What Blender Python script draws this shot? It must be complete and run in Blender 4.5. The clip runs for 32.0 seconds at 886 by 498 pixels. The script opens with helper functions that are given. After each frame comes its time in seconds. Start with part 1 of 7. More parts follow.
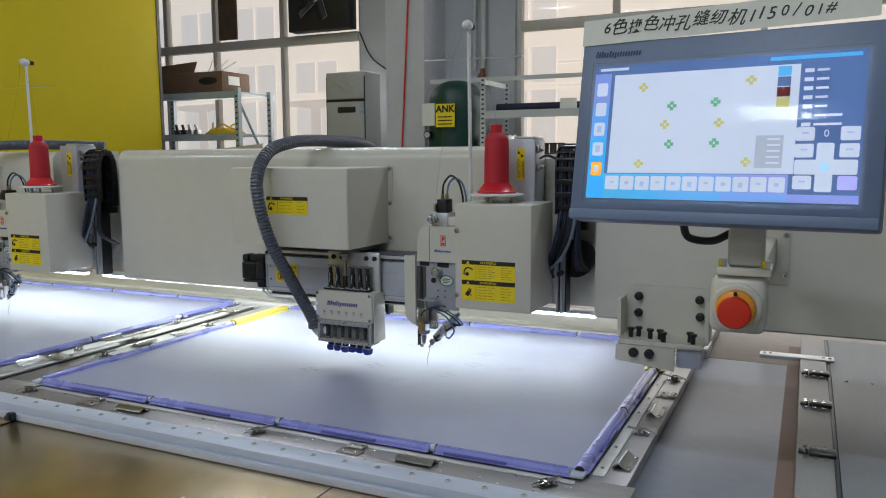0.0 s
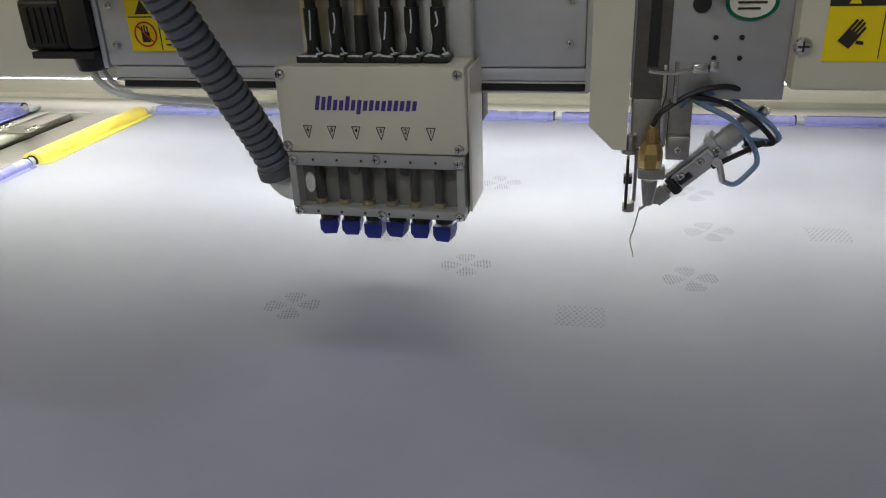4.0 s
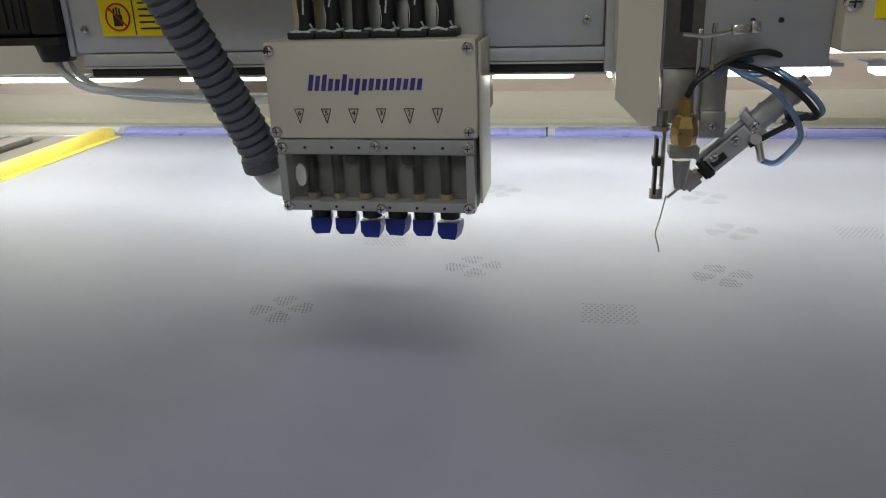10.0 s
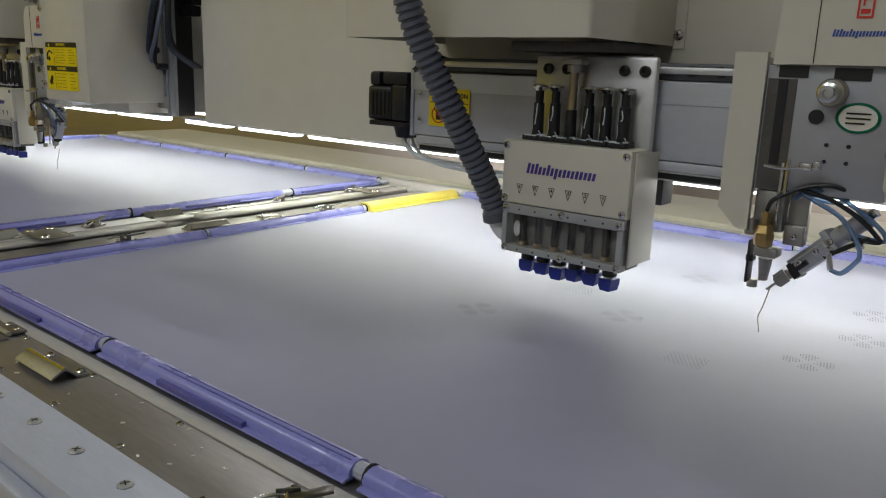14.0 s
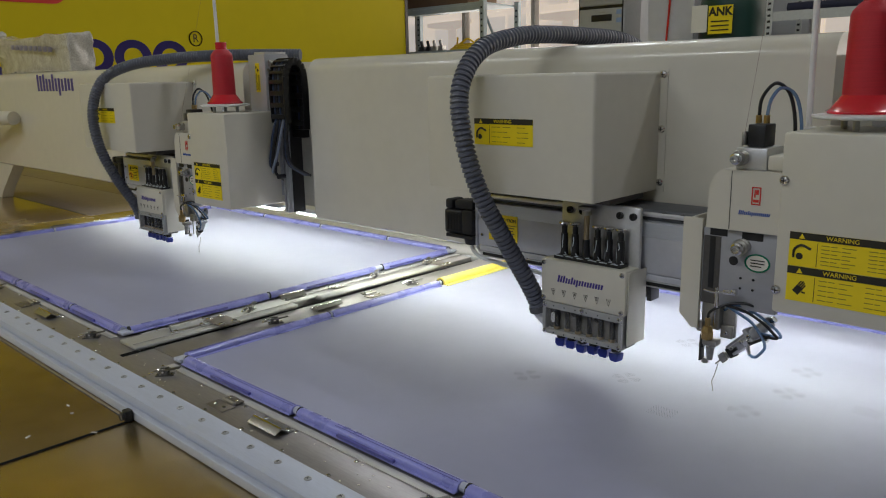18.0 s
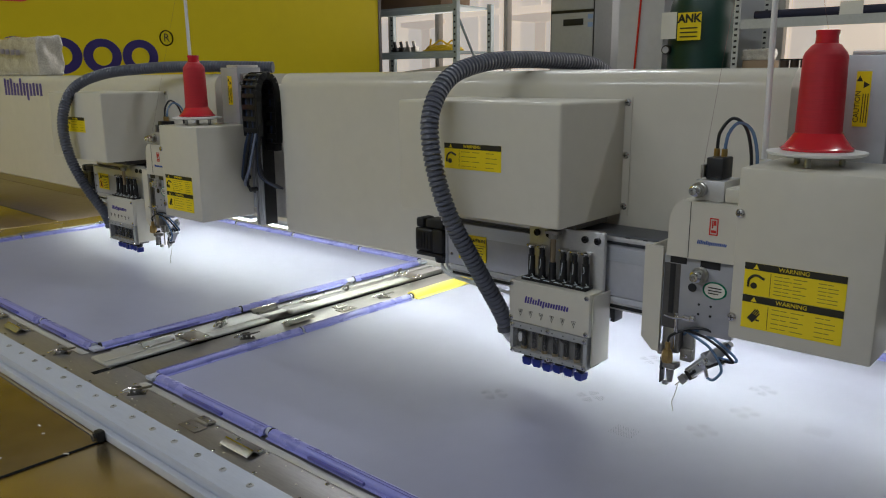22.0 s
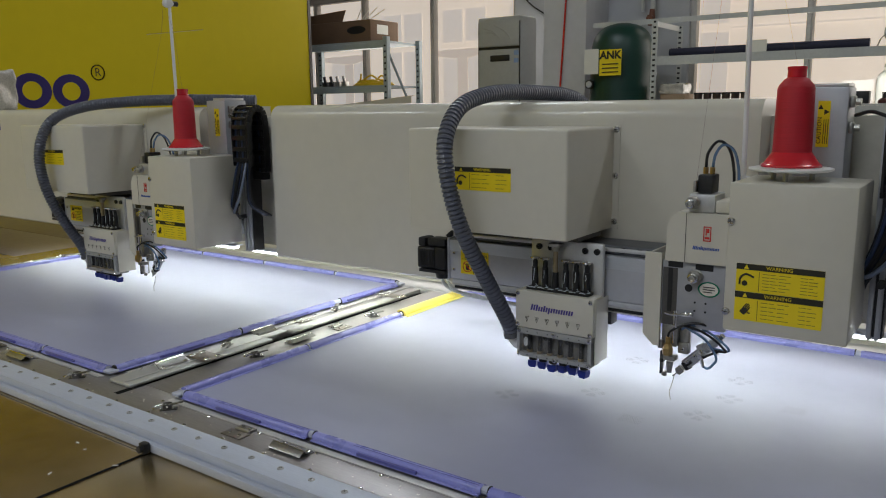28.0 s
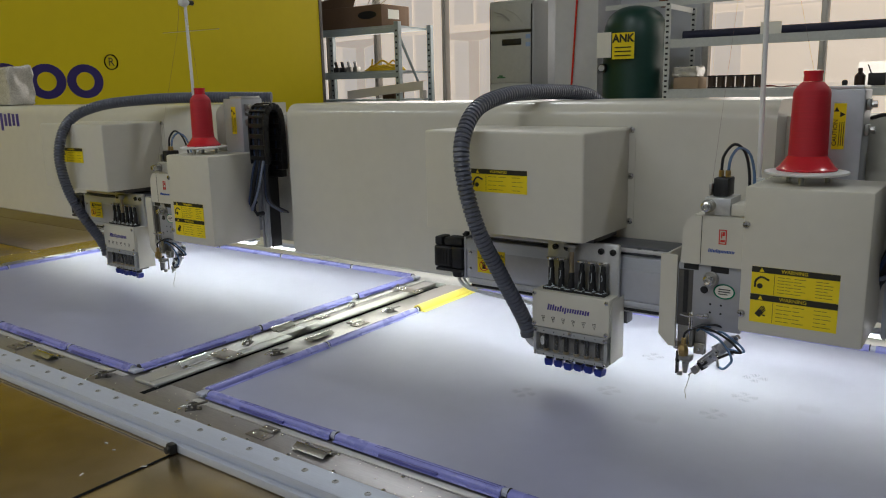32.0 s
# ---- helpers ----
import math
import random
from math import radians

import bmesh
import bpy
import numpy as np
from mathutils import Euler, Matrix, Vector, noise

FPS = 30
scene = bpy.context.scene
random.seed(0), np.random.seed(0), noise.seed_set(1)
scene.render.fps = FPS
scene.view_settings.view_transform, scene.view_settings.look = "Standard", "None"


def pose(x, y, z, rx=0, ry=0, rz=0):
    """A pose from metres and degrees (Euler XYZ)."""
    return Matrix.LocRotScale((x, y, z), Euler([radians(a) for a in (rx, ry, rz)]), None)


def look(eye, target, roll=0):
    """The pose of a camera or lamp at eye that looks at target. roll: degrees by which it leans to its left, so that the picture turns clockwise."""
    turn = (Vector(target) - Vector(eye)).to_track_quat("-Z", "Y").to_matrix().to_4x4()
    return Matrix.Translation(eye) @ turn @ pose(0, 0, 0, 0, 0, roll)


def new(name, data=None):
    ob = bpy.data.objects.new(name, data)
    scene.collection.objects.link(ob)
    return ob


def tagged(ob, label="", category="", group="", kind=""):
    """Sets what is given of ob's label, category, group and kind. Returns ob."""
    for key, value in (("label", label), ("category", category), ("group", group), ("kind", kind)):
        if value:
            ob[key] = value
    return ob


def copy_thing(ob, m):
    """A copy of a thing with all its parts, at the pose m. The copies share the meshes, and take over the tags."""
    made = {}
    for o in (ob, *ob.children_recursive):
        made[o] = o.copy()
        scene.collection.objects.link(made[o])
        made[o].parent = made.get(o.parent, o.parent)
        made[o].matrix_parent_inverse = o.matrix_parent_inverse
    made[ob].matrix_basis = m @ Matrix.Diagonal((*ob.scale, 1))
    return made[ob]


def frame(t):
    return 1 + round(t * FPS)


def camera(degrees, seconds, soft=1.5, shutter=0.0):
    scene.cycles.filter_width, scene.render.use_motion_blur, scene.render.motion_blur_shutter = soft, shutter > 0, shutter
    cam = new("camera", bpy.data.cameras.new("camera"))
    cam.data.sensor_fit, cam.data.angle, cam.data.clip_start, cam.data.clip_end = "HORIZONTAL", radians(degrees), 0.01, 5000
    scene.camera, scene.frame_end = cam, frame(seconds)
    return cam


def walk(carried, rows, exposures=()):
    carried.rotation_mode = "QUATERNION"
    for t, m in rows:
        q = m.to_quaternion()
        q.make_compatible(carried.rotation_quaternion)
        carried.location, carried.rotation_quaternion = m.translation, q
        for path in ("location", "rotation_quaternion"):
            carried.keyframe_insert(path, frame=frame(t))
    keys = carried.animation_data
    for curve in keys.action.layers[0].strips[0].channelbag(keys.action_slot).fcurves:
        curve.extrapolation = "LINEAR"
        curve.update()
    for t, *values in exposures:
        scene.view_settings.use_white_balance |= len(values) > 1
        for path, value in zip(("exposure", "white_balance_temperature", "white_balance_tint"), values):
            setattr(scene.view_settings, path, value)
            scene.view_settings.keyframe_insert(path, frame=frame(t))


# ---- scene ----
cam = camera(59.7, 32.0, soft=1.1)

PATH = [
    (0, (0.952, -1.692, 1.401), (0.104, 0.105, 1.163), -0.3),
    (0.5, (0.789, -1.579, 1.412), (0.065, 0.27, 1.17), -0.4),
    (1, (0.654, -1.47, 1.377), (-0.029, 0.369, 0.988), -0.8),
    (1.5, (0.558, -1.298, 1.36), (-0.331, 0.42, 0.851), -2.3),
    (2, (0.425, -1.174, 1.34), (-0.535, 0.467, 0.719), -3.0),
    (2.5, (0.262, -1.063, 1.338), (-0.411, 0.686, 0.642), -3.3),
    (3, (0.188, -0.935, 1.297), (-0.285, 0.853, 0.536), -2.2),
    (3.5, (0.169, -0.801, 1.244), (-0.282, 0.962, 0.414), -2.5),
    (5.5, (0.101, -0.669, 1.117), (-0.211, 1.161, 0.374), -1.8),
    (6, (0.103, -0.672, 1.117), (-0.215, 1.165, 0.393), -1.6),
    (6.5, (0.104, -0.672, 1.118), (-0.222, 1.168, 0.405), -1.6),
    (7, (0.103, -0.673, 1.119), (-0.227, 1.17, 0.416), -1.6),
    (7.5, (0.105, -0.676, 1.128), (-0.229, 1.163, 0.417), -1.6),
    (8, (0.113, -0.692, 1.143), (-0.222, 1.147, 0.43), -1.8),
    (8.5, (0.11, -0.686, 1.124), (-0.224, 1.16, 0.432), -1.8),
    (9, (0.108, -0.687, 1.129), (-0.227, 1.154, 0.424), -1.9),
    (9.5, (0.11, -0.689, 1.131), (-0.234, 1.151, 0.427), -2.0),
    (10, (0.109, -0.689, 1.129), (-0.237, 1.155, 0.437), -2.0),
    (10.5, (0.108, -0.691, 1.13), (-0.234, 1.157, 0.446), -2.0),
    (11, (0.107, -0.692, 1.132), (-0.228, 1.159, 0.451), -2.0),
    (11.5, (0.108, -0.69, 1.129), (-0.222, 1.164, 0.456), -1.9),
    (12, (0.112, -0.687, 1.127), (-0.215, 1.167, 0.451), -1.6),
    (12.5, (0.116, -0.692, 1.131), (-0.237, 1.181, 0.526), -1.1),
    (13, (0.153, -0.74, 1.167), (-0.617, 1.017, 0.602), -0.1),
    (13.4, (0.266, -0.807, 1.153), (-0.88, 0.759, 0.668), 2.0),
    (15.5, (0.447, -0.923, 1.225), (-0.848, 0.537, 0.787), 1.8),
    (16, (0.427, -0.989, 1.303), (-0.912, 0.415, 0.819), 0.1),
    (16.5, (0.458, -1.038, 1.339), (-0.936, 0.321, 0.881), -1.5),
    (17, (0.511, -1.162, 1.367), (-0.755, 0.321, 0.921), -0.7),
    (17.5, (0.573, -1.177, 1.38), (-0.66, 0.334, 0.934), -0.6),
    (18, (0.618, -1.153, 1.372), (-0.732, 0.258, 0.941), -1.1),
    (18.5, (0.616, -1.136, 1.374), (-0.782, 0.231, 0.954), -1.6),
    (19, (0.62, -1.144, 1.374), (-0.757, 0.246, 0.961), -1.5),
    (19.5, (0.621, -1.148, 1.374), (-0.73, 0.27, 0.97), -1.2),
    (20, (0.623, -1.152, 1.374), (-0.721, 0.276, 0.98), -1.0),
    (20.5, (0.627, -1.155, 1.379), (-0.721, 0.273, 0.998), -1.0),
    (21, (0.628, -1.154, 1.38), (-0.724, 0.275, 1.016), -0.9),
    (21.5, (0.626, -1.151, 1.397), (-0.707, 0.28, 0.978), -0.6),
    (22, (0.634, -1.163, 1.418), (-0.663, 0.295, 0.978), -0.4),
    (22.5, (0.634, -1.172, 1.415), (-0.639, 0.303, 0.965), -0.4),
    (23, (0.629, -1.172, 1.409), (-0.652, 0.295, 0.952), -0.5),
    (23.5, (0.627, -1.176, 1.408), (-0.708, 0.237, 0.938), -1.0),
    (24, (0.627, -1.176, 1.406), (-0.723, 0.221, 0.928), -1.1),
    (24.5, (0.628, -1.172, 1.403), (-0.727, 0.218, 0.924), -1.3),
    (26.5, (0.632, -1.179, 1.404), (-0.722, 0.231, 0.985), -1.2),
    (27, (0.631, -1.214, 1.406), (-0.751, 0.179, 1.021), -1.2),
    (27.5, (0.594, -1.309, 1.41), (-0.748, 0.131, 1.054), -1.5),
    (28, (0.581, -1.367, 1.413), (-0.559, 0.238, 1.055), -0.6),
    (28.5, (0.575, -1.406, 1.447), (-0.467, 0.275, 1.152), -0.1),
    (29, (0.58, -1.405, 1.46), (-0.527, 0.24, 1.203), -0.2),
    (29.5, (0.583, -1.39, 1.46), (-0.542, 0.23, 1.129), -0.5),
    (30, (0.582, -1.383, 1.456), (-0.541, 0.229, 1.085), -0.5),
    (30.5, (0.584, -1.379, 1.456), (-0.536, 0.23, 1.062), -0.7),
    (31, (0.585, -1.38, 1.454), (-0.537, 0.226, 1.052), -0.8),
    (31.5, (0.582, -1.378, 1.454), (-0.56, 0.214, 1.048), -1.0),
    (32, (0.58, -1.382, 1.453), (-0.58, 0.197, 1.048), -1.2),
]
EXPOSURES = ((0, 0.24, 6000, 9), (2.0, 0.24, 6400, 9), (3.0, 0.08, 6950, 10), (5.5, -0.16, 6950, 8), (12.5, -0.13, 6900, 8), (15.5, -0.09, 6700, 11), (20, -0.04, 6400, 10), (27, -0.05, 6350, 10), (32, -0.06, 6450, 10))
walk(cam, [(t, look(eye, target, roll)) for t, eye, target, roll in PATH], EXPOSURES)

# ---- world, sun and lamps ----
scene.view_settings.exposure = 0.0
world = bpy.data.worlds.new("world")
scene.world = world
world.use_nodes = True
sky = world.node_tree.nodes.new("ShaderNodeTexSky")
sky.sky_type, sky.sun_disc = "NISHITA", False
sky.sun_elevation, sky.sun_rotation = radians(50), radians(20)
world.node_tree.links.new(sky.outputs[0], world.node_tree.nodes["Background"].inputs[0])
world.node_tree.nodes["Background"].inputs[1].default_value = 0.08

PITCH = 1.468  # distance between the two working heads


def area(name, x, y, z, sx, sy, watts, colour, rot=(0, 0, 0)):
    lamp = bpy.data.lights.new(name, "AREA")
    lamp.shape, lamp.size, lamp.size_y, lamp.energy, lamp.color = "RECTANGLE", sx, sy, watts, colour
    ob = new(name, lamp)
    ob.matrix_world = pose(x, y, z, *rot)
    return ob


LED_WATTS, WINDOW_WATTS, TUBE_WATTS = 0.58, 34.0, 30.0
# white strips under the beam's front edge; the unseen rear row is added
for lx, ll in ((-0.66, 0.52), (-0.02, 0.66), (0.42, 0.1), (-1.50, 0.66), (-2.2, 0.5), (-1.08, 0.2)):
    area("led_light", lx, 0.040, 1.030, ll, 0.014, LED_WATTS * ll / 0.5, (0.93, 1.0, 0.79), (6, 0, 0))
    area("led_light", lx, 0.225, 1.023, ll, 0.014, LED_WATTS * 0.9 * ll / 0.5, (0.93, 1.0, 0.79), (0, 0, 0))
# daylight in the window openings
area("window_light", -4.35, 5.45, 2.6, 2.6, 2.0, WINDOW_WATTS, (1.0, 0.95, 0.88), (90, 0, 180))
area("window_light", 0.6, 5.45, 2.4, 4.0, 2.0, WINDOW_WATTS * 1.05, (1.0, 0.95, 0.88), (90, 0, 180))
# fluorescent tubes under the ceiling
for tx, ty in ((-2.2, -3.6), (-2.2, 2.2), (0.5, -3.3), (1.2, 1.6), (0.0, -4.6), (-4.0, -2.6)):
    area("tube_light", tx, ty, 4.4, 1.2, 0.12, TUBE_WATTS, (0.90, 0.955, 1.0))
# three bare tubes of the lamp at the far end of the hall
for dy in (-0.14, 0.0, 0.14):
    area("tube_light", -1.38, -7.46 + dy, 4.4, 0.78, 0.035, 12.0, (0.90, 0.955, 1.0), (0, 0, -8))


# ---- materials ----
def material(name, colour, rough=0.5, metal=0.0, vary=0.08, scale=14.0, bump=0.0, bump_scale=60.0, stretch=None, coat=0.0, emit=0.0, spec=0.5):
    """Principled surface with stains at one scale and grain at another."""
    m = bpy.data.materials.new(name)
    m.use_nodes = True
    nt = m.node_tree
    bs = nt.nodes["Principled BSDF"]
    bs.inputs["Roughness"].default_value, bs.inputs["Metallic"].default_value = rough, metal
    bs.inputs["Coat Weight"].default_value = coat
    bs.inputs["Specular IOR Level"].default_value = spec
    tc = nt.nodes.new("ShaderNodeTexCoord")
    mp = nt.nodes.new("ShaderNodeMapping")
    nt.links.new(tc.outputs["Object"], mp.inputs[0])
    if stretch:
        mp.inputs["Scale"].default_value = stretch
    n1 = nt.nodes.new("ShaderNodeTexNoise")
    n1.inputs["Scale"].default_value, n1.inputs["Detail"].default_value = scale, 4
    nt.links.new(mp.outputs[0], n1.inputs["Vector"])
    n2 = nt.nodes.new("ShaderNodeTexNoise")
    n2.inputs["Scale"].default_value, n2.inputs["Detail"].default_value = scale * 9, 2
    nt.links.new(mp.outputs[0], n2.inputs["Vector"])
    add = nt.nodes.new("ShaderNodeMath")
    add.operation = "ADD"
    nt.links.new(n1.outputs[0], add.inputs[0])
    nt.links.new(n2.outputs[0], add.inputs[1])
    ramp = nt.nodes.new("ShaderNodeMapRange")
    ramp.inputs[1].default_value, ramp.inputs[2].default_value = 0.6, 1.4
    ramp.inputs[3].default_value, ramp.inputs[4].default_value = 1 - vary, 1 + vary
    nt.links.new(add.outputs[0], ramp.inputs[0])
    mul = nt.nodes.new("ShaderNodeVectorMath")
    mul.operation = "SCALE"
    mul.inputs[0].default_value = colour
    nt.links.new(ramp.outputs[0], mul.inputs["Scale"])
    nt.links.new(mul.outputs[0], bs.inputs["Base Color"])
    r2 = nt.nodes.new("ShaderNodeMapRange")
    r2.inputs[3].default_value, r2.inputs[4].default_value = max(rough - 0.08, 0.02), min(rough + 0.1, 1)
    nt.links.new(n1.outputs[0], r2.inputs[0])
    nt.links.new(r2.outputs[0], bs.inputs["Roughness"])
    if bump:
        n3 = nt.nodes.new("ShaderNodeTexNoise")
        n3.inputs["Scale"].default_value, n3.inputs["Detail"].default_value = bump_scale, 3
        nt.links.new(mp.outputs[0], n3.inputs["Vector"])
        bp = nt.nodes.new("ShaderNodeBump")
        bp.inputs["Strength"].default_value, bp.inputs["Distance"].default_value = bump, 0.002
        nt.links.new(n3.outputs[0], bp.inputs["Height"])
        nt.links.new(bp.outputs[0], bs.inputs["Normal"])
    if emit:
        bs.inputs["Emission Color"].default_value = (*colour, 1)
        bs.inputs["Emission Strength"].default_value = emit
    return m


def glass(name, colour=(1, 1, 1), rough=0.02):
    m = bpy.data.materials.new(name)
    m.use_nodes = True
    bs = m.node_tree.nodes["Principled BSDF"]
    bs.inputs["Base Color"].default_value = (*colour, 1)
    bs.inputs["Roughness"].default_value = rough
    bs.inputs["Transmission Weight"].default_value = 1.0
    bs.inputs["IOR"].default_value = 1.2
    return m


def hazy(name, colour, low, high, scale):
    """Clear plastic with a greasy film, thicker in cloudy patches."""
    m = bpy.data.materials.new(name)
    m.use_nodes = True
    nt = m.node_tree
    bs, out = nt.nodes["Principled BSDF"], nt.nodes["Material Output"]
    bs.inputs["Base Color"].default_value = (*colour, 1)
    bs.inputs["Roughness"].default_value = 0.22
    clear, mix = nt.nodes.new("ShaderNodeBsdfTransparent"), nt.nodes.new("ShaderNodeMixShader")
    tc, cloud, span = nt.nodes.new("ShaderNodeTexCoord"), nt.nodes.new("ShaderNodeTexNoise"), nt.nodes.new("ShaderNodeMapRange")
    cloud.inputs["Scale"].default_value, cloud.inputs["Detail"].default_value = scale, 4.0
    span.inputs["From Min"].default_value, span.inputs["From Max"].default_value = 0.35, 0.7
    span.inputs["To Min"].default_value, span.inputs["To Max"].default_value = low, high
    nt.links.new(tc.outputs["Object"], cloud.inputs["Vector"])
    nt.links.new(cloud.outputs[0], span.inputs["Value"])
    nt.links.new(span.outputs[0], mix.inputs[0])
    nt.links.new(clear.outputs[0], mix.inputs[1])
    nt.links.new(bs.outputs[0], mix.inputs[2])
    nt.links.new(mix.outputs[0], out.inputs["Surface"])
    return m


CREAM = material("cream_powder_coat", (0.615, 0.585, 0.502), 0.32, vary=0.03, scale=5, bump=0.05, bump_scale=500)
CREAM_GLOSS = material("cream_gloss_paint", (0.635, 0.605, 0.522), 0.22, vary=0.03, scale=4, coat=0.25)
CREAM_DIRTY = material("cream_worn_enamel", (0.565, 0.54, 0.465), 0.4, vary=0.07, scale=9)
STEEL = material("brushed_stainless", (0.50, 0.49, 0.47), 0.43, 1.0, vary=0.1, scale=6, stretch=(1, 8, 8))
STEEL_DARK = material("worn_steel", (0.42, 0.41, 0.38), 0.38, 1.0, vary=0.15, scale=20)
LATCH_STEEL = material("dull_latch_steel", (0.20, 0.195, 0.185), 0.30, 1.0, vary=0.2, scale=60)
FLAP_STEEL = material("folded_flap_steel", (0.34, 0.335, 0.32), 0.33, 1.0, vary=0.15, scale=40)
CHROME = material("nickel_plated", (0.72, 0.71, 0.69), 0.16, 1.0, vary=0.06)
ALU = material("anodised_aluminium", (0.62, 0.65, 0.70), 0.42, 0.6, vary=0.06, scale=10, stretch=(1, 12, 12))
RAIL = material("blue_grey_rail_paint", (0.515, 0.549, 0.648), 0.45, 0.2, vary=0.08, scale=10, stretch=(1, 12, 12))
ALU_GREY = material("grey_anodised_housing", (0.50, 0.51, 0.555), 0.45, 0.25, vary=0.06, scale=9)
ALU_LIGHT = material("milled_aluminium", (0.66, 0.66, 0.66), 0.36, 0.7, vary=0.06, scale=30)
# Stainless sheet; the banner's yellow reflection is put into the base colour.
TABLE = material("yellow_tinted_table_sheet", (0.58, 0.46, 0.29), 0.25, 0.95, vary=0.2, scale=2.2, bump=0.03, bump_scale=12)
FABRIC = material("pale_grey_vinyl", (0.328, 0.337, 0.461), 0.5, vary=0.03, scale=3, bump=0.12, bump_scale=900)
STRIP = material("dull_stainless_strip", (0.387, 0.369, 0.369), 0.38, 0.8, vary=0.12, scale=6, stretch=(1, 8, 8))
STRIP_LIGHT = material("bright_stainless_strip", (0.60, 0.59, 0.57), 0.4, 0.4, vary=0.1, scale=8, stretch=(1, 8, 8))
BAR = material("milled_bar_steel", (0.56, 0.555, 0.54), 0.38, 0.55, vary=0.08, scale=16, stretch=(8, 1, 8))
ZINC = material("zinc_plated", (0.42, 0.42, 0.42), 0.4, 0.5, vary=0.1)
FACE_GREY = material("dark_grey_face_plate", (0.37, 0.375, 0.40), 0.45, 0.25, vary=0.06, scale=9)
TEXT_INK = material("fine_print", (0.26, 0.20, 0.02), 0.5)
BRIDGE = material("brown_grey_steel", (0.25, 0.225, 0.20), 0.42, 0.8, vary=0.12, scale=18)
# Clip plastic in a darker tone, for the shade in its grooves.
CLIP_SHADE = material("violet_groove_shade", (0.09, 0.09, 0.33), 0.35, vary=0.1)
CLIP_BLUE = material("violet_blue_plastic", (0.25, 0.26, 0.63), 0.28, vary=0.08, scale=25, coat=0.2)
CLIP_CLEAR = material("milky_plastic", (0.46, 0.48, 0.58), 0.3, vary=0.06)
CLIP_YELLOW = material("yellow_plastic", (0.82, 0.67, 0.13), 0.35, vary=0.12, scale=30)
BLACK = material("black_plastic", (0.012, 0.012, 0.0135), 0.42, vary=0.25, scale=40)
# Flat black that stands in for the shade down narrow gaps.
BLACK_GAP = material("matte_black_gap_shade", (0.010, 0.010, 0.011), 0.9, vary=0.2, spec=0.08)
BLACK_RUBBER = material("black_rubber", (0.009, 0.009, 0.010), 0.6, vary=0.2)
CUFF_AND_SHADE = material("dark_grey_cuff_and_shade", (0.11, 0.115, 0.13), 0.45, vary=0.08)
HOSE = material("grey_corrugated_hose", (0.105, 0.113, 0.148), 0.34, vary=0.12, scale=30)
RED_THREAD = material("red_polyester_thread", (0.50, 0.012, 0.025), 0.55, vary=0.12, scale=20, bump=0.35, bump_scale=420, stretch=(0.15, 0.15, 6))
THREAD = material("fine_thread", (0.16, 0.07, 0.06), 0.6)
RED_CONE = material("red_gloss_plastic", (0.62, 0.015, 0.03), 0.2, vary=0.04, coat=0.4)
WHITE = material("white_plastic", (0.78, 0.78, 0.77), 0.35, vary=0.03)
YELLOW_LABEL = material("yellow_label_film", (0.86, 0.66, 0.01), 0.38, vary=0.02)
LABEL_INK = material("black_ink", (0.02, 0.018, 0.01), 0.5, vary=0.05)
PURPLE_INK = material("violet_ink", (0.055, 0.035, 0.24), 0.45, vary=0.05)
BLUE_INK = material("blue_ink", (0.03, 0.09, 0.38), 0.45, vary=0.05)
RED_INK = material("red_ink", (0.60, 0.03, 0.02), 0.45, vary=0.05)
BLUE_CAP = material("dark_blue_nylon", (0.012, 0.028, 0.26), 0.38, vary=0.1, scale=50)
FERRULE = material("dull_bronze", (0.42, 0.34, 0.22), 0.4, 0.8, vary=0.15)
BRASS = material("brass", (0.50, 0.35, 0.14), 0.30, 1.0, vary=0.15, scale=60)
GREASE = material("pale_grease", (0.58, 0.63, 0.67), 0.3, vary=0.1, bump=0.6, bump_scale=150)
CABLE_BLUE = material("blue_cable_jacket", (0.022, 0.040, 0.095), 0.4, vary=0.15)
AIR_HOSE = material("clear_blue_air_hose", (0.20, 0.33, 0.55), 0.08, vary=0.15, coat=1.0)
AIR_HOSE.node_tree.nodes["Principled BSDF"].inputs["Transmission Weight"].default_value = 0.45
LIFT_ALU = material("satin_lift_housing", (0.44, 0.45, 0.48), 0.42, 0.4, vary=0.06, scale=9)
CABLE_WHITE = material("milky_air_hose", (0.74, 0.76, 0.74), 0.3, vary=0.08)
LED = material("led_diffuser", (0.95, 0.98, 1.0), 0.4, emit=4.0, vary=0.0)
WALL = material("grey_white_wall_paint", (0.47, 0.48, 0.51), 0.7, vary=0.05, scale=1.5, bump=0.15, bump_scale=40)
YELLOW_WALL = material("yellow_vinyl_banner", (0.62, 0.485, 0.001), 0.6, vary=0.03, scale=1.2, spec=0.25)
FLOOR = material("grey_epoxy_floor", (0.22, 0.23, 0.22), 0.35, vary=0.12, scale=2)
CEILING = material("white_ceiling_board", (0.62, 0.62, 0.60), 0.8, vary=0.04)
WINDOW_FRAME = material("weathered_aluminium_window_frame", (0.50, 0.48, 0.45), 0.5, 0.4, vary=0.1, scale=6)
# The next three walls glow by themselves in place of sunlight.
OUTSIDE = material("glowing_pale_facade", (0.95, 0.81, 0.66), 0.9, vary=0.05, scale=0.9, emit=0.54)
FACADE_TAN = material("glowing_tan_facade", (0.74, 0.63, 0.53), 0.9, vary=0.05, scale=0.9, emit=0.48)
FACADE_SHADE = material("glowing_facade_recess", (0.82, 0.73, 0.64), 0.9, vary=0.05, scale=0.9, emit=0.50)
GUIDE_STEEL = material("dull_guide_steel", (0.30, 0.29, 0.28), 0.5, 0.6, vary=0.1, scale=8, stretch=(8, 1, 8))
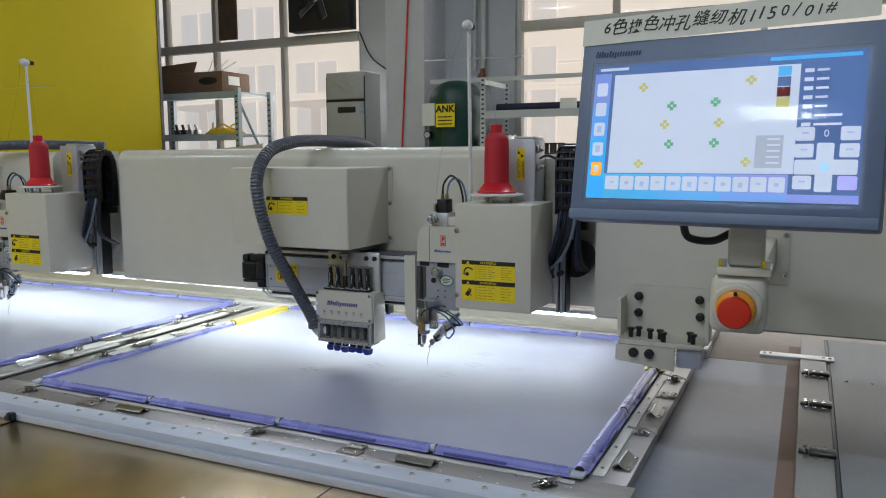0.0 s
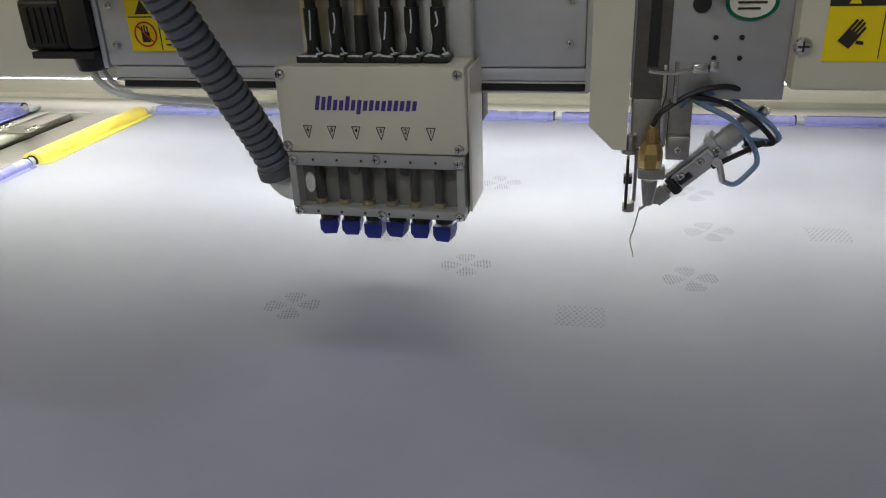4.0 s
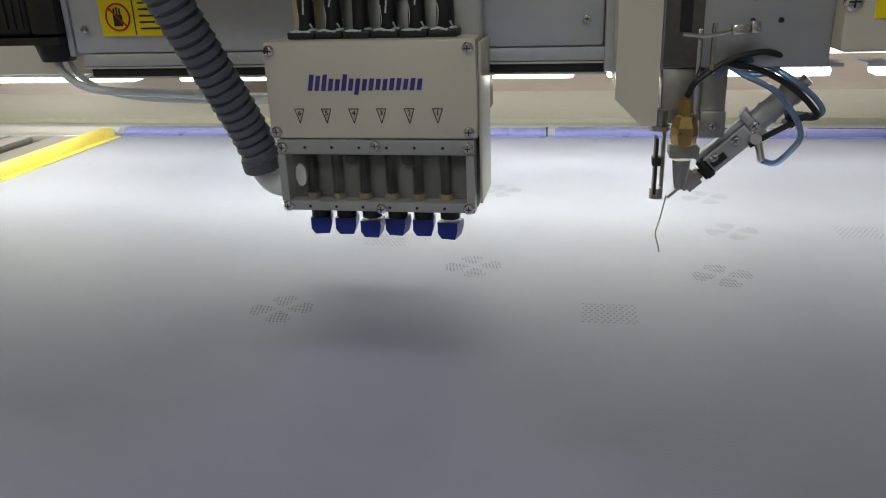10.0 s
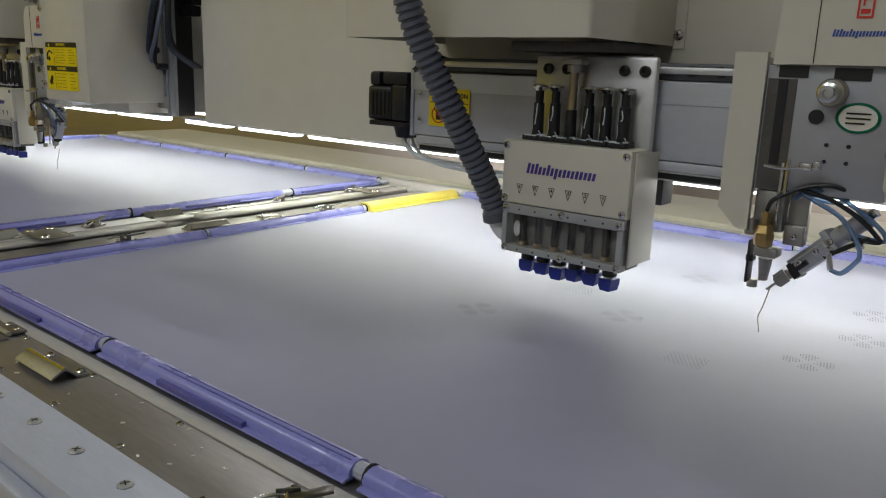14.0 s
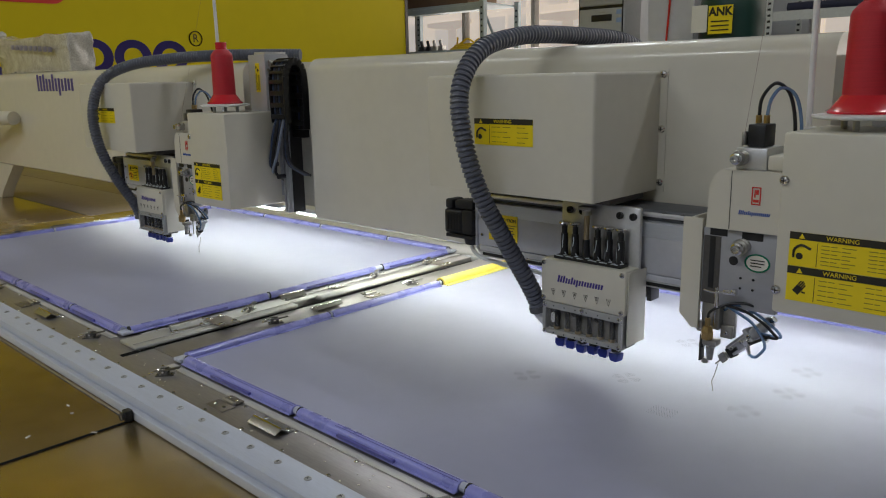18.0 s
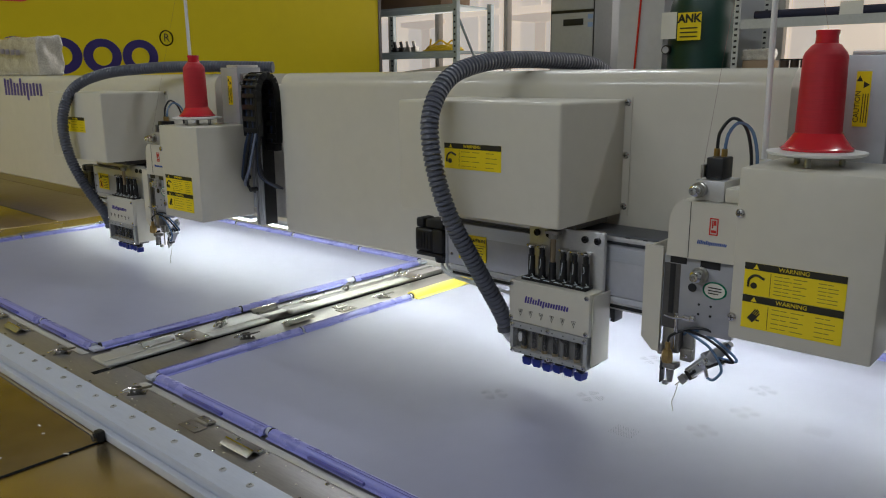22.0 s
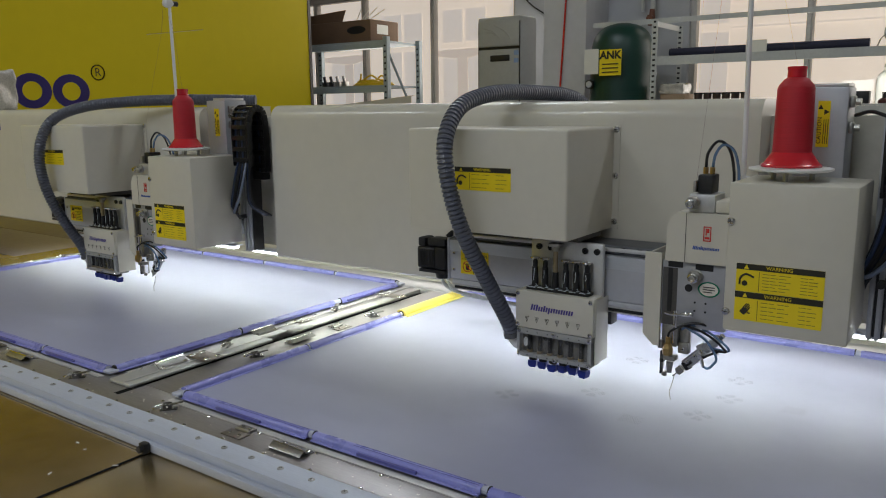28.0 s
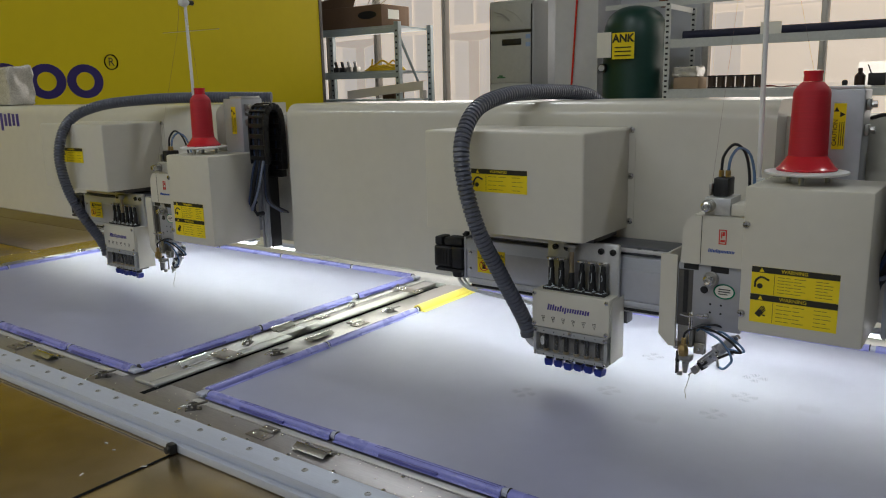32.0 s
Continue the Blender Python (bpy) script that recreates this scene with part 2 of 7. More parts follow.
SIDE_SHEET = material("satin_grey_sheet", (0.20, 0.205, 0.215), 0.5, 0.25, vary=0.08, scale=5, stretch=(6, 1, 6))
# Table part toned like the vinyl to fit the camera's view.
DARK_SHEET = material("vinyl_toned_sheet", (0.225, 0.235, 0.28), 0.42, 0.0, vary=0.08, scale=5)
SMOKE = material("dark_grey_fill", (0.075, 0.07, 0.065), 0.5, vary=0.2, scale=30)
# Brown table sheet, with the beam's reflection put into its tone.
TABLE_BACK = material("brown_sheet_with_reflection", (0.245, 0.197, 0.165), 0.36, 0.45, vary=0.14, scale=4)
TANK = material("dark_green_enamel", (0.004, 0.038, 0.028), 0.38, vary=0.12, scale=5)
RACK = material("grey_white_rack_paint", (0.55, 0.56, 0.54), 0.45, vary=0.08, scale=8)
RACK_GREEN = material("grey_green_rack_paint", (0.36, 0.41, 0.42), 0.45, vary=0.1, scale=8)
CARDBOARD = material("brown_cardboard", (0.16, 0.095, 0.055), 0.8, vary=0.15, scale=7)
PAPER = material("paper_tape", (0.76, 0.74, 0.66), 0.7, vary=0.04)
SCREEN_FRAME = material("blue_grey_bezel", (0.14, 0.18, 0.28), 0.4, vary=0.05)
RIM = material("grey_acrylic_rim", (0.34, 0.345, 0.35), 0.35, 0.1, vary=0.06)
AC_PAINT = material("aged_appliance_enamel", (0.42, 0.42, 0.40), 0.42, vary=0.06, scale=4)
JUG = material("milky_polythene", (0.90, 0.95, 0.90), 0.4, vary=0.04, scale=9)
JUG.node_tree.nodes["Principled BSDF"].inputs["Transmission Weight"].default_value = 0.8
THIN_PAPER = material("thin_white_paper", (0.95, 0.94, 0.92), 0.6, vary=0.03, scale=9)
THIN_PAPER.node_tree.nodes["Principled BSDF"].inputs["Transmission Weight"].default_value = 0.75
GREEN_RING = material("green_print", (0.0, 0.25, 0.13), 0.4, vary=0.05)
ORANGE = material("amber_plastic", (0.85, 0.34, 0.01), 0.35, vary=0.05)
BUTTON_RED = material("red_button_plastic", (0.62, 0.03, 0.01), 0.35, vary=0.06)
GLASS = glass("window_glass")
ACRYLIC = hazy("greasy_acrylic_window", (0.46, 0.45, 0.44), 0.0, 0.10, 70.0)
CAVITY = material("grey_head_cavity", (0.15, 0.145, 0.135), 0.45, vary=0.2, scale=40)
CHAIN = material("black_chain_nylon", (0.0065, 0.0065, 0.0075), 0.34, vary=0.3, scale=50)
WRAP = material("crumpled_clear_film", (0.50, 0.47, 0.41), 0.14, vary=0.35, scale=22, bump=0.8, bump_scale=45, coat=0.6)


# ---- building blocks ----
class Shape:
    """A bmesh in world metres that gathers the solids of one part."""

    def __init__(self):
        self.bm = bmesh.new()

    def box(self, x0, x1, y0, y1, z0, z1, bev=0.0, seg=2, m=None):
        made = bmesh.ops.create_cube(self.bm, size=1.0)["verts"]
        for v in made:
            v.co = Vector(((x0 + x1) / 2 + v.co.x * (x1 - x0), (y0 + y1) / 2 + v.co.y * (y1 - y0), (z0 + z1) / 2 + v.co.z * (z1 - z0)))
        if bev:
            edges = list({e for v in made for e in v.link_edges})
            made = [v for v in bmesh.ops.bevel(self.bm, geom=edges, offset=bev, segments=seg, affect="EDGES", profile=0.5)["verts"]]
        if m:
            bmesh.ops.transform(self.bm, matrix=m, verts=list({v for v in made}))
        return self

    def cyl(self, a, b, r, r2=None, seg=16):
        a, b = Vector(a), Vector(b)
        d = b - a
        turn = d.to_track_quat("Z", "Y").to_matrix().to_4x4()
        m = Matrix.Translation((a + b) / 2) @ turn
        bmesh.ops.create_cone(self.bm, cap_ends=True, segments=seg, radius1=r, radius2=r if r2 is None else r2, depth=d.length, matrix=m)
        return self

    def ball(self, c, r, seg=12):
        bmesh.ops.create_uvsphere(self.bm, u_segments=seg, v_segments=max(6, seg // 2), radius=r, matrix=Matrix.Translation(c))
        return self

    def rev(self, base, axis, profile, seg=24):
        """Turned solid: profile rows are (radius, height) along axis from base."""
        turn = Vector(axis).to_track_quat("Z", "Y").to_matrix().to_4x4()
        m = Matrix.Translation(base) @ turn
        rings = []
        for r, h in profile:
            rings.append([self.bm.verts.new(m @ Vector((r * math.cos(2 * math.pi * i / seg), r * math.sin(2 * math.pi * i / seg), h))) for i in range(seg)])
        for lo, hi in zip(rings, rings[1:]):
            for i in range(seg):
                self.bm.faces.new((lo[i], lo[(i + 1) % seg], hi[(i + 1) % seg], hi[i]))
        self.bm.faces.new(list(reversed(rings[0])))
        self.bm.faces.new(rings[-1])
        return self

    def tube(self, points, r, seg=10, steps=8, radius=None):
        """Round bar along a smooth curve through the points. radius(k, u): its radius at ring k."""
        line = spline(points, steps)
        rings, side = [], None
        for k, p in enumerate(line):
            ahead = (line[min(k + 1, len(line) - 1)] - line[max(k - 1, 0)]).normalized()
            if side is None:
                side = ahead.orthogonal().normalized()
            side = (side - ahead * side.dot(ahead)).normalized()
            up = ahead.cross(side)
            rr = radius(k, k / (len(line) - 1)) if radius else r
            rings.append([self.bm.verts.new(p + rr * (math.cos(2 * math.pi * i / seg) * side + math.sin(2 * math.pi * i / seg) * up)) for i in range(seg)])
        for lo, hi in zip(rings, rings[1:]):
            for i in range(seg):
                self.bm.faces.new((lo[i], lo[(i + 1) % seg], hi[(i + 1) % seg], hi[i]))
        self.bm.faces.new(list(reversed(rings[0])))
        self.bm.faces.new(rings[-1])
        return self

    def prism(self, outline, axis, a, b):
        """Outline of (u, v) pulled along an axis from a to b. axis x: (y, z); y: (x, z); z: (x, y)."""
        def at(u, v, w):
            return {"x": (w, u, v), "y": (u, w, v), "z": (u, v, w)}[axis]
        lo = [self.bm.verts.new(at(u, v, a)) for u, v in outline]
        hi = [self.bm.verts.new(at(u, v, b)) for u, v in outline]
        n = len(outline)
        for i in range(n):
            self.bm.faces.new((lo[i], lo[(i + 1) % n], hi[(i + 1) % n], hi[i]))
        self.bm.faces.new(list(reversed(lo)))
        self.bm.faces.new(hi)
        return self


def spline(points, steps):
    pts = [Vector(p) for p in points]
    if len(pts) == 2:
        return [pts[0].lerp(pts[1], i / steps) for i in range(steps + 1)]
    pts = [2 * pts[0] - pts[1], *pts, 2 * pts[-1] - pts[-2]]
    out = []
    for a, b, c, d in zip(pts, pts[1:], pts[2:], pts[3:]):
        for i in range(steps):
            t = i / steps
            out.append(0.5 * (2 * b + (c - a) * t + (2 * a - 5 * b + 4 * c - d) * t * t + (3 * b - a - 3 * c + d) * t ** 3))
    return out + [pts[-2]]


def root_of(ob):
    while ob.parent:
        ob = ob.parent
    return ob


def finish(sh, mat, origin, smooth=True, name="mesh"):
    bmesh.ops.recalc_face_normals(sh.bm, faces=sh.bm.faces)
    me = bpy.data.meshes.new(name)
    bmesh.ops.translate(sh.bm, verts=sh.bm.verts, vec=-Vector(origin))
    sh.bm.to_mesh(me)
    sh.bm.free()
    for one in mat if isinstance(mat, (list, tuple)) else [mat]:
        me.materials.append(one)
    if smooth:
        me.polygons.foreach_set("use_smooth", [True] * len(me.polygons))
        me.set_sharp_from_angle(angle=radians(32))
    return me


def thing(name, at, label, category, group="", kind=""):
    ob = new(name)
    ob.empty_display_size = 0.02
    ob.location = at
    return tagged(ob, label, category, group, kind)


def part(name, sh, mat, parent, label="", smooth=True):
    ob = new(name, finish(sh, mat, root_of(parent).location, smooth, name))
    ob.parent = parent
    return tagged(ob, label)


def solo(name, sh, mat, at, label, category, group="", kind="", smooth=True):
    """A thing that is one mesh."""
    ob = new(name, finish(sh, mat, at, smooth, name))
    ob.location = at
    return tagged(ob, label, category, group, kind)


def piece(name, mesh, parent, place):
    """One of many alike pieces on a shared mesh, at a world pose."""
    ob = new(name, mesh)
    ob.parent = parent
    ob.matrix_basis = Matrix.Translation(-root_of(parent).location) @ place
    return ob


def letters(text, size, depth=0.0003, bold=0.0):
    """Mesh of a line of writing in the built-in font, centred, in its own xy plane."""
    cu = bpy.data.curves.new("letters", "FONT")
    cu.body, cu.size, cu.extrude, cu.align_x, cu.align_y = text, size, depth, "CENTER", "CENTER"
    cu.resolution_u, cu.offset = 3, bold
    ob = bpy.data.objects.new("letters", cu)
    scene.collection.objects.link(ob)
    me = bpy.data.meshes.new_from_object(ob.evaluated_get(bpy.context.evaluated_depsgraph_get()))
    bpy.data.objects.remove(ob)
    return me


def writing(name, text, size, mat, parent, place):
    me = letters(text, size)
    me.materials.append(mat)
    return piece(name, me, parent, place)


def screw_mesh(r, h, mat, name):
    """Pan-head screw along +z from its seat, with a cross slot."""
    sh = Shape().rev((0, 0, 0), (0, 0, 1), [(r, 0), (r, h * 0.35), (r * 0.8, h * 0.8), (r * 0.4, h)], 10)
    sh.box(-r * 0.55, r * 0.55, -r * 0.09, r * 0.09, h * 0.9, h * 1.05)
    sh.box(-r * 0.09, r * 0.09, -r * 0.55, r * 0.55, h * 0.9, h * 1.051)
    me = finish(sh, [mat, BLACK], (0, 0, 0), name=name)
    for p in me.polygons:
        if p.index >= len(me.polygons) - 12:
            p.material_index = 1
    return me


SCREW = screw_mesh(0.0062, 0.0036, CHROME, "screw")
SCREW_SMALL = screw_mesh(0.0032, 0.002, CHROME, "screw_small")
SCREW_MID = screw_mesh(0.0042, 0.0026, CHROME, "screw_mid")
SCREW_TINY = screw_mesh(0.0022, 0.0012, CHROME, "screw_tiny")
SCREW_RAIL = screw_mesh(0.0052, 0.0020, ZINC, "screw_rail")
SCREW_FLAT = screw_mesh(0.0062, 0.0022, STEEL, "screw_flat")
SOCKET = finish(Shape().rev((0, 0, 0), (0, 0, 1), [(0.0058, 0), (0.0058, 0.004), (0.0045, 0.0048), (0.0028, 0.0048), (0.0026, 0.002)], 12), BLACK, (0, 0, 0), name="socket_bolt")


def facing(x, y, z):
    return pose(x, y, z, 90, 0, 0)


# ---- the room ----
def slab(name, x0, x1, y0, y1, z0, z1, mat, label, category="wall", kind="structure"):
    c = ((x0 + x1) / 2, (y0 + y1) / 2, z0)
    return solo(name, Shape().box(x0, x1, y0, y1, z0, z1), mat, c, label, category, kind=kind, smooth=False)


WY = 5.6  # inner face of the window wall
WX = -4.95  # face of the yellow panel
slab("floor", -7.2, 5.2, -8.6, 5.9, -0.1, 0.0, FLOOR, "grey coated factory floor", "floor")
slab("ceiling", -7.2, 5.2, -8.6, 5.9, 6.0, 6.15, CEILING, "plain white ceiling", "ceiling")
slab("wall_east", 5.0, 5.2, -8.6, 5.9, 0, 6.0, WALL, "plain grey-white painted wall")
slab("wall_south", -7.2, 5.0, -8.6, -8.4, 0, 6.0, WALL, "plain grey-white painted wall")
slab("wall_west", -7.2, -7.0, -8.4, 5.9, 0, 6.0, WALL, "plain grey-white painted wall")
# window wall with two openings
W1 = (-6.9, -3.45, 0.95, 3.6)
W2 = (-1.70, 4.2, 0.95, 3.6)
sh = Shape()
sh.box(-7.0, W1[0], WY, WY + 0.25, 0, 6.0).box(W1[1], W2[0], WY, WY + 0.25, 0, 6.0).box(W2[1], 5.0, WY, WY + 0.25, 0, 6.0)
for a in (W1, W2):
    sh.box(a[0], a[1], WY, WY + 0.25, 0, a[2]).box(a[0], a[1], WY, WY + 0.25, a[3], 6.0)
wall_north = solo("wall_north", sh, WALL, (0, WY, 0), "grey-white painted factory wall with wide windows", "wall", kind="structure", smooth=False)
slab("backdrop", -12, 9, 8.2, 8.3, -1, 8, OUTSIDE, "pale building front outside the windows, glowing as if sunlit", "backdrop")

SLOT = finish(Shape().box(-0.011, 0.011, -0.008, 0.008, 0, 0.0012), BLACK, (0, 0, 0), smooth=False, name="slot_hole")
LOGO_Y = (0.60, 0.90, 1.19, 1.475, 1.76)  # violet shapes along the banner
RMARK = (1.978, 1.705)
PATTERNS = [("petals", x, y) for x, y in ((0.026, -0.117), (0.217, -0.119), (0.241, -0.014), (-0.10, -0.212), (0.025, 0.102), (0.232, 0.09))]
PATTERNS += [("lozenge", x, y) for x, y in ((0.346, -0.009), (0.13, -0.196), (-0.06, -0.06))]
# tube lamps under the ceiling
for tx, ty in ((-2.2, -3.6), (-2.2, 2.2), (0.5, -3.3), (1.2, 1.6), (0.0, -4.6), (-4.0, -2.6)):
    tl = thing("tube_lamp", (tx, ty, 4.4), "white fluorescent tube lamp hanging from the ceiling", "ceiling lamp", "tube lamps")
    part("tray", Shape().box(tx - 0.62, tx + 0.62, ty - 0.09, ty + 0.09, 4.43, 4.49, 0.005), WHITE, tl)
    part("tube", Shape().cyl((tx - 0.6, ty, 4.417), (tx + 0.6, ty, 4.417), 0.012, seg=10), LED, tl)
    for dx in (-0.5, 0.5):
        part("hanger", Shape().cyl((tx + dx, ty, 4.4905), (tx + dx, ty, 6.0), 0.004, seg=6), RACK, tl)
far_lamp = thing("tube_lamp", (-1.38, -7.46, 4.4), "white triple fluorescent lamp hanging at the far end", "ceiling lamp", "tube lamps")
turned = Matrix.Translation((-1.38, -7.46, 4.4)) @ pose(0, 0, 0, 0, 0, -8)
part("tray", Shape().box(-0.42, 0.42, -0.22, 0.22, 0.04, 0.09, 0.005, m=turned), WHITE, far_lamp)
for dy in (-0.14, 0.0, 0.14):
    part("tube", Shape().cyl(turned @ Vector((-0.39, dy, 0.018)), turned @ Vector((0.39, dy, 0.018)), 0.012, seg=10), LED, far_lamp)
for dx in (-0.3, 0.3):
    part("hanger", Shape().cyl(turned @ Vector((dx, 0, 0.0905)), turned @ Vector((dx, 0, 1.6)), 0.004, seg=6), RACK, far_lamp)
# the building across the yard: storeys, ledges and pale window bays
facade = thing("facade", (-2, 8.1, 0), "pale glowing facade with ledges and window bays across the yard", "building", kind="structure")
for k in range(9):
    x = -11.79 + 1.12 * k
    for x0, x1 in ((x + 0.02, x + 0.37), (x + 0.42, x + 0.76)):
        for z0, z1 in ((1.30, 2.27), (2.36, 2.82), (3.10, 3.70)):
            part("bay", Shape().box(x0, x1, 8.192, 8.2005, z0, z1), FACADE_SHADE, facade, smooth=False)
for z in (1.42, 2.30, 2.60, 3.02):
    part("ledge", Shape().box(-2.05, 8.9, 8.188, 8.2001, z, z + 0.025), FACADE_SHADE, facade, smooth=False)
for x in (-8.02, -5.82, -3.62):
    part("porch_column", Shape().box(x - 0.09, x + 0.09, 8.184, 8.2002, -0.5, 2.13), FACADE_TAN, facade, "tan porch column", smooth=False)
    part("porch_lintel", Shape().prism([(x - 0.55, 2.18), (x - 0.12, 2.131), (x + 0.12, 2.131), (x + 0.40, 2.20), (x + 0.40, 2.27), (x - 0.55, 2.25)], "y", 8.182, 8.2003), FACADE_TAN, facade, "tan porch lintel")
# aluminium window frames: posts, transom, lower rails and panes
def window(name, a, posts, transom, rails):
    w = thing(name, ((a[0] + a[1]) / 2, WY, a[2]), "weathered aluminium factory window with pale daylight behind", "window", kind="structure")
    y0, y1 = WY + 0.05, WY + 0.13
    sh = Shape().box(a[0], a[1], y0, y1, a[2], a[2] + 0.06).box(a[0], a[1], y0, y1, a[3] - 0.06, a[3])
    sh.box(a[0], a[0] + 0.05, y0, y1, a[2] + 0.06, a[3] - 0.06).box(a[1] - 0.05, a[1], y0, y1, a[2] + 0.06, a[3] - 0.06)
    part("window_frame", sh, WINDOW_FRAME, w, smooth=False)
    for p in posts:
        part("mullion", Shape().box(p - 0.026, p + 0.026, y0 - 0.01, y1 - 0.01, a[2] + 0.061, transom - 0.05, 0.004).box(p - 0.012, p + 0.012, y0 - 0.025, y0 - 0.011, a[2] + 0.061, transom - 0.05), WINDOW_FRAME, w)
        part("mullion", Shape().box(p - 0.03, p + 0.03, y0 - 0.01, y1 - 0.01, transom + 0.05, a[3] - 0.061, 0.004), WINDOW_FRAME, w)
    part("transom", Shape().box(a[0] + 0.051, a[1] - 0.051, y0 - 0.02, y1 - 0.01, transom - 0.049, transom + 0.049, 0.006), WINDOW_FRAME, w)
    for z in rails:
        part("glazing_bar", Shape().box(a[0] + 0.051, a[1] - 0.051, y0 + 0.005, y1 - 0.02, z - 0.018, z + 0.018), WINDOW_FRAME, w)
    edges = [a[0] + 0.05, *posts, a[1] - 0.05]
    for l, r in zip(edges, edges[1:]):
        for lo, hi in ((a[2] + 0.06, transom - 0.05), (transom + 0.05, a[3] - 0.06)):
            pane = part("pane", Shape().box(l + 0.04, r - 0.04, WY + 0.088, WY + 0.092, lo, hi), GLASS, w, smooth=False)
            pane.visible_shadow = False
    return w


window_1 = window("window_1", W1, (-6.25, -5.49, -4.51), 2.70, ())
window_2 = window("window_2", W2, (-0.73, 0.55, 1.8, 3.0), 2.66, ())
# dark openings in the upper lights: a fan housing and a grimy pane
fan = thing("exhaust_fan", (-4.0, WY, 2.78), "black square exhaust fan set in an upper window", "fan")
part("housing", Shape().box(-4.30, -3.52, WY - 0.12, WY + 0.04, 2.765, 3.5, 0.01), BLACK, fan)
for i in range(5):
    a = i * 72
    part("blade", Shape().box(0.05, 0.28, -0.006, 0.006, -0.09, 0.09, 0.004, m=Matrix.Translation((-3.92, WY - 0.14, 3.13)) @ pose(0, 0, 0, 0, a, 0) @ pose(0, 0, 0, 24, 0, 0)), BLACK_RUBBER, fan)
part("hub", Shape().cyl((-3.92, WY - 0.17, 3.13), (-3.92, WY - 0.12, 3.13), 0.07), BLACK, fan)
solo("window_board", Shape().box(-5.40, -5.14, WY + 0.02, WY + 0.045, 2.77, 3.5), material("stained_board", (0.10, 0.065, 0.04), 0.8, vary=0.6, scale=6), (-5.27, WY + 0.03, 2.77), "stained brown board in an upper window light", "board", kind="structure")

# column, conduit and red cable
slab("column", -2.875, -2.455, 5.12, WY, 0, 6.0, material("white_column_paint", (0.58, 0.58, 0.60), 0.6, vary=0.05, scale=2), "white painted square column by the window wall", "column")
conduit = thing("conduit", (-2.02, 5.5, 2.1), "grey metal conduit pipe on the wall", "pipe")
part("pipe", Shape().cyl((-2.0, 5.52, 2.25), (-2.0, 5.52, 5.9), 0.022), RACK, conduit)
part("pipe", Shape().cyl((-2.1, 5.54, 2.25), (-2.1, 5.54, 5.9), 0.014), RACK, conduit)
part("valve", Shape().cyl((-2.0, 5.50, 2.12), (-2.0, 5.50, 2.26), 0.035, 0.02).cyl((-2.0, 5.44, 2.18), (-2.0, 5.5, 2.18), 0.03), material("rusty_brass", (0.20, 0.09, 0.06), 0.6, 0.5, vary=0.3), conduit, "rust-brown valve")
solo("red_cable", Shape().tube([(-2.58, 5.10, 4.6), (-2.60, 5.10, 3.2), (-2.63, 5.10, 2.6), (-2.67, 5.10, 1.9), (-2.70, 5.10, 1.4), (-2.71, 5.10, 1.2)], 0.009, 6, 10), material("red_cable_jacket", (0.70, 0.03, 0.02), 0.4), (-2.5, 5.1, 1.2), "thin red cable hanging down the white column", "cable")
solo("thin_cable", Shape().tube([(-3.45, 5.58, 2.72), (-3.30, 5.57, 2.45), (-3.05, 5.57, 2.28), (-2.9, 5.57, 2.22)], 0.008, 6, 8), BLACK, (-3.3, 5.58, 2.2), "thin dark cable sagging along the wall", "cable")

# floor-standing air conditioner
ac = thing("air_conditioner", (-3.3, 5.1, 0), "white floor-standing air conditioner cabinet with a dark display", "air conditioner")
part("body", Shape().box(-3.526, -3.05, 5.02, 5.32, 0.0, 2.25, 0.02, 3), AC_PAINT, ac)
part("upper_panel", Shape().box(-3.505, -3.07, 5.008, 5.019, 1.980, 2.21, 0.004), AC_PAINT, ac)
part("lower_panel", Shape().box(-3.505, -3.07, 5.008, 5.019, 1.50, 1.950, 0.004), AC_PAINT, ac)
part("display", Shape().box(-3.375, -3.165, 5.002, 5.0075, 1.843, 1.900, 0.003), BLACK, ac, "dark display window")
for k, (sx, sz) in enumerate(((-3.095, 1.895), (-3.095, 1.825))):
    part("sticker", Shape().box(sx - 0.025, sx + 0.025, 5.004, 5.0075, sz, sz + 0.04), material("blue_sticker", (0.28, 0.38, 0.58), 0.5), ac, "small blue sticker")
for x0, z0, x1, z1 in ((-3.46, 2.15, -3.28, 2.05), (-3.43, 2.11, -3.31, 2.06), (-3.34, 2.17, -3.15, 2.03)):
    part("scribble", Shape().tube([(x0, 5.006, z0), ((x0 + x1) / 2 + 0.02, 5.006, (z0 + z1) / 2 + 0.015), (x1, 5.006, z1)], 0.0028, 5, 4), STEEL_DARK, ac)
part("panel_gap", Shape().box(-3.505, -3.07, 5.0165, 5.0195, 1.953, 1.977).box(-3.515, -3.506, 5.014, 5.0195, 0.9, 2.20).box(-3.069, -3.060, 5.014, 5.0195, 0.9, 2.20), BLACK, ac, "dark panel gap", smooth=False)
part("lower_grille", Shape().box(-3.505, -3.07, 5.008, 5.019, 0.9, 1.495, 0.004), AC_PAINT, ac)
part("emblem", Shape().box(-3.43, -3.34, 5.003, 5.0075, 1.545, 1.556).box(-3.41, -3.37, 5.003, 5.0074, 1.558, 1.572, 0.001), material("green_emblem", (0.03, 0.16, 0.05), 0.4), ac, "small green emblem")
part("text_bar", Shape().box(-3.30, -3.235, 5.004, 5.0075, 1.915, 1.923), STEEL_DARK, ac)

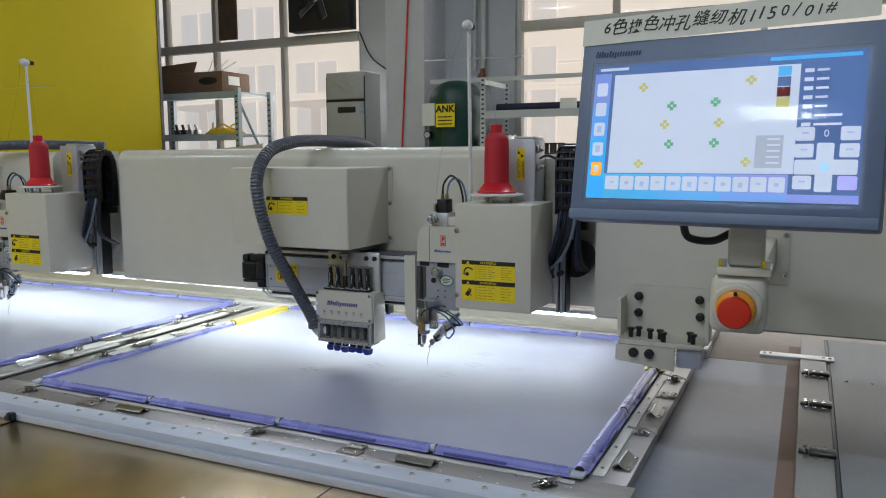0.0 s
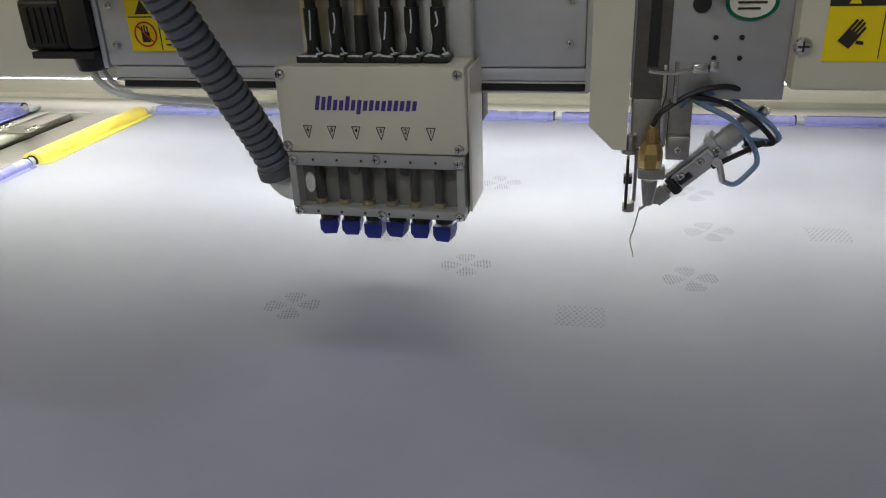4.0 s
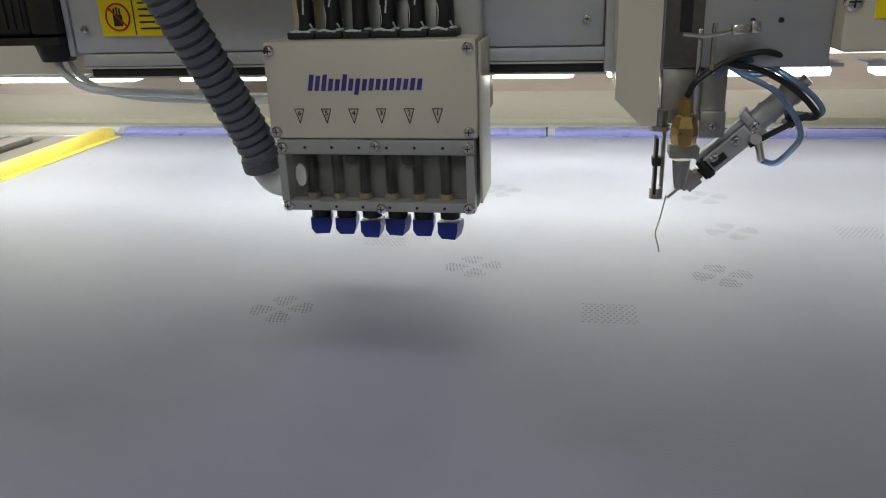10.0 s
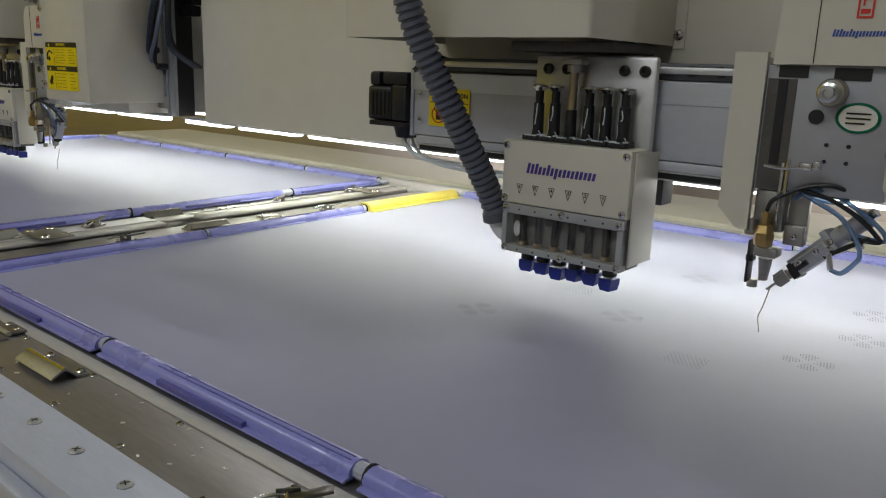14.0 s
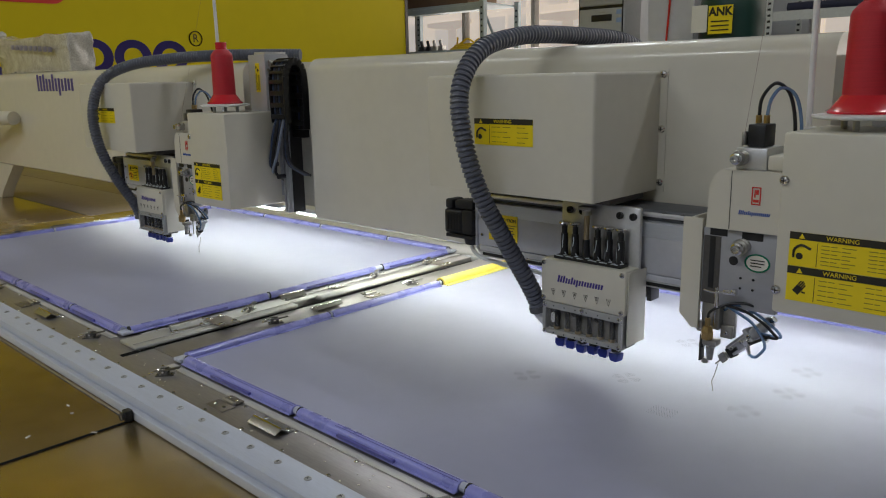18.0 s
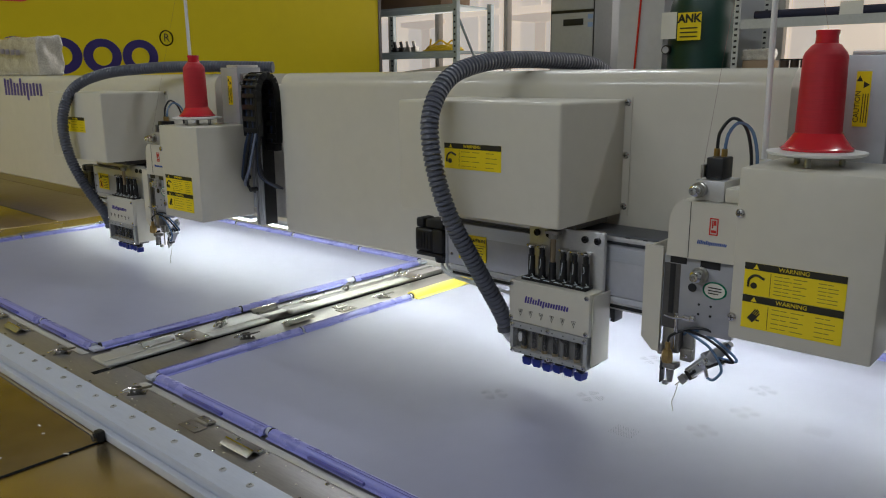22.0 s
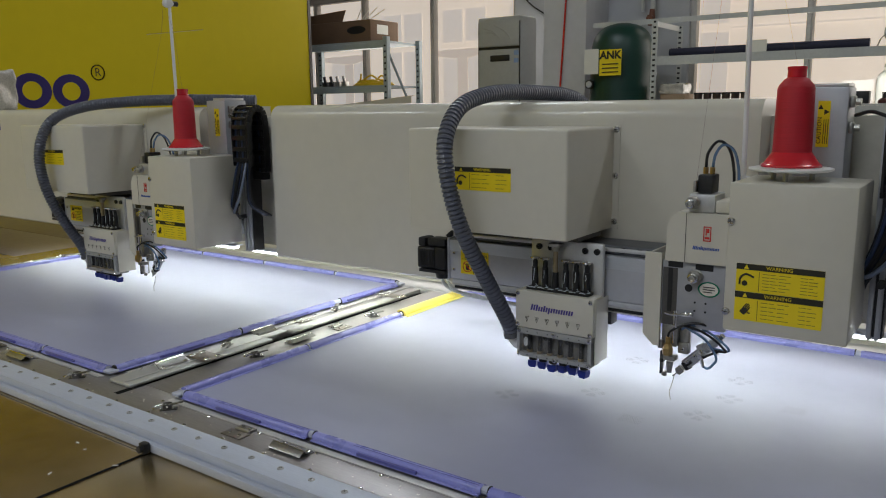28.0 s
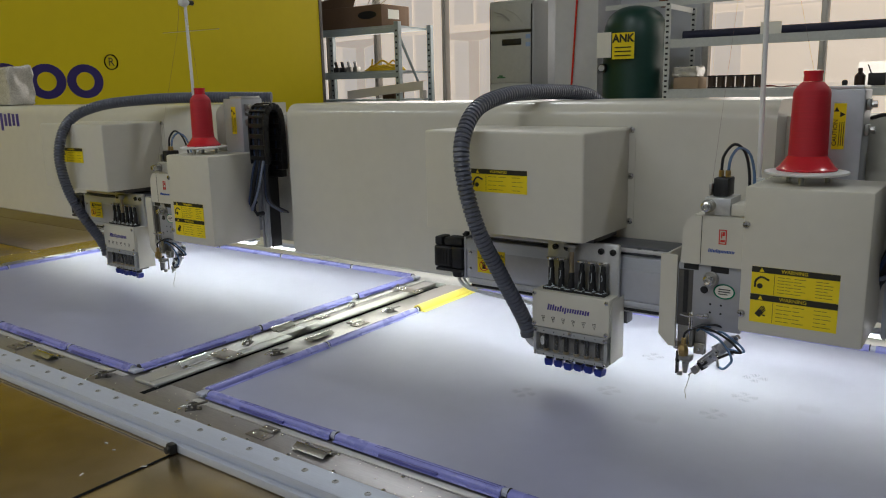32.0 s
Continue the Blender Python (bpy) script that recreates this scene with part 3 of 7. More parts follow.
# green pressure tank with its yellow sign
tank = thing("pressure_tank", (-2.1, 5.0, 0), "dark green upright pressure tank beside the column", "tank")
part("shell", Shape().rev((-2.05, 4.98, 0.25), (0, 0, 1), [(0.08, -0.05), (0.258, 0.0), (0.262, 1.56), (0.2605, 1.60), (0.256, 1.645), (0.248, 1.69), (0.235, 1.73), (0.215, 1.765), (0.188, 1.795), (0.155, 1.818), (0.112, 1.836), (0.06, 1.848), (0.01, 1.852)], 40), TANK, tank)
for a in (45, 135, 225, 315):
    part("leg", Shape().cyl((-2.05 + 0.22 * math.cos(radians(a)), 4.98 + 0.22 * math.sin(radians(a)), 0), (-2.05 + 0.2 * math.cos(radians(a)), 4.98 + 0.2 * math.sin(radians(a)), 0.36), 0.03), TANK, tank)
sign = part("sign", Shape().box(-2.126, -1.939, 4.690, 4.697, 1.665, 1.872), YELLOW_LABEL, tank, "yellow warning sign")
ank = letters("ANK", 0.086, bold=0.0035)
ank.materials.append(LABEL_INK)
piece("sign_text", ank, sign, facing(-2.032, 4.6885, 1.825))
for k in range(3):
    part("text_bar", Shape().box(-2.103, -1.963, 4.6865, 4.6895, 1.752 - 0.032 * k, 1.761 - 0.032 * k), LABEL_INK, sign)
part("paper_tag", Shape().box(-2.255, -2.130, 4.676, 4.6785, 1.68, 1.88), PAPER, tank, "white paper tag")
gauge = part("gauge", Shape().cyl((-2.24, 4.86, 1.60), (-2.24, 4.74, 1.60), 0.036, seg=20), BLACK, tank, "black pressure gauge")
part("dial", Shape().cyl((-2.24, 4.7395, 1.60), (-2.24, 4.737, 1.60), 0.027, seg=20), ALU_GREY, gauge)

# slotted angle rack with shelves beside the window
rack = thing("storage_rack", (-0.5, 5.0, 0), "white slotted-angle storage rack against the windows", "rack")
for px in (-1.713, 0.195, 3.4):
    for py in (4.75, 5.35):
        sx = 1 if px < 3 else -1
        sh = Shape().box(px, px + 0.045 * sx, py, py + 0.004, 0, 2.084).box(px, px + 0.004 * sx, py + 0.0045, py + 0.045, 0, 2.084)
        up = part("upright", sh, RACK, rack, smooth=False)
        for k in range(26):
            piece("slot_hole", SLOT, up, pose(px + 0.022 * sx, py - 0.0006, 1.02 + 0.042 * k, 90, 0, 0))
for z, x0, x1 in ((1.405, -1.67, 3.35), (1.79, -1.67, 0.194), (1.615, 0.2405, 3.35), (1.985, 0.2405, 3.35)):
    part("shelf", Shape().box(x0, x1, 4.755, 5.345, z, z + 0.012).box(x0, x1, 4.755, 4.767, z - 0.055, z - 0.0005), RACK, rack, smooth=False)
part("back_rail", Shape().box(-2.35, 3.4, 5.04, 5.055, 2.085, 2.125), RACK, rack, smooth=False)
part("side_rail", Shape().box(-1.712, -1.697, 4.80, 5.35, 2.04, 2.08), RACK, rack, smooth=False)
solo("dark_roll", Shape().tube([(-1.63, 4.95, 1.838), (-0.9, 4.95, 1.838), (-0.20, 4.95, 1.838)], 0.034, 14, 6), material("navy_fabric_roll", (0.012, 0.013, 0.035), 0.7, vary=0.2), (-0.6, 4.95, 1.802), "long dark navy roll lying on the upper shelf", "fabric roll")
solo("paper_label", Shape().box(-1.03, -0.88, 4.905, 4.909, 1.803, 1.90), PAPER, (-0.95, 4.907, 1.80), "white paper label standing against the dark roll", "label")
coil = thing("wire_coil", (0.0, 5.0, 1.81), "coil of pale grey wire standing on the upper shelf", "wire coil")
for k in range(7):
    part("loop", Shape().tube([(0.0 + (0.112 - 0.009 * (k % 3)) * math.cos(i * math.pi / 8), 4.96 + 0.011 * k, 1.908 + (0.098 - 0.008 * (k % 3)) * math.sin(i * math.pi / 8)) for i in range(17)], 0.007, 6, 3), STEEL_DARK if k % 2 else RACK, coil)
part("loose_end", Shape().tube([(-0.10, 4.96, 1.90), (-0.135, 4.95, 1.86), (-0.15, 4.94, 1.815), (-0.165, 4.93, 1.806)], 0.006, 6, 4), STEEL_DARK, coil)
solo("profile_bar", Shape().box(-0.04, 2.2, 5.0, 5.036, 2.0855, 2.13, 0.004).box(0.0, 2.2, 5.0, 5.036, 2.1305, 2.165, 0.004), RACK, (1.4, 5.02, 2.2), "pale profile bars lying across the rack posts", "bar")
spool = thing("spool_row", (-1.0, 4.95, 1.418), "row of dark wire spools on the lower shelf", "spool")
for k in range(6):
    x = -1.385 + 0.0715 * k
    part("lower_rim", Shape().cyl((x, 4.95, 1.418), (x, 4.95, 1.428), 0.037, seg=18), BLACK, spool)
    part("upper_rim", Shape().cyl((x, 4.95, 1.505), (x, 4.95, 1.517), 0.037, seg=18), BLACK, spool)
    part("winding", Shape().cyl((x, 4.95, 1.4285), (x, 4.95, 1.5045), 0.031, seg=18), material("dark_wire", (0.05, 0.03, 0.02), 0.5, vary=0.3), spool)
for x, hgt, r, nm, cat in ((-0.335, 0.12, 0.036, "dark ink bottle with a narrow neck", "bottle"), (0.60, 0.10, 0.04, "squat dark jar", "jar"), (0.80, 0.12, 0.035, "small brown bottle", "bottle"), (-0.62, 0.09, 0.03, "small reddish jar", "jar")):
    solo("bottle", Shape().rev((x, 4.93, 1.4175), (0, 0, 1), [(r * 0.9, 0), (r, 0.01), (r, hgt * 0.6), (r * 0.45, hgt * 0.78), (r * 0.45, hgt), (r * 0.3, hgt + 0.005)], 16), material("dark_bottle", (0.03, 0.015, 0.012), 0.3), (x, 4.93, 1.4175), nm + " on the lower shelf", cat)

# lighter rack with cardboard boxes in front of the first window
rack2 = thing("parts_rack", (-4.9, 4.9, 0), "grey-green steel parts rack in front of the window", "rack")
for px, py in ((-5.75, 4.55), (-4.308, 4.55), (-5.75, 5.15), (-4.37, 5.15)):
    up = part("upright", Shape().box(px, px + 0.05, py, py + 0.004, 0, 2.10).box(px + 0.046, px + 0.05, py + 0.0045, py + 0.05, 0, 2.10), RACK_GREEN, rack2, smooth=False)
    for k in range(14):
        piece("slot_hole", SLOT, up, pose(px + 0.025, py - 0.0006, 1.3 + 0.055 * k, 90, 0, 0))
for z in (1.35, 1.625, 2.05):
    part("shelf", Shape().prism([(-5.75, 4.556), (-4.309, 4.556), (-4.372, 5.2), (-5.75, 5.2)], "z", z, z + 0.02).box(-5.70, -4.309, 4.5562, 4.561, z - 0.05, z - 0.001), RACK_GREEN, rack2, smooth=False)
part("brace", Shape().cyl((-4.268, 4.60, 1.93), (-4.352, 5.1, 1.33), 0.014), RACK_GREEN, rack2)
boxa = thing("cardboard_box", (-5.0, 4.9, 2.0705), "open dark brown cardboard box on the rack's top shelf", "box")
part("carton", Shape().box(-5.70, -4.55, 4.66, 5.1, 2.0705, 2.29, 0.008), CARDBOARD, boxa)
part("flap", Shape().prism([(-5.69, 2.2905), (-4.93, 2.2905), (-4.88, 2.40), (-5.69, 2.36)], "y", 4.67, 4.676), CARDBOARD, boxa)
part("hand_hole", Shape().rev((0, 0, 0), (0, -1, 0), [(0.085, 0), (0.085, 0.003)], 24), BLACK, boxa).data.transform(Matrix.Translation(Vector((-4.735, 4.6585, 2.195)) - boxa.location) @ Matrix.Diagonal((1.45, 1, 0.45, 1)) @ Matrix.Translation(boxa.location))
for k in range(4):
    part("stick", Shape().cyl((-4.86 + 0.05 * k, 4.80, 2.2905), (-4.76 + 0.075 * k, 4.78 + 0.03 * k, 2.42 - 0.02 * (k % 2)), 0.005, seg=6), PAPER, boxa)
part("shipping_label", Shape().box(-4.5495, -4.5470, 4.76, 4.93, 2.155, 2.245), PAPER, boxa, "pale shipping label")
yc = thing("yellow_cable", (-4.7, 4.8, 1.646), "heap of yellow cable on the rack's middle shelf", "cable")
for k in range(5):
    part("loop", Shape().tube([(-4.63 + (0.25 - 0.025 * k) * math.cos(i * math.pi / 6 + k), 4.78 + 0.1 * math.sin(i * math.pi / 6 + k), 1.657 + 0.012 * k + 0.012 * math.sin(3 * i + k) * (k > 0) + 0.05 * (k > 3) * (i % 5 == 2)) for i in range(13)], 0.010, 6, 4), material("yellow_cable_jacket", (0.75, 0.5, 0.02), 0.4), yc)
clamp = thing("clamp_fitting", (-5.5, 4.75, 1.646), "small black metal fittings on the rack's middle shelf", "fitting")
for k in range(4):
    x = -5.29 + 0.09 * k
    part("body", Shape().box(x, x + 0.06, 4.72, 4.78, 1.646, 1.70, 0.004).cyl((x + 0.02, 4.75, 1.70), (x + 0.005, 4.75, 1.755), 0.016), BLACK if k < 2 else STEEL_DARK, clamp)
PROFILE = material("pale_profile_paint", (0.62, 0.58, 0.52), 0.5, vary=0.06)
angle = thing("bent_profile", (-4.9, 4.57, 1.3705), "cream bent sheet profile lying on the rack's lower shelf", "profile")
part("web", Shape().prism([(-4.945, 1.3705), (-3.97, 1.455), (-3.97, 1.535), (-4.945, 1.452)], "y", 4.545, 4.549), PROFILE, angle)
part("upper_flange", Shape().prism([(-4.945, 1.4525), (-3.97, 1.5355), (-3.97, 1.539), (-4.945, 1.456)], "y", 4.545, 4.60), PROFILE, angle)
part("end_leg", Shape().box(-4.012, -3.97, 4.545, 4.60, 1.37, 1.4505), PROFILE, angle, smooth=False)
solo("small_carton", Shape().box(-4.66, -4.50, 4.76, 4.92, 1.3705, 1.455, 0.004), CARDBOARD, (-4.58, 4.84, 1.3705), "small brown carton on the rack's lower shelf", "box")

jig = thing("clamp_jig", (0.44, 4.85, 1.6275), "pale metal clamp jig on a navy block on the shelf", "jig")
part("block", Shape().box(0.36, 0.57, 4.80, 4.90, 1.6275, 1.668, 0.004), SCREEN_FRAME, jig, "navy block")
for x in (0.385, 0.505):
    part("post", Shape().box(x, x + 0.028, 4.84, 4.87, 1.6685, 1.80, 0.002), RACK, jig)
for z in (1.70, 1.765):
    part("plate", Shape().box(0.365, 0.555, 4.825, 4.8395, z, z + 0.022, 0.002), ALU_LIGHT, jig)

# odds and ends on the long rack's lower shelf
wires = thing("loose_wires", (-0.8, 4.86, 1.4175), "tangle of thin red and black wires on the lower shelf", "wire")
for k in range(6):
    r = random.Random(60 + k)
    pts = [(-1.02 + 0.08 * i + 0.02 * r.random(), 4.84 + 0.03 * r.random(), 1.4215 + 0.012 * r.random() * (i % 2)) for i in range(6)]
    part("strand", Shape().tube(pts, 0.0028, 5, 4), BLACK if k % 2 else material("red_wire_jacket", (0.40, 0.05, 0.03), 0.5), wires)
solo("black_case", Shape().box(-0.275, -0.165, 4.86, 4.95, 1.4175, 1.505, 0.006).cyl((-0.262, 4.90, 1.5055), (-0.285, 4.90, 1.565), 0.004, seg=6), BLACK, (-0.22, 4.9, 1.4175), "small black case with a stick on the lower shelf", "case")
carton = thing("parts_carton", (-1.57, 4.95, 1.4175), "small open carton of crumpled film on the lower shelf", "box")
part("box", Shape().box(-1.66, -1.46, 4.84, 5.05, 1.4175, 1.508, 0.003), material("pale_cardboard", (0.34, 0.24, 0.15), 0.8, vary=0.12), carton)
g = Shape().box(-1.675, -1.475, 4.85, 5.04, 1.5085, 1.590, 0.012, 2)
bmesh.ops.subdivide_edges(g.bm, edges=list(g.bm.edges), cuts=3, use_grid_fill=True)
for v in g.bm.verts:
    v.co += 0.016 * noise.noise_vector(v.co * 30) if v.co.z > 1.515 else Vector((0, 0, 0))
part("crumpled_film", g, WRAP, carton)

jug = thing("jug", (-0.085, 5.08, 1.4175), "milky white plastic jug with a narrow neck on the lower shelf", "jug")
part("body", Shape().rev((-0.085, 5.08, 1.4175), (0, 0, 1), [(0.062, 0), (0.070, 0.012), (0.070, 0.17), (0.060, 0.20), (0.026, 0.235), (0.024, 0.255)], 24), JUG, jug)
part("cap", Shape().cyl((-0.085, 5.08, 1.673), (-0.085, 5.08, 1.695), 0.027, seg=16), WHITE, jug)
solo("paper_sheet", Shape().box(-0.385, -0.175, 5.16, 5.164, 1.4175, 1.59), THIN_PAPER, (-0.28, 5.16, 1.4175), "white paper sheet standing on the lower shelf", "paper")
jar = thing("jar", (-0.075, 4.90, 1.4175), "small dark red jar on the lower shelf", "jar")
part("body", Shape().rev((-0.075, 4.90, 1.4175), (0, 0, 1), [(0.036, 0), (0.040, 0.006), (0.038, 0.022), (0.022, 0.036)], 18), material("dark_red_lacquer", (0.07, 0.015, 0.012), 0.35), jar)
part("neck", Shape().cyl((-0.075, 4.90, 1.4538), (-0.075, 4.90, 1.485), 0.014, seg=12), BLACK, jar)
part("cap", Shape().cyl((-0.075, 4.90, 1.4855), (-0.075, 4.90, 1.495), 0.017, seg=12), BLACK, jar)
solo("pot", Shape().rev((-0.43, 4.93, 1.4175), (0, 0, 1), [(0.016, 0), (0.020, 0.004), (0.020, 0.034), (0.012, 0.044)], 14), BLACK, (-0.43, 4.93, 1.4175), "tiny black pot on the lower shelf", "pot")

# the yellow banner wall with its violet lettering band and red seal
banner = thing("yellow_banner", (WX - 0.03, 0, 0), "tall yellow printed banner wall with violet shapes", "banner wall", kind="structure")
part("panel", Shape().box(WX - 0.06, WX, -5.1, 4.2, 0, 5.95), YELLOW_WALL, banner, smooth=False)
part("edge_trim", Shape().box(WX - 0.07, WX + 0.008, 4.2005, 4.235, 0, 5.95), material("dark_trim", (0.12, 0.10, 0.09), 0.5), banner, "dark edge trim", smooth=False)


def on_banner(y, z):
    """Pose on the banner's face: local x runs along +y, local y is up."""
    return Matrix(((0, 0, 1, WX + 0.002), (1, 0, 0, y), (0, 1, 0, z), (0, 0, 0, 1)))


def ring_shape(rx, ry, w, a0=0, a1=360, n=28):
    """Flat ring or arc of width w in the xy plane."""
    sh = Shape()
    lo, hi = [], []
    for i in range(n + 1):
        a = radians(a0 + (a1 - a0) * i / n)
        lo.append(sh.bm.verts.new(((rx - w) * math.cos(a), (ry - w * 0.8) * math.sin(a), 0)))
        hi.append(sh.bm.verts.new((rx * math.cos(a), ry * math.sin(a), 0)))
    for i in range(n):
        sh.bm.faces.new((lo[i], lo[i + 1], hi[i + 1], hi[i]))
    bmesh.ops.solidify(sh.bm, geom=list(sh.bm.faces), thickness=0.0015)
    return finish(sh, PURPLE_INK, (0, 0, 0), name="ring", smooth=False)


LOGO_Z, LOGO_R = 1.565, 0.122
RING = ring_shape(0.140, LOGO_R, 0.070)
for ly in LOGO_Y:
    piece("violet_ring", RING, banner, on_banner(ly, LOGO_Z))
piece("violet_stem", finish(Shape().box(-0.026, 0.026, -0.25, 0.12, 0, 0.0015), PURPLE_INK, (0, 0, 0), smooth=False), banner, on_banner(LOGO_Y[0] - 0.11, LOGO_Z))
SMALL_RING = ring_shape(0.058, 0.058, 0.011)
SMALL_RING.materials[0] = LABEL_INK
piece("small_ring", SMALL_RING, banner, on_banner(RMARK[0], RMARK[1]))
writing("mark_letter", "R", 0.085, LABEL_INK, banner, on_banner(RMARK[0], RMARK[1]))
# red seal: a rounded frame with bars in place of its signs
seal_line = [(-0.9, 1.93), (0.96, 1.93)] + [(0.96 + 0.075 * math.sin(radians(15 * i)), 2.005 - 0.075 * math.cos(radians(15 * i))) for i in range(1, 7)] + [(1.035, 3.1)]
inner, outer = [], []
for i, (u, v) in enumerate(seal_line):
    a, b = Vector(seal_line[max(i - 1, 0)]), Vector(seal_line[min(i + 1, len(seal_line) - 1)])
    d = (b - a).normalized() * 0.024
    inner.append((u - d.y, v + d.x))
    outer.append((u + d.y, v - d.x))
RED_LINE = finish(Shape().prism(inner + outer[::-1], "z", 0.0, 0.0015), RED_INK, (0, 0, 0), smooth=False)
piece("red_frame", RED_LINE, banner, on_banner(0, 0))
SIGN = finish(Shape().box(-0.065, 0.065, 0, 0.012, 0, 0.0015).box(-0.065, 0.065, 0.055, 0.065, 0, 0.0015).box(-0.055, 0.055, 0.115, 0.127, 0, 0.0015).box(-0.065, -0.053, 0.0121, 0.0549, 0, 0.0015).box(0.053, 0.065, 0.0121, 0.0549, 0, 0.0015).box(-0.006, 0.006, 0.0651, 0.1149, 0, 0.0015), RED_INK, (0, 0, 0), smooth=False)
for k in range(4):
    piece("red_bar", SIGN, banner, on_banner(0.775 - 0.235 * k, 2.035))
for k in range(3):
    for dz in (0.0, 0.13, 0.26):
        piece("red_bar", finish(Shape().box(-0.17, 0.17, -0.02, 0.02, 0, 0.0015), RED_INK, (0, 0, 0), smooth=False), banner, on_banner(0.315 - 0.42 * k, 0.80 + dz))
    piece("red_bar", finish(Shape().box(-0.02, 0.02, -0.2, 0.2, 0, 0.0012), RED_INK, (0, 0, 0), smooth=False), banner, on_banner(0.467 - 0.42 * k, 0.92))


# ---- the machine: table, carriage and clamp frames ----
FZ = 0.900  # face of the clamped sheet
PX0, PY0 = -0.600, -0.545  # near west corner of the working pallet; the second one lies one pitch to its west
PX1, PY1 = PX0 + 1.245, PY0 + 0.930
TZ = 0.872  # fixed table sheet

table = thing("machine_table", (-0.8, -0.9, 0), "polished stainless machine table with reflected yellow in its colour", "table")
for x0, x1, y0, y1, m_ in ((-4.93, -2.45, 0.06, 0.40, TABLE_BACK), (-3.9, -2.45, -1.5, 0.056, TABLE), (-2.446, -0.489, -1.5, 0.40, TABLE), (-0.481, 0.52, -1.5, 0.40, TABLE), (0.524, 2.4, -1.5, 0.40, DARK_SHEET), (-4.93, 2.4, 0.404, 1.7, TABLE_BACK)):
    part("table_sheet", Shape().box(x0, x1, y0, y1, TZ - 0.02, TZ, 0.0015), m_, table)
part("slot_bed", Shape().box(-3.9, 2.4, -1.5, 1.7, TZ - 0.05, TZ - 0.021), BLACK, table)
for lx in (-3.7, -1.6, 0.6, 2.2):
    for ly in (-1.35, 1.55):
        part("leg", Shape().box(lx - 0.04, lx + 0.04, ly - 0.04, ly + 0.04, 0, TZ - 0.051), CREAM_DIRTY, table, smooth=False)
part("apron", Shape().box(-3.9, 2.4, -1.5, -1.48, TZ - 0.25, TZ - 0.051), STEEL, table)
for x in (-3.2, -2.6, -2.0, -1.4, -0.75, -0.62, -0.20, 0.1, 0.5):
    for y in (-0.98, -1.22):
        piece("screw", SCREW_FLAT, table, pose(x + 0.03 * math.sin(40 * x), y + 0.02 * math.cos(31 * x), TZ - 0.0012))
part("sheet_joint", Shape().box(-3.85, -2.50, 0.050, 0.0565, TZ + 0.0002, TZ + 0.0006), BLACK, table, smooth=False)
# The slot's dark depth is painted as a flat black strip on top.
part("slot_shade", Shape().box(-0.4882, -0.4818, -1.5, -0.50, TZ + 0.0002, TZ + 0.0007), BLACK_GAP, table, "black strip for the shade in the table slot", smooth=False)
# fine sheet joints that show as hairlines
for x in (0.28,):
    part("sheet_joint", Shape().box(x - 0.0012, x + 0.0012, -1.5, -0.64, TZ + 0.0002, TZ + 0.0006), BLACK, table, smooth=False)

for x0, x1, y in ((-2.4, -0.50, -0.698), (-0.47, 0.50, -0.680), (-2.4, -0.50, -1.02)):
    part("sheet_joint", Shape().box(x0, x1, y - 0.0007, y + 0.0007, TZ + 0.0002, TZ + 0.0005), BLACK, table, smooth=False)

# carriage: front rail, strips and the bridge between the pallets
carriage = thing("carriage_frame", (PX0, PY0 - 0.1, TZ), "brushed steel carriage frame with an aluminium front rail", "machine frame")
CX0, CX1 = PX0 - PITCH - 0.12, PX1 + 0.09
SZ = FZ - 0.004  # top of the steel strips
part("front_strip", Shape().box(CX0, CX1, PY0 - 0.0865, PY0 - 0.001, TZ + 0.001, SZ, 0.001), STRIP, carriage, "brushed stainless front strip")
rail = part("front_rail", Shape().box(CX0, CX1, PY0 - 0.135, PY0 - 0.087, TZ + 0.001, FZ + 0.001, 0.002).box(CX0, CX1, PY0 - 0.147, PY0 - 0.1355, TZ + 0.001, FZ - 0.013, 0.002), RAIL, carriage, "pale blue-grey aluminium rail")
x = CX0 + 0.03
while x < CX1:
    piece("screw", SCREW_RAIL, rail, pose(x, PY0 - 0.107, FZ + 0.001, 0, 0, 61 * x * 100))
    x += 0.0625
x = CX0 + 0.04
while x < CX1:
    piece("screw", SCREW_SMALL, carriage, pose(x, PY0 - 0.080, SZ, 0, 0, 47 * x * 100))
    x += 0.098
part("rail_stop", Shape().box(-0.493, -0.477, PY0 - 0.160, PY0 - 0.1475, TZ + 0.002, TZ + 0.020, 0.003).cyl((-0.485, PY0 - 0.165, TZ + 0.011), (-0.485, PY0 - 0.1605, TZ + 0.011), 0.006), BLACK, carriage, "black rail stop")
part("rear_strip", Shape().box(CX0, CX1, PY1 + 0.001, PY1 + 0.10, TZ + 0.001, FZ - 0.003, 0.001), ALU_LIGHT, carriage, "milled rear strip")
part("rear_rail", Shape().box(CX0, CX1, PY1 + 0.1005, PY1 + 0.36, TZ + 0.001, FZ + 0.006, 0.003), CREAM_DIRTY, carriage, "cream rear rail")
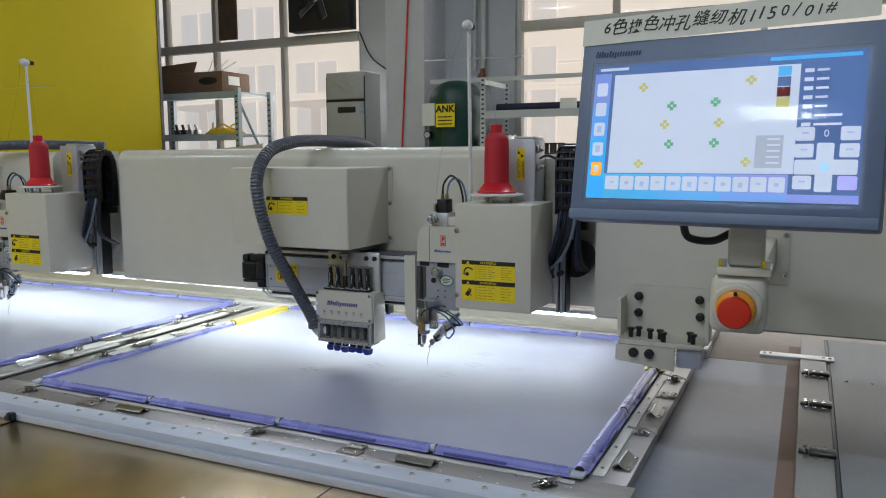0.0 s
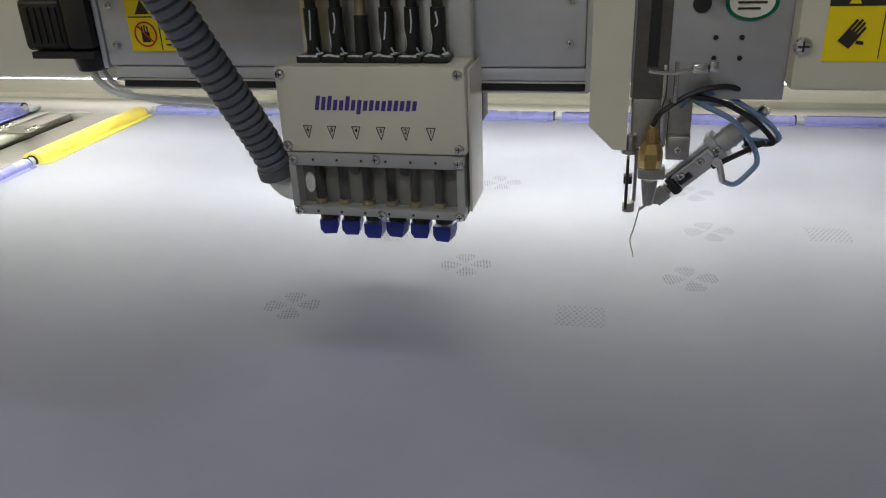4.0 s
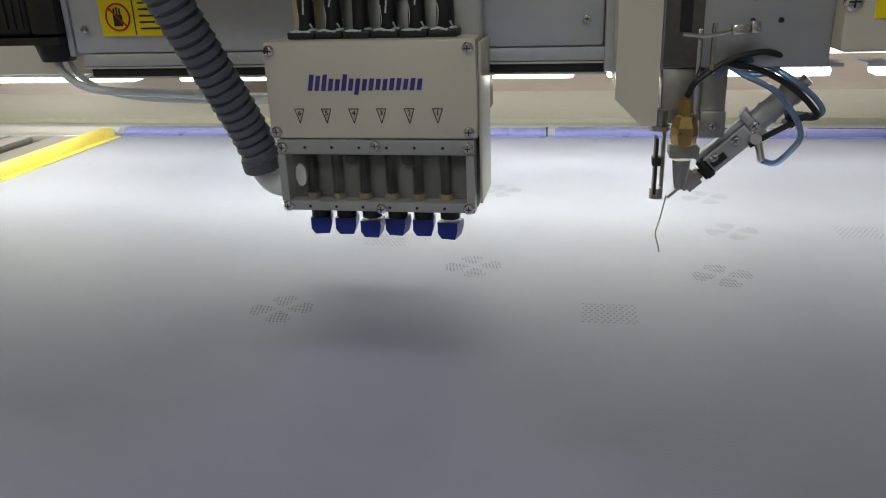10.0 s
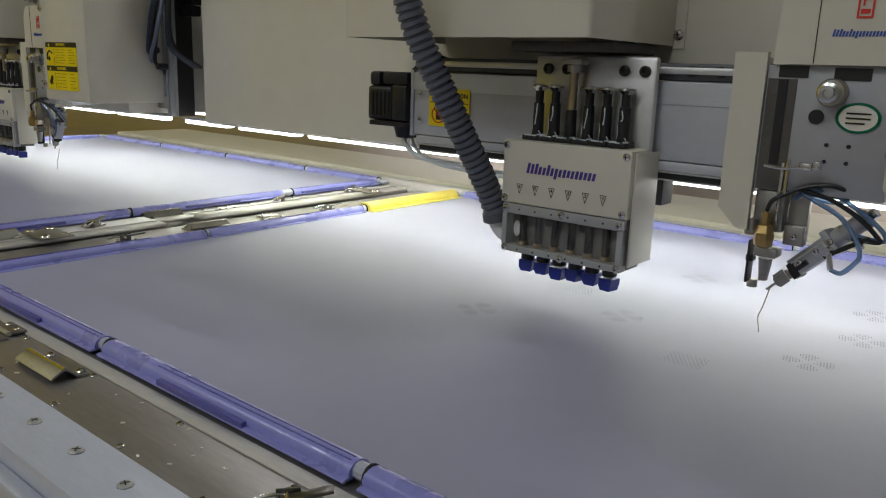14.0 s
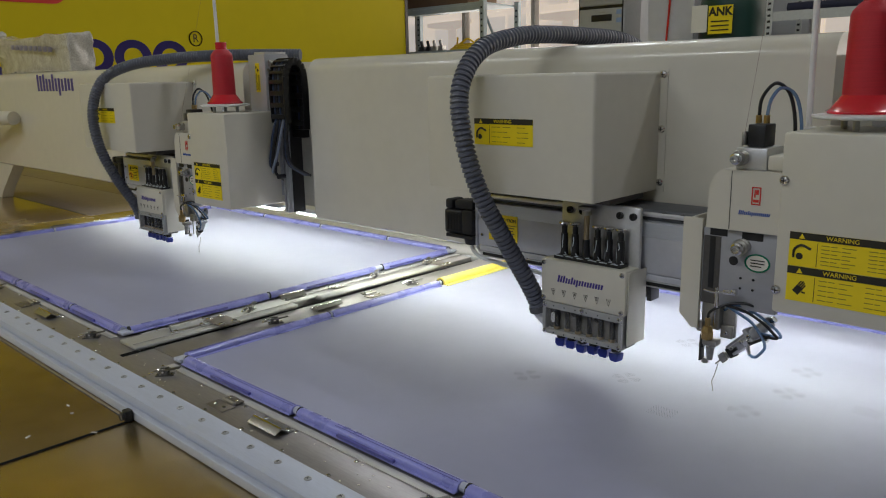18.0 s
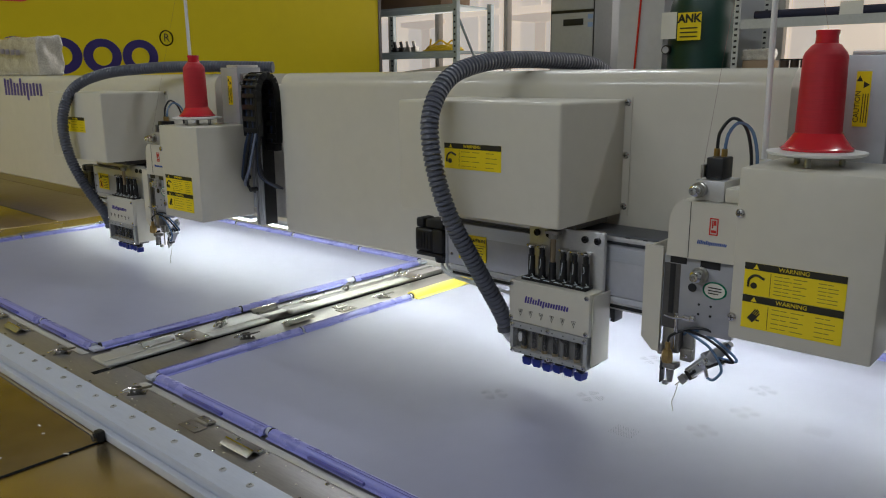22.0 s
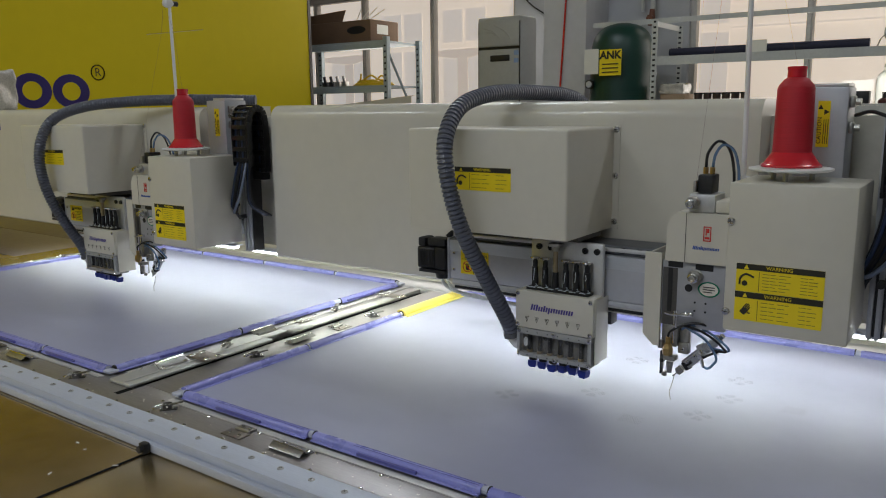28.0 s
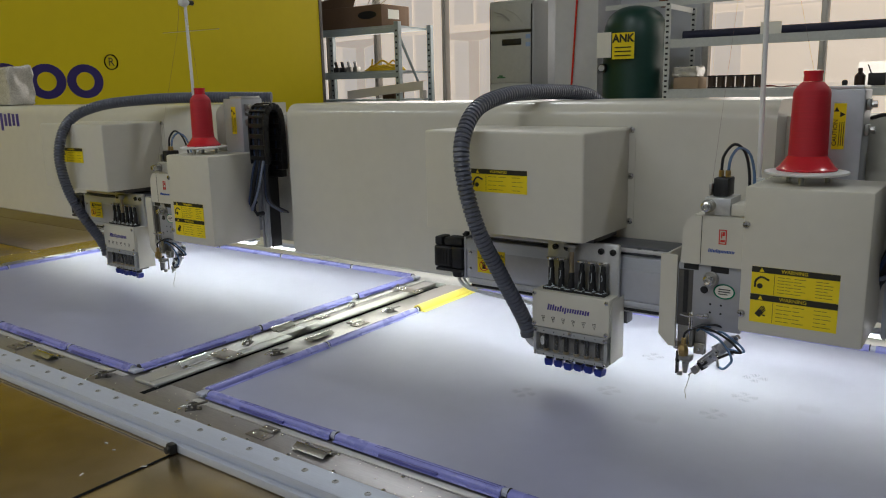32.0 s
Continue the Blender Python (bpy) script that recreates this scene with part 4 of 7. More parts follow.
for off in (0.0, -PITCH):
    part("side_strip", Shape().box(PX0 - 0.1075 + off, PX0 - 0.001 + off, PY0, PY1, TZ + 0.001, SZ, 0.001), STRIP, carriage, "brushed side strip")
    part("side_strip", Shape().box(PX1 + 0.001 + off, PX1 + 0.076 + off, PY0, PY1, TZ + 0.001, SZ - 0.001, 0.001), STRIP, carriage, "brushed side strip")
    part("border_strip", Shape().box(PX0 + off, PX1 + off, PY0 - 0.030, PY0 - 0.0165, SZ + 0.0002, SZ + 0.0016, 0.0004), STRIP_LIGHT, carriage, "bright border strip")
    part("border_strip", Shape().box(PX0 - 0.034 + off, PX0 - 0.017 + off, PY0 + 0.02, PY1, SZ + 0.0002, SZ + 0.0016, 0.0004), STRIP_LIGHT, carriage, "bright border strip")
    part("border_strip", Shape().box(PX1 + 0.017 + off, PX1 + 0.036 + off, PY0 + 0.02, PY1, SZ - 0.0008, SZ + 0.0010, 0.0004), STRIP_LIGHT, carriage, "bright border strip")
# raised bars along the gap, stepped where they meet
WB = PX1 - PITCH  # east edge of the second pallet
part("raised_bar", Shape().box(WB + 0.040, WB + 0.109, PY0 - 0.030, PY0 + 0.330, SZ + 0.0003, SZ + 0.0070, 0.0020, 3), BAR, carriage, "raised steel plate")
part("bar_rib", Shape().box(WB + 0.086, WB + 0.0905, PY0 - 0.026, PY0 + 0.326, SZ + 0.0072, SZ + 0.0088, 0.0006), STRIP_LIGHT, carriage, "bright rib")
part("raised_bar", Shape().box(WB + 0.060, WB + 0.082, PY0 + 0.3305, PY0 + 0.40, SZ + 0.0003, SZ + 0.0050, 0.0015), BAR, carriage, "raised steel bar")
part("raised_bar", Shape().box(WB + 0.085, WB + 0.109, PY0 + 0.392, PY1 - 0.13, SZ + 0.0003, SZ + 0.0105, 0.0045, 3), BAR, carriage, "raised steel bar with a rounded end")
part("raised_bar", Shape().box(WB + 0.066, WB + 0.0845, PY0 + 0.46, PY1 - 0.20, SZ + 0.0003, SZ + 0.0035, 0.0010), STRIP_LIGHT, carriage, "thin bright bar")
# Shade in the open gap between the pallets, put in as black strips.
part("gap_shade", Shape().box(WB + 0.0765, PX0 - 0.1077, PY0 + 0.0005, PY1 - 0.0005, TZ + 0.0005, SZ - 0.0125), BLACK_GAP, carriage, "black strip for the shade in the pallet gap")
part("gap_shade", Shape().box(PX0 - 0.1195, PX0 - 0.1045, PY0 - 0.060, PY0 - 0.0015, SZ + 0.0002, SZ + 0.0005), BLACK_GAP, carriage, "black strip for the shade in the pallet gap", smooth=False)
for y0, y1 in ((PY0 + 0.130, PY0 + 0.176), (PY0 + 0.765, PY0 + 0.800)):
    bridge = part("bridge_plate", Shape().box(PX0 - 0.158, PX0 - 0.093, y0, y1, SZ + 0.0108, SZ + 0.0130, 0.0008), BRIDGE, carriage, "screwed steel bridge plate")
    for sx in (-0.150, -0.101):
        for sy in (y0 + 0.009, y1 - 0.009):
            piece("screw", SCREW, bridge, pose(PX0 + sx, sy, SZ + 0.0130))
for off in (0.0, -PITCH):
    for k in range(9):
        piece("screw", SCREW_SMALL, carriage, pose(PX0 - 0.0255 + off, PY0 + 0.07 + 0.1 * k, SZ + 0.0016))
        piece("screw", SCREW_SMALL, carriage, pose(PX1 + 0.0265 + off, PY0 + 0.05 + 0.1 * k, SZ + 0.0010))
    for k in range(10):
        piece("screw", SCREW_SMALL, carriage, pose(PX0 - 0.005 + 0.1285 * k + off, PY0 - 0.034, SZ))
        piece("screw", SCREW_SMALL, carriage, pose(PX0 + 0.06 + 0.1285 * k + off, PY1 + 0.033, FZ - 0.003))


def latch(at, turn):
    """Toggle latch: base, two cheeks, pivot pin, lever and a bent wire hook. The lever points along +x."""
    t = thing("spring_latch", at, "small steel toggle latch with a wire hook on the steel strip", "latch", "latches")
    m = Matrix.Translation(at) @ pose(0, 0, 0, 0, 0, turn)
    def p(x, y, z):
        return m @ Vector((x, y, z))
    part("base", Shape().box(-0.016, 0.014, -0.0085, 0.0085, 0.0002, 0.0018, 0.0004, m=m), LATCH_STEEL, t)
    for sy in (-0.0075, 0.0060):
        part("cheek", Shape().box(-0.010, 0.005, sy, sy + 0.0015, 0.0019, 0.0105, 0.0005, m=m), LATCH_STEEL, t)
    part("pin", Shape().cyl(p(-0.003, -0.0095, 0.0075), p(-0.003, 0.0095, 0.0075), 0.0020, seg=8), CHROME, t)
    part("lever", Shape().box(-0.006, 0.026, -0.0045, 0.0045, 0.0070, 0.0088, 0.0006, m=m @ pose(0, 0, 0, 0, -9, 0)), LATCH_STEEL, t)
    part("wire", Shape().tube([p(-0.003, -0.0045, 0.008), p(-0.016, -0.0045, 0.0075), p(-0.025, -0.004, 0.0045), p(-0.027, 0, 0.0042), p(-0.025, 0.004, 0.0045), p(-0.016, 0.0045, 0.0075), p(-0.003, 0.0045, 0.008)], 0.0012, 6, 4), CHROME, t)
    for sx in (-0.0135, 0.0105):
        piece("screw", SCREW_TINY, t, m @ pose(sx, 0, 0.0018))
    return t


def tray(at, turn):
    """Folded sheet flap: screwed back edge towards +y, a ridge and a bright front face."""
    t = thing("sheet_handle", at, "folded stainless sheet flap screwed to the steel strip", "handle", "sheet handles")
    m = Matrix.Translation(at) @ pose(0, 0, 0, 0, 0, turn)
    sh = Shape().prism([(0.015, 0.0004), (0.015, 0.0020), (0.007, 0.0022), (-0.0035, 0.0108), (-0.0050, 0.0112), (-0.0068, 0.0104), (-0.0150, 0.0060), (-0.0165, 0.0045), (-0.0158, 0.0040), (-0.0070, 0.0088), (-0.0048, 0.0096), (0.0060, 0.0006)], "x", -0.034, 0.034)
    bmesh.ops.transform(sh.bm, matrix=m, verts=sh.bm.verts)
    part("sheet", sh, FLAP_STEEL, t)
    # Highlight along the fold, put into the shape as a chrome rod.
    part("ridge", Shape().cyl(m @ Vector((-0.0338, -0.0048, 0.0106)), m @ Vector((0.0338, -0.0048, 0.0106)), 0.0015, seg=8), CHROME, t, "chrome rod for the highlight on the fold")
    part("end_wing", Shape().prism([(-0.014, 0.0045), (-0.0055, 0.0100), (0.006, 0.0010), (0.004, 0.0004), (-0.012, 0.0004)], "x", -0.0352, -0.0342), STEEL, t).data.transform(Matrix.Translation(-t.location) @ m @ Matrix.Translation(t.location))
    for sx in (-0.027, 0.027):
        piece("screw", SCREW_MID, t, m @ pose(sx, 0.0108, 0.0021))
    return t


def hinge(at, turn):
    """Two screwed leaves with a knuckle between them."""
    t = thing("hinge_plate", at, "flat steel hinge plate screwed to the strip", "hinge", "hinge plates")
    m = Matrix.Translation(at) @ pose(0, 0, 0, 0, 0, turn)
    part("leaf", Shape().box(-0.024, 0.022, -0.014, 0.009, 0.0003, 0.0020, 0.0005, m=m), BRIDGE, t)
    part("leaf", Shape().box(-0.018, 0.017, 0.0145, 0.0275, 0.0018, 0.0040, 0.0005, m=m), BRIDGE, t)
    part("knuckle", Shape().cyl(m @ Vector((-0.016, 0.0118, 0.0030)), m @ Vector((0.015, 0.0118, 0.0030)), 0.0026, seg=8), STEEL, t)
    for sx, sy, sz in ((-0.012, -0.004, 0.0020), (0.011, -0.004, 0.0020), (-0.009, 0.021, 0.0040), (0.009, 0.021, 0.0040)):
        piece("screw", SCREW_SMALL, t, m @ pose(sx, sy, sz))
    return t


for off in (0.0, -PITCH):
    x0, x1 = PX0 + off, PX1 + off
    for u in (0.036, 0.655, 1.21):
        latch((x0 + u, PY0 - 0.050, SZ), 50)
    for u in (0.222, 0.86):
        hinge((x0 + u, PY0 - 0.055, SZ), 0)
    for u in (0.342, 0.985):
        tray((x0 + u, PY0 - 0.050, SZ), 0)
    for v in (0.237, 0.624):
        latch((x0 - 0.062, PY0 + v, SZ), 62)
    tray((x0 - 0.070, PY0 + 0.372, SZ), 90)
    hinge((x0 - 0.060, PY0 + 0.500, SZ), 90)
    up, inset = (0.0, 0.052) if off == 0.0 else (0.0082, 0.066)
    latch((x1 + inset, PY0 + 0.237, SZ - 0.001 + up), 180 if off == 0.0 else 118)
    tray((x1 + inset + 0.004, PY0 + 0.09, SZ - 0.001 + up), -90)
    for v in (0.615, 0.80):
        latch((x1 + (0.052 if off == 0.0 else 0.034), PY0 + v, SZ - 0.001), 180 if off == 0.0 else 118)
    hinge((x1 + (0.052 if off == 0.0 else 0.030), PY0 + 0.490, SZ - 0.001), -90)
    tray((x1 + (0.056 if off == 0.0 else 0.030), PY0 + 0.372, SZ - 0.001), -90)


def clip_mesh(length, mat, name):
    """Rounded clamp channel with a flat skirt, along +x, its bead over the line y = 0."""
    out = []
    for i in range(9):
        a = radians(-10 + 200 * i / 8)
        out.append((0.0095 * math.cos(a) * -1 + 0.0, 0.004 + 0.0078 * math.sin(a)))
    out += [(0.0140, 0.0018), (0.0140, 0.0004), (-0.0150, 0.0004), (-0.0150, 0.0016), (-0.0112, 0.0022)]
    sh = Shape().prism(out, "x", 0, length)
    return finish(sh, mat, (0, 0, 0), name=name)


CLIP = clip_mesh(0.314, CLIP_BLUE, "clip")
CLIP_SHORT = clip_mesh(0.235, CLIP_BLUE, "clip_short")
CLIP_Y = clip_mesh(0.25, CLIP_YELLOW, "clip_yellow")
CLIP_Y.transform(Matrix.Diagonal((1, 1.55, 1.35, 1)))
# Groove and lines lie on the surface; their shade is in the colour.
CLIP_GROOVE = finish(Shape().box(0.105, 0.217, 0.0092, 0.0142, 0.0022, 0.0066, 0.0006), CLIP_SHADE, (0, 0, 0), name="groove")
CLIP_LINE = finish(Shape().box(0.004, 0.231, -0.0016, -0.0006, 0.0114, 0.0121).box(0.004, 0.231, 0.0028, 0.0036, 0.0110, 0.0117), CLIP_SHADE, (0, 0, 0), name="line")
# Black disc paints the shaded hollow in a clip's open end.
CLIP_END = finish(Shape().cyl((0, 0, 0.0045), (0.0022, 0, 0.0045), 0.0084, seg=12), BLACK_RUBBER, (0, 0, 0), name="hollow_end")
ROD_X = finish(Shape().cyl((0, 0, 0.005), (1.225, 0, 0.005), 0.0062, seg=10), CLIP_CLEAR, (0, 0, 0), name="rod_x")
ROD_Y = finish(Shape().cyl((0, 0, 0.005), (0.91, 0, 0.005), 0.0062, seg=10), CLIP_CLEAR, (0, 0, 0), name="rod_y")


def clip(place, yellow=False, short=False):
    ob = new("clamp_clip", CLIP_Y if yellow else CLIP_SHORT if short else CLIP)
    ob.matrix_world = place
    if not yellow:
        for nm, me in (("groove", CLIP_GROOVE), ("moulded_line", CLIP_LINE)):
            sub = new(nm, me)
            sub.parent = ob
    for at in (-0.0018, 0.2496) if yellow else (0.2346,) if short else (0.3136,):
        cap = new("hollow_end", CLIP_END)
        cap.parent = ob
        cap.location = (at, 0, 0)
    return tagged(ob, "yellow plastic clamp clip on the sheet's edge" if yellow else "violet-blue plastic clamp clip on the sheet's edge", "clip", "clamp clips")


def flower(kind, x, y, n=0):
    """Perforation pattern: four dotted petals or a dotted lozenge, lying on the sheet."""
    sh = Shape()
    dots = []
    if kind == "petals":
        for q in range(4):
            a = radians(90 * q + 12)
            for r in range(7):
                for c in range(-3, 4):
                    u, v = 0.005 + 0.0027 * r, 0.0026 * c
                    if abs(v) < 0.0088 * (0.22, 0.42, 0.62, 0.82, 1.0, 1.0, 0.66)[r]:
                        dots.append((u * math.cos(a) - v * math.sin(a), u * math.sin(a) + v * math.cos(a)))
    else:
        for r in range(9):
            for c in range(9):
                dots.append((0.0042 * (c - 4) + 0.0018 * (r % 2), 0.0036 * (r - 4)))
    for u, v in dots:
        vs = [sh.bm.verts.new((x + u + 0.00075 * math.cos(i * math.pi / 3), y + v + 0.00075 * math.sin(i * math.pi / 3), FZ + 0.0004)) for i in range(6)]
        sh.bm.faces.new(vs)
    return sh


PUNCH = material("punched_hole", (0.175, 0.175, 0.20), 0.9, spec=0.1)
for off, nm in ((0.0, "pale grey vinyl sheet clamped flat and punched with flowers"), (-PITCH, "pale grey vinyl sheet clamped flat under the far head")):
    x0, x1 = PX0 + off, PX1 + off
    sheet = thing("vinyl_sheet", ((x0 + x1) / 2, (PY0 + PY1) / 2, FZ - 0.003), nm, "sheet")
    g = Shape()
    nx, ny = 60, 46
    grid = [[g.bm.verts.new((x0 + (x1 - x0) * i / nx, PY0 + (PY1 - PY0) * j / ny, FZ + 0.00035 * noise.noise((i * 0.22 + off, j * 0.2, 0)))) for i in range(nx + 1)] for j in range(ny + 1)]
    for j in range(ny):
        for i in range(nx):
            g.bm.faces.new((grid[j][i], grid[j][i + 1], grid[j + 1][i + 1], grid[j + 1][i]))
    part("cover_sheet", g, FABRIC, sheet)
    part("under_layer", Shape().box(x0 + 0.002, x1 - 0.002, PY0 + 0.002, PY1 - 0.002, TZ + 0.001, FZ - 0.0015), FABRIC, sheet, smooth=False)
    if off == 0.0:
        for kind, fx, fy in PATTERNS:
            part("perforation", flower(kind, fx, fy), PUNCH, sheet, smooth=False)
    for k in range(4):
        clip(pose(x0 + (0.334, 0.660, 0.986, 1.233)[k], PY0, FZ - 0.001, 0, 0, 180), short=k == 3)
        clip(pose(x0 + (0.020, 0.346, 0.672, 0.998)[k], PY1, FZ - 0.001), short=k == 3)
    for k in range(2):
        clip(pose(x0, PY0 + 0.008 + 0.322 * k, FZ - 0.001, 0, 0, 90))
        clip(pose(x1, PY0 + 0.322 + 0.322 * k, FZ - 0.001, 0, 0, -90))
    clip(pose(x0, PY0 + 0.656 + (0.0 if off == 0.0 else 0.01), FZ - 0.001, 0, 0, 90), off == 0.0, True)
    clip(pose(x1, PY0 + 0.906, FZ - 0.001, 0, 0, -90), off == 0.0, True)
    for me, p in ((ROD_X, pose(x0 + 0.01, PY0, FZ - 0.0012)), (ROD_X, pose(x0 + 0.01, PY1, FZ - 0.0012)), (ROD_Y, pose(x0, PY0 + 0.01, FZ - 0.0012, 0, 0, 90)), (ROD_Y, pose(x1, PY0 + 0.01, FZ - 0.0012, 0, 0, 90))):
        piece("clamp_rod", me, sheet, p)
    for cx, cy in ((x0, PY0), (x1, PY0), (x0, PY1), (x1, PY1)):
        part("film_corner", Shape().box(cx - 0.012, cx + 0.012, cy - 0.012, cy + 0.012, FZ - 0.002, FZ + 0.005, 0.003), CLIP_CLEAR, sheet)

# lint and punched crumbs lying on the table sheets
crumb = random.Random(11)
g = Shape()
for k in range(90):
    x, y, a = crumb.uniform(-3.0, 0.4), crumb.uniform(-1.3, PY0 - 0.17), crumb.uniform(0, 180)
    r = crumb.uniform(0.002, 0.0045)
    g.box(-r, r, -r * 0.35, r * 0.35, 0.0002, 0.0012, m=pose(x, y, TZ, 0, 0, a))
for k in range(70):
    x, y, a = crumb.uniform(PX0 - 0.22, PX1), crumb.uniform(PY0 - 0.08, PY0 - 0.02), crumb.uniform(0, 180)
    r = crumb.uniform(0.0008, 0.0020)
    g.box(-r, r, -r * 0.5, r * 0.5, 0.0002, 0.0008, m=pose(x, y, FZ - 0.004, 0, 0, a))
lint = solo("lint", g, PAPER, (-1.0, -0.9, TZ), "pale lint and crumbs scattered over the steel table", "lint", kind="stuff")


# ---- the machine: beam and heads ----
def beam_outline(y0, y1, z0, z1, r=0.034, n=6):
    """Cross-section (y, z) with a rounded upper front edge."""
    out = [(y0, z0 + 0.004), (y0 + 0.004, z0), (y1, z0), (y1, z1)]
    out += [(y0 + r - r * math.sin(radians(90 * i / n)), z1 - r + r * math.cos(radians(90 * i / n))) for i in range(n + 1)]
    return out


BZ0, BZ1 = 1.037, 1.425
beam = thing("machine_beam", (-0.6, 0.15, BZ0), "long cream enamelled steel machine beam on end posts", "machine beam")
part("beam_cover", Shape().prism(beam_outline(0.0, 0.26, BZ0, BZ1), "x", -0.922, 0.262), CREAM_GLOSS, beam, "glossy cream beam cover")
part("beam_cover", Shape().prism(beam_outline(0.0, 0.26, BZ0, BZ1), "x", -3.385, 0.262 - PITCH), CREAM_GLOSS, beam, "glossy cream beam cover")
part("beam_cover", Shape().prism(beam_outline(0.0, 0.26, BZ0 + 0.002, BZ1), "x", 0.53, 2.3), CREAM_GLOSS, beam, "glossy cream beam cover")
part("inner_beam", Shape().box(-3.375, 2.28, 0.07, 0.25, BZ0 + 0.012, BZ1 - 0.03), CREAM_DIRTY, beam, smooth=False)
part("end_post", Shape().prism([(-3.385, TZ + 0.001), (-3.30, TZ + 0.001), (-3.262, TZ + 0.04), (-3.085, BZ0 - 0.001), (-3.385, BZ0 - 0.001)], "y", 0.002, 0.05), CREAM_DIRTY, beam)
part("end_post", Shape().prism([(1.98, TZ + 0.001), (2.16, TZ + 0.001), (2.23, BZ0 - 0.001), (2.04, BZ0 - 0.001)], "y", 0.06, 0.25), CREAM_DIRTY, beam)
plate = part("end_plate", Shape().box(-3.372, -3.278, -0.003, -0.0005, 1.135, 1.355, 0.001), CREAM, beam, "blue-edged end plate")
part("plate_edge", Shape().box(-3.375, -3.275, -0.0042, -0.0031, 1.355, 1.360).box(-3.375, -3.275, -0.0042, -0.0031, 1.130, 1.135).box(-3.375, -3.370, -0.0042, -0.0031, 1.1351, 1.3549).box(-3.280, -3.275, -0.0042, -0.0031, 1.1351, 1.3549), PURPLE_INK, plate, smooth=False)
for x0, x1 in ((-0.895, -0.725), (-0.69, -0.35), (-0.30, 0.10), (0.13, 0.325), (0.36, 0.52), (-1.08, -0.935), (-2.3, -1.9), (-1.86, -1.40), (-1.36, -1.16)):
    led = thing("led_strip", (x0, 0.065, 1.03), "glowing white lamp strip under the beam", "light strip", "lamp strips")
    part("holder", Shape().box(x0 - 0.008, x1 + 0.008, 0.050, 0.080, 1.0333, 1.0365), ALU, led, smooth=False)
    part("diffuser", Shape().box(x0, x1, 0.054, 0.076, 1.0245, 1.0330, 0.003), LED, led)
# Rear strips, out of view, added to brighten the sheet at the back.
for x0, x1 in ((-0.895, -0.43), (-0.32, 0.30), (0.34, 0.52), (-1.16, -0.935), (-2.4, -1.96), (-1.82, -1.18)):
    led = thing("led_strip", (x0, 0.225, 1.03), "unseen white lamp strip added behind the beam", "light strip", "lamp strips")
    part("holder", Shape().box(x0 - 0.008, x1 + 0.008, 0.212, 0.238, 1.0333, 1.0365), ALU, led, smooth=False)
    part("diffuser", Shape().box(x0, x1, 0.215, 0.235, 1.0260, 1.0330, 0.003), LED, led)

# what is built once for the working head is repeated one pitch to the west
repeat = []

# punching unit cover
cov = thing("punch_cover", (-0.166, -0.1, 1.188), "cream sheet-metal cover over the punching unit", "machine cover", "punch covers")
sh = Shape().box(-0.335, 0.003, -0.190, -0.001, 1.188, 1.377)
bmesh.ops.delete(sh.bm, geom=[f for f in sh.bm.faces if f.normal.y > 0.5 or f.normal.z < -0.5], context="FACES")
bmesh.ops.bevel(sh.bm, geom=[e for e in sh.bm.edges if not e.is_boundary], offset=0.005, segments=3, affect="EDGES", profile=0.5)
bmesh.ops.solidify(sh.bm, geom=list(sh.bm.faces), thickness=0.0025)
part("shell", sh, CREAM, cov)
part("flange", Shape().box(0.0032, 0.016, -0.0018, -0.0005, 1.185, 1.38), CREAM_GLOSS, cov, smooth=False)
for z in (1.20, 1.286, 1.372):
    piece("screw", SCREW, cov, facing(0.0085, -0.0018, z))


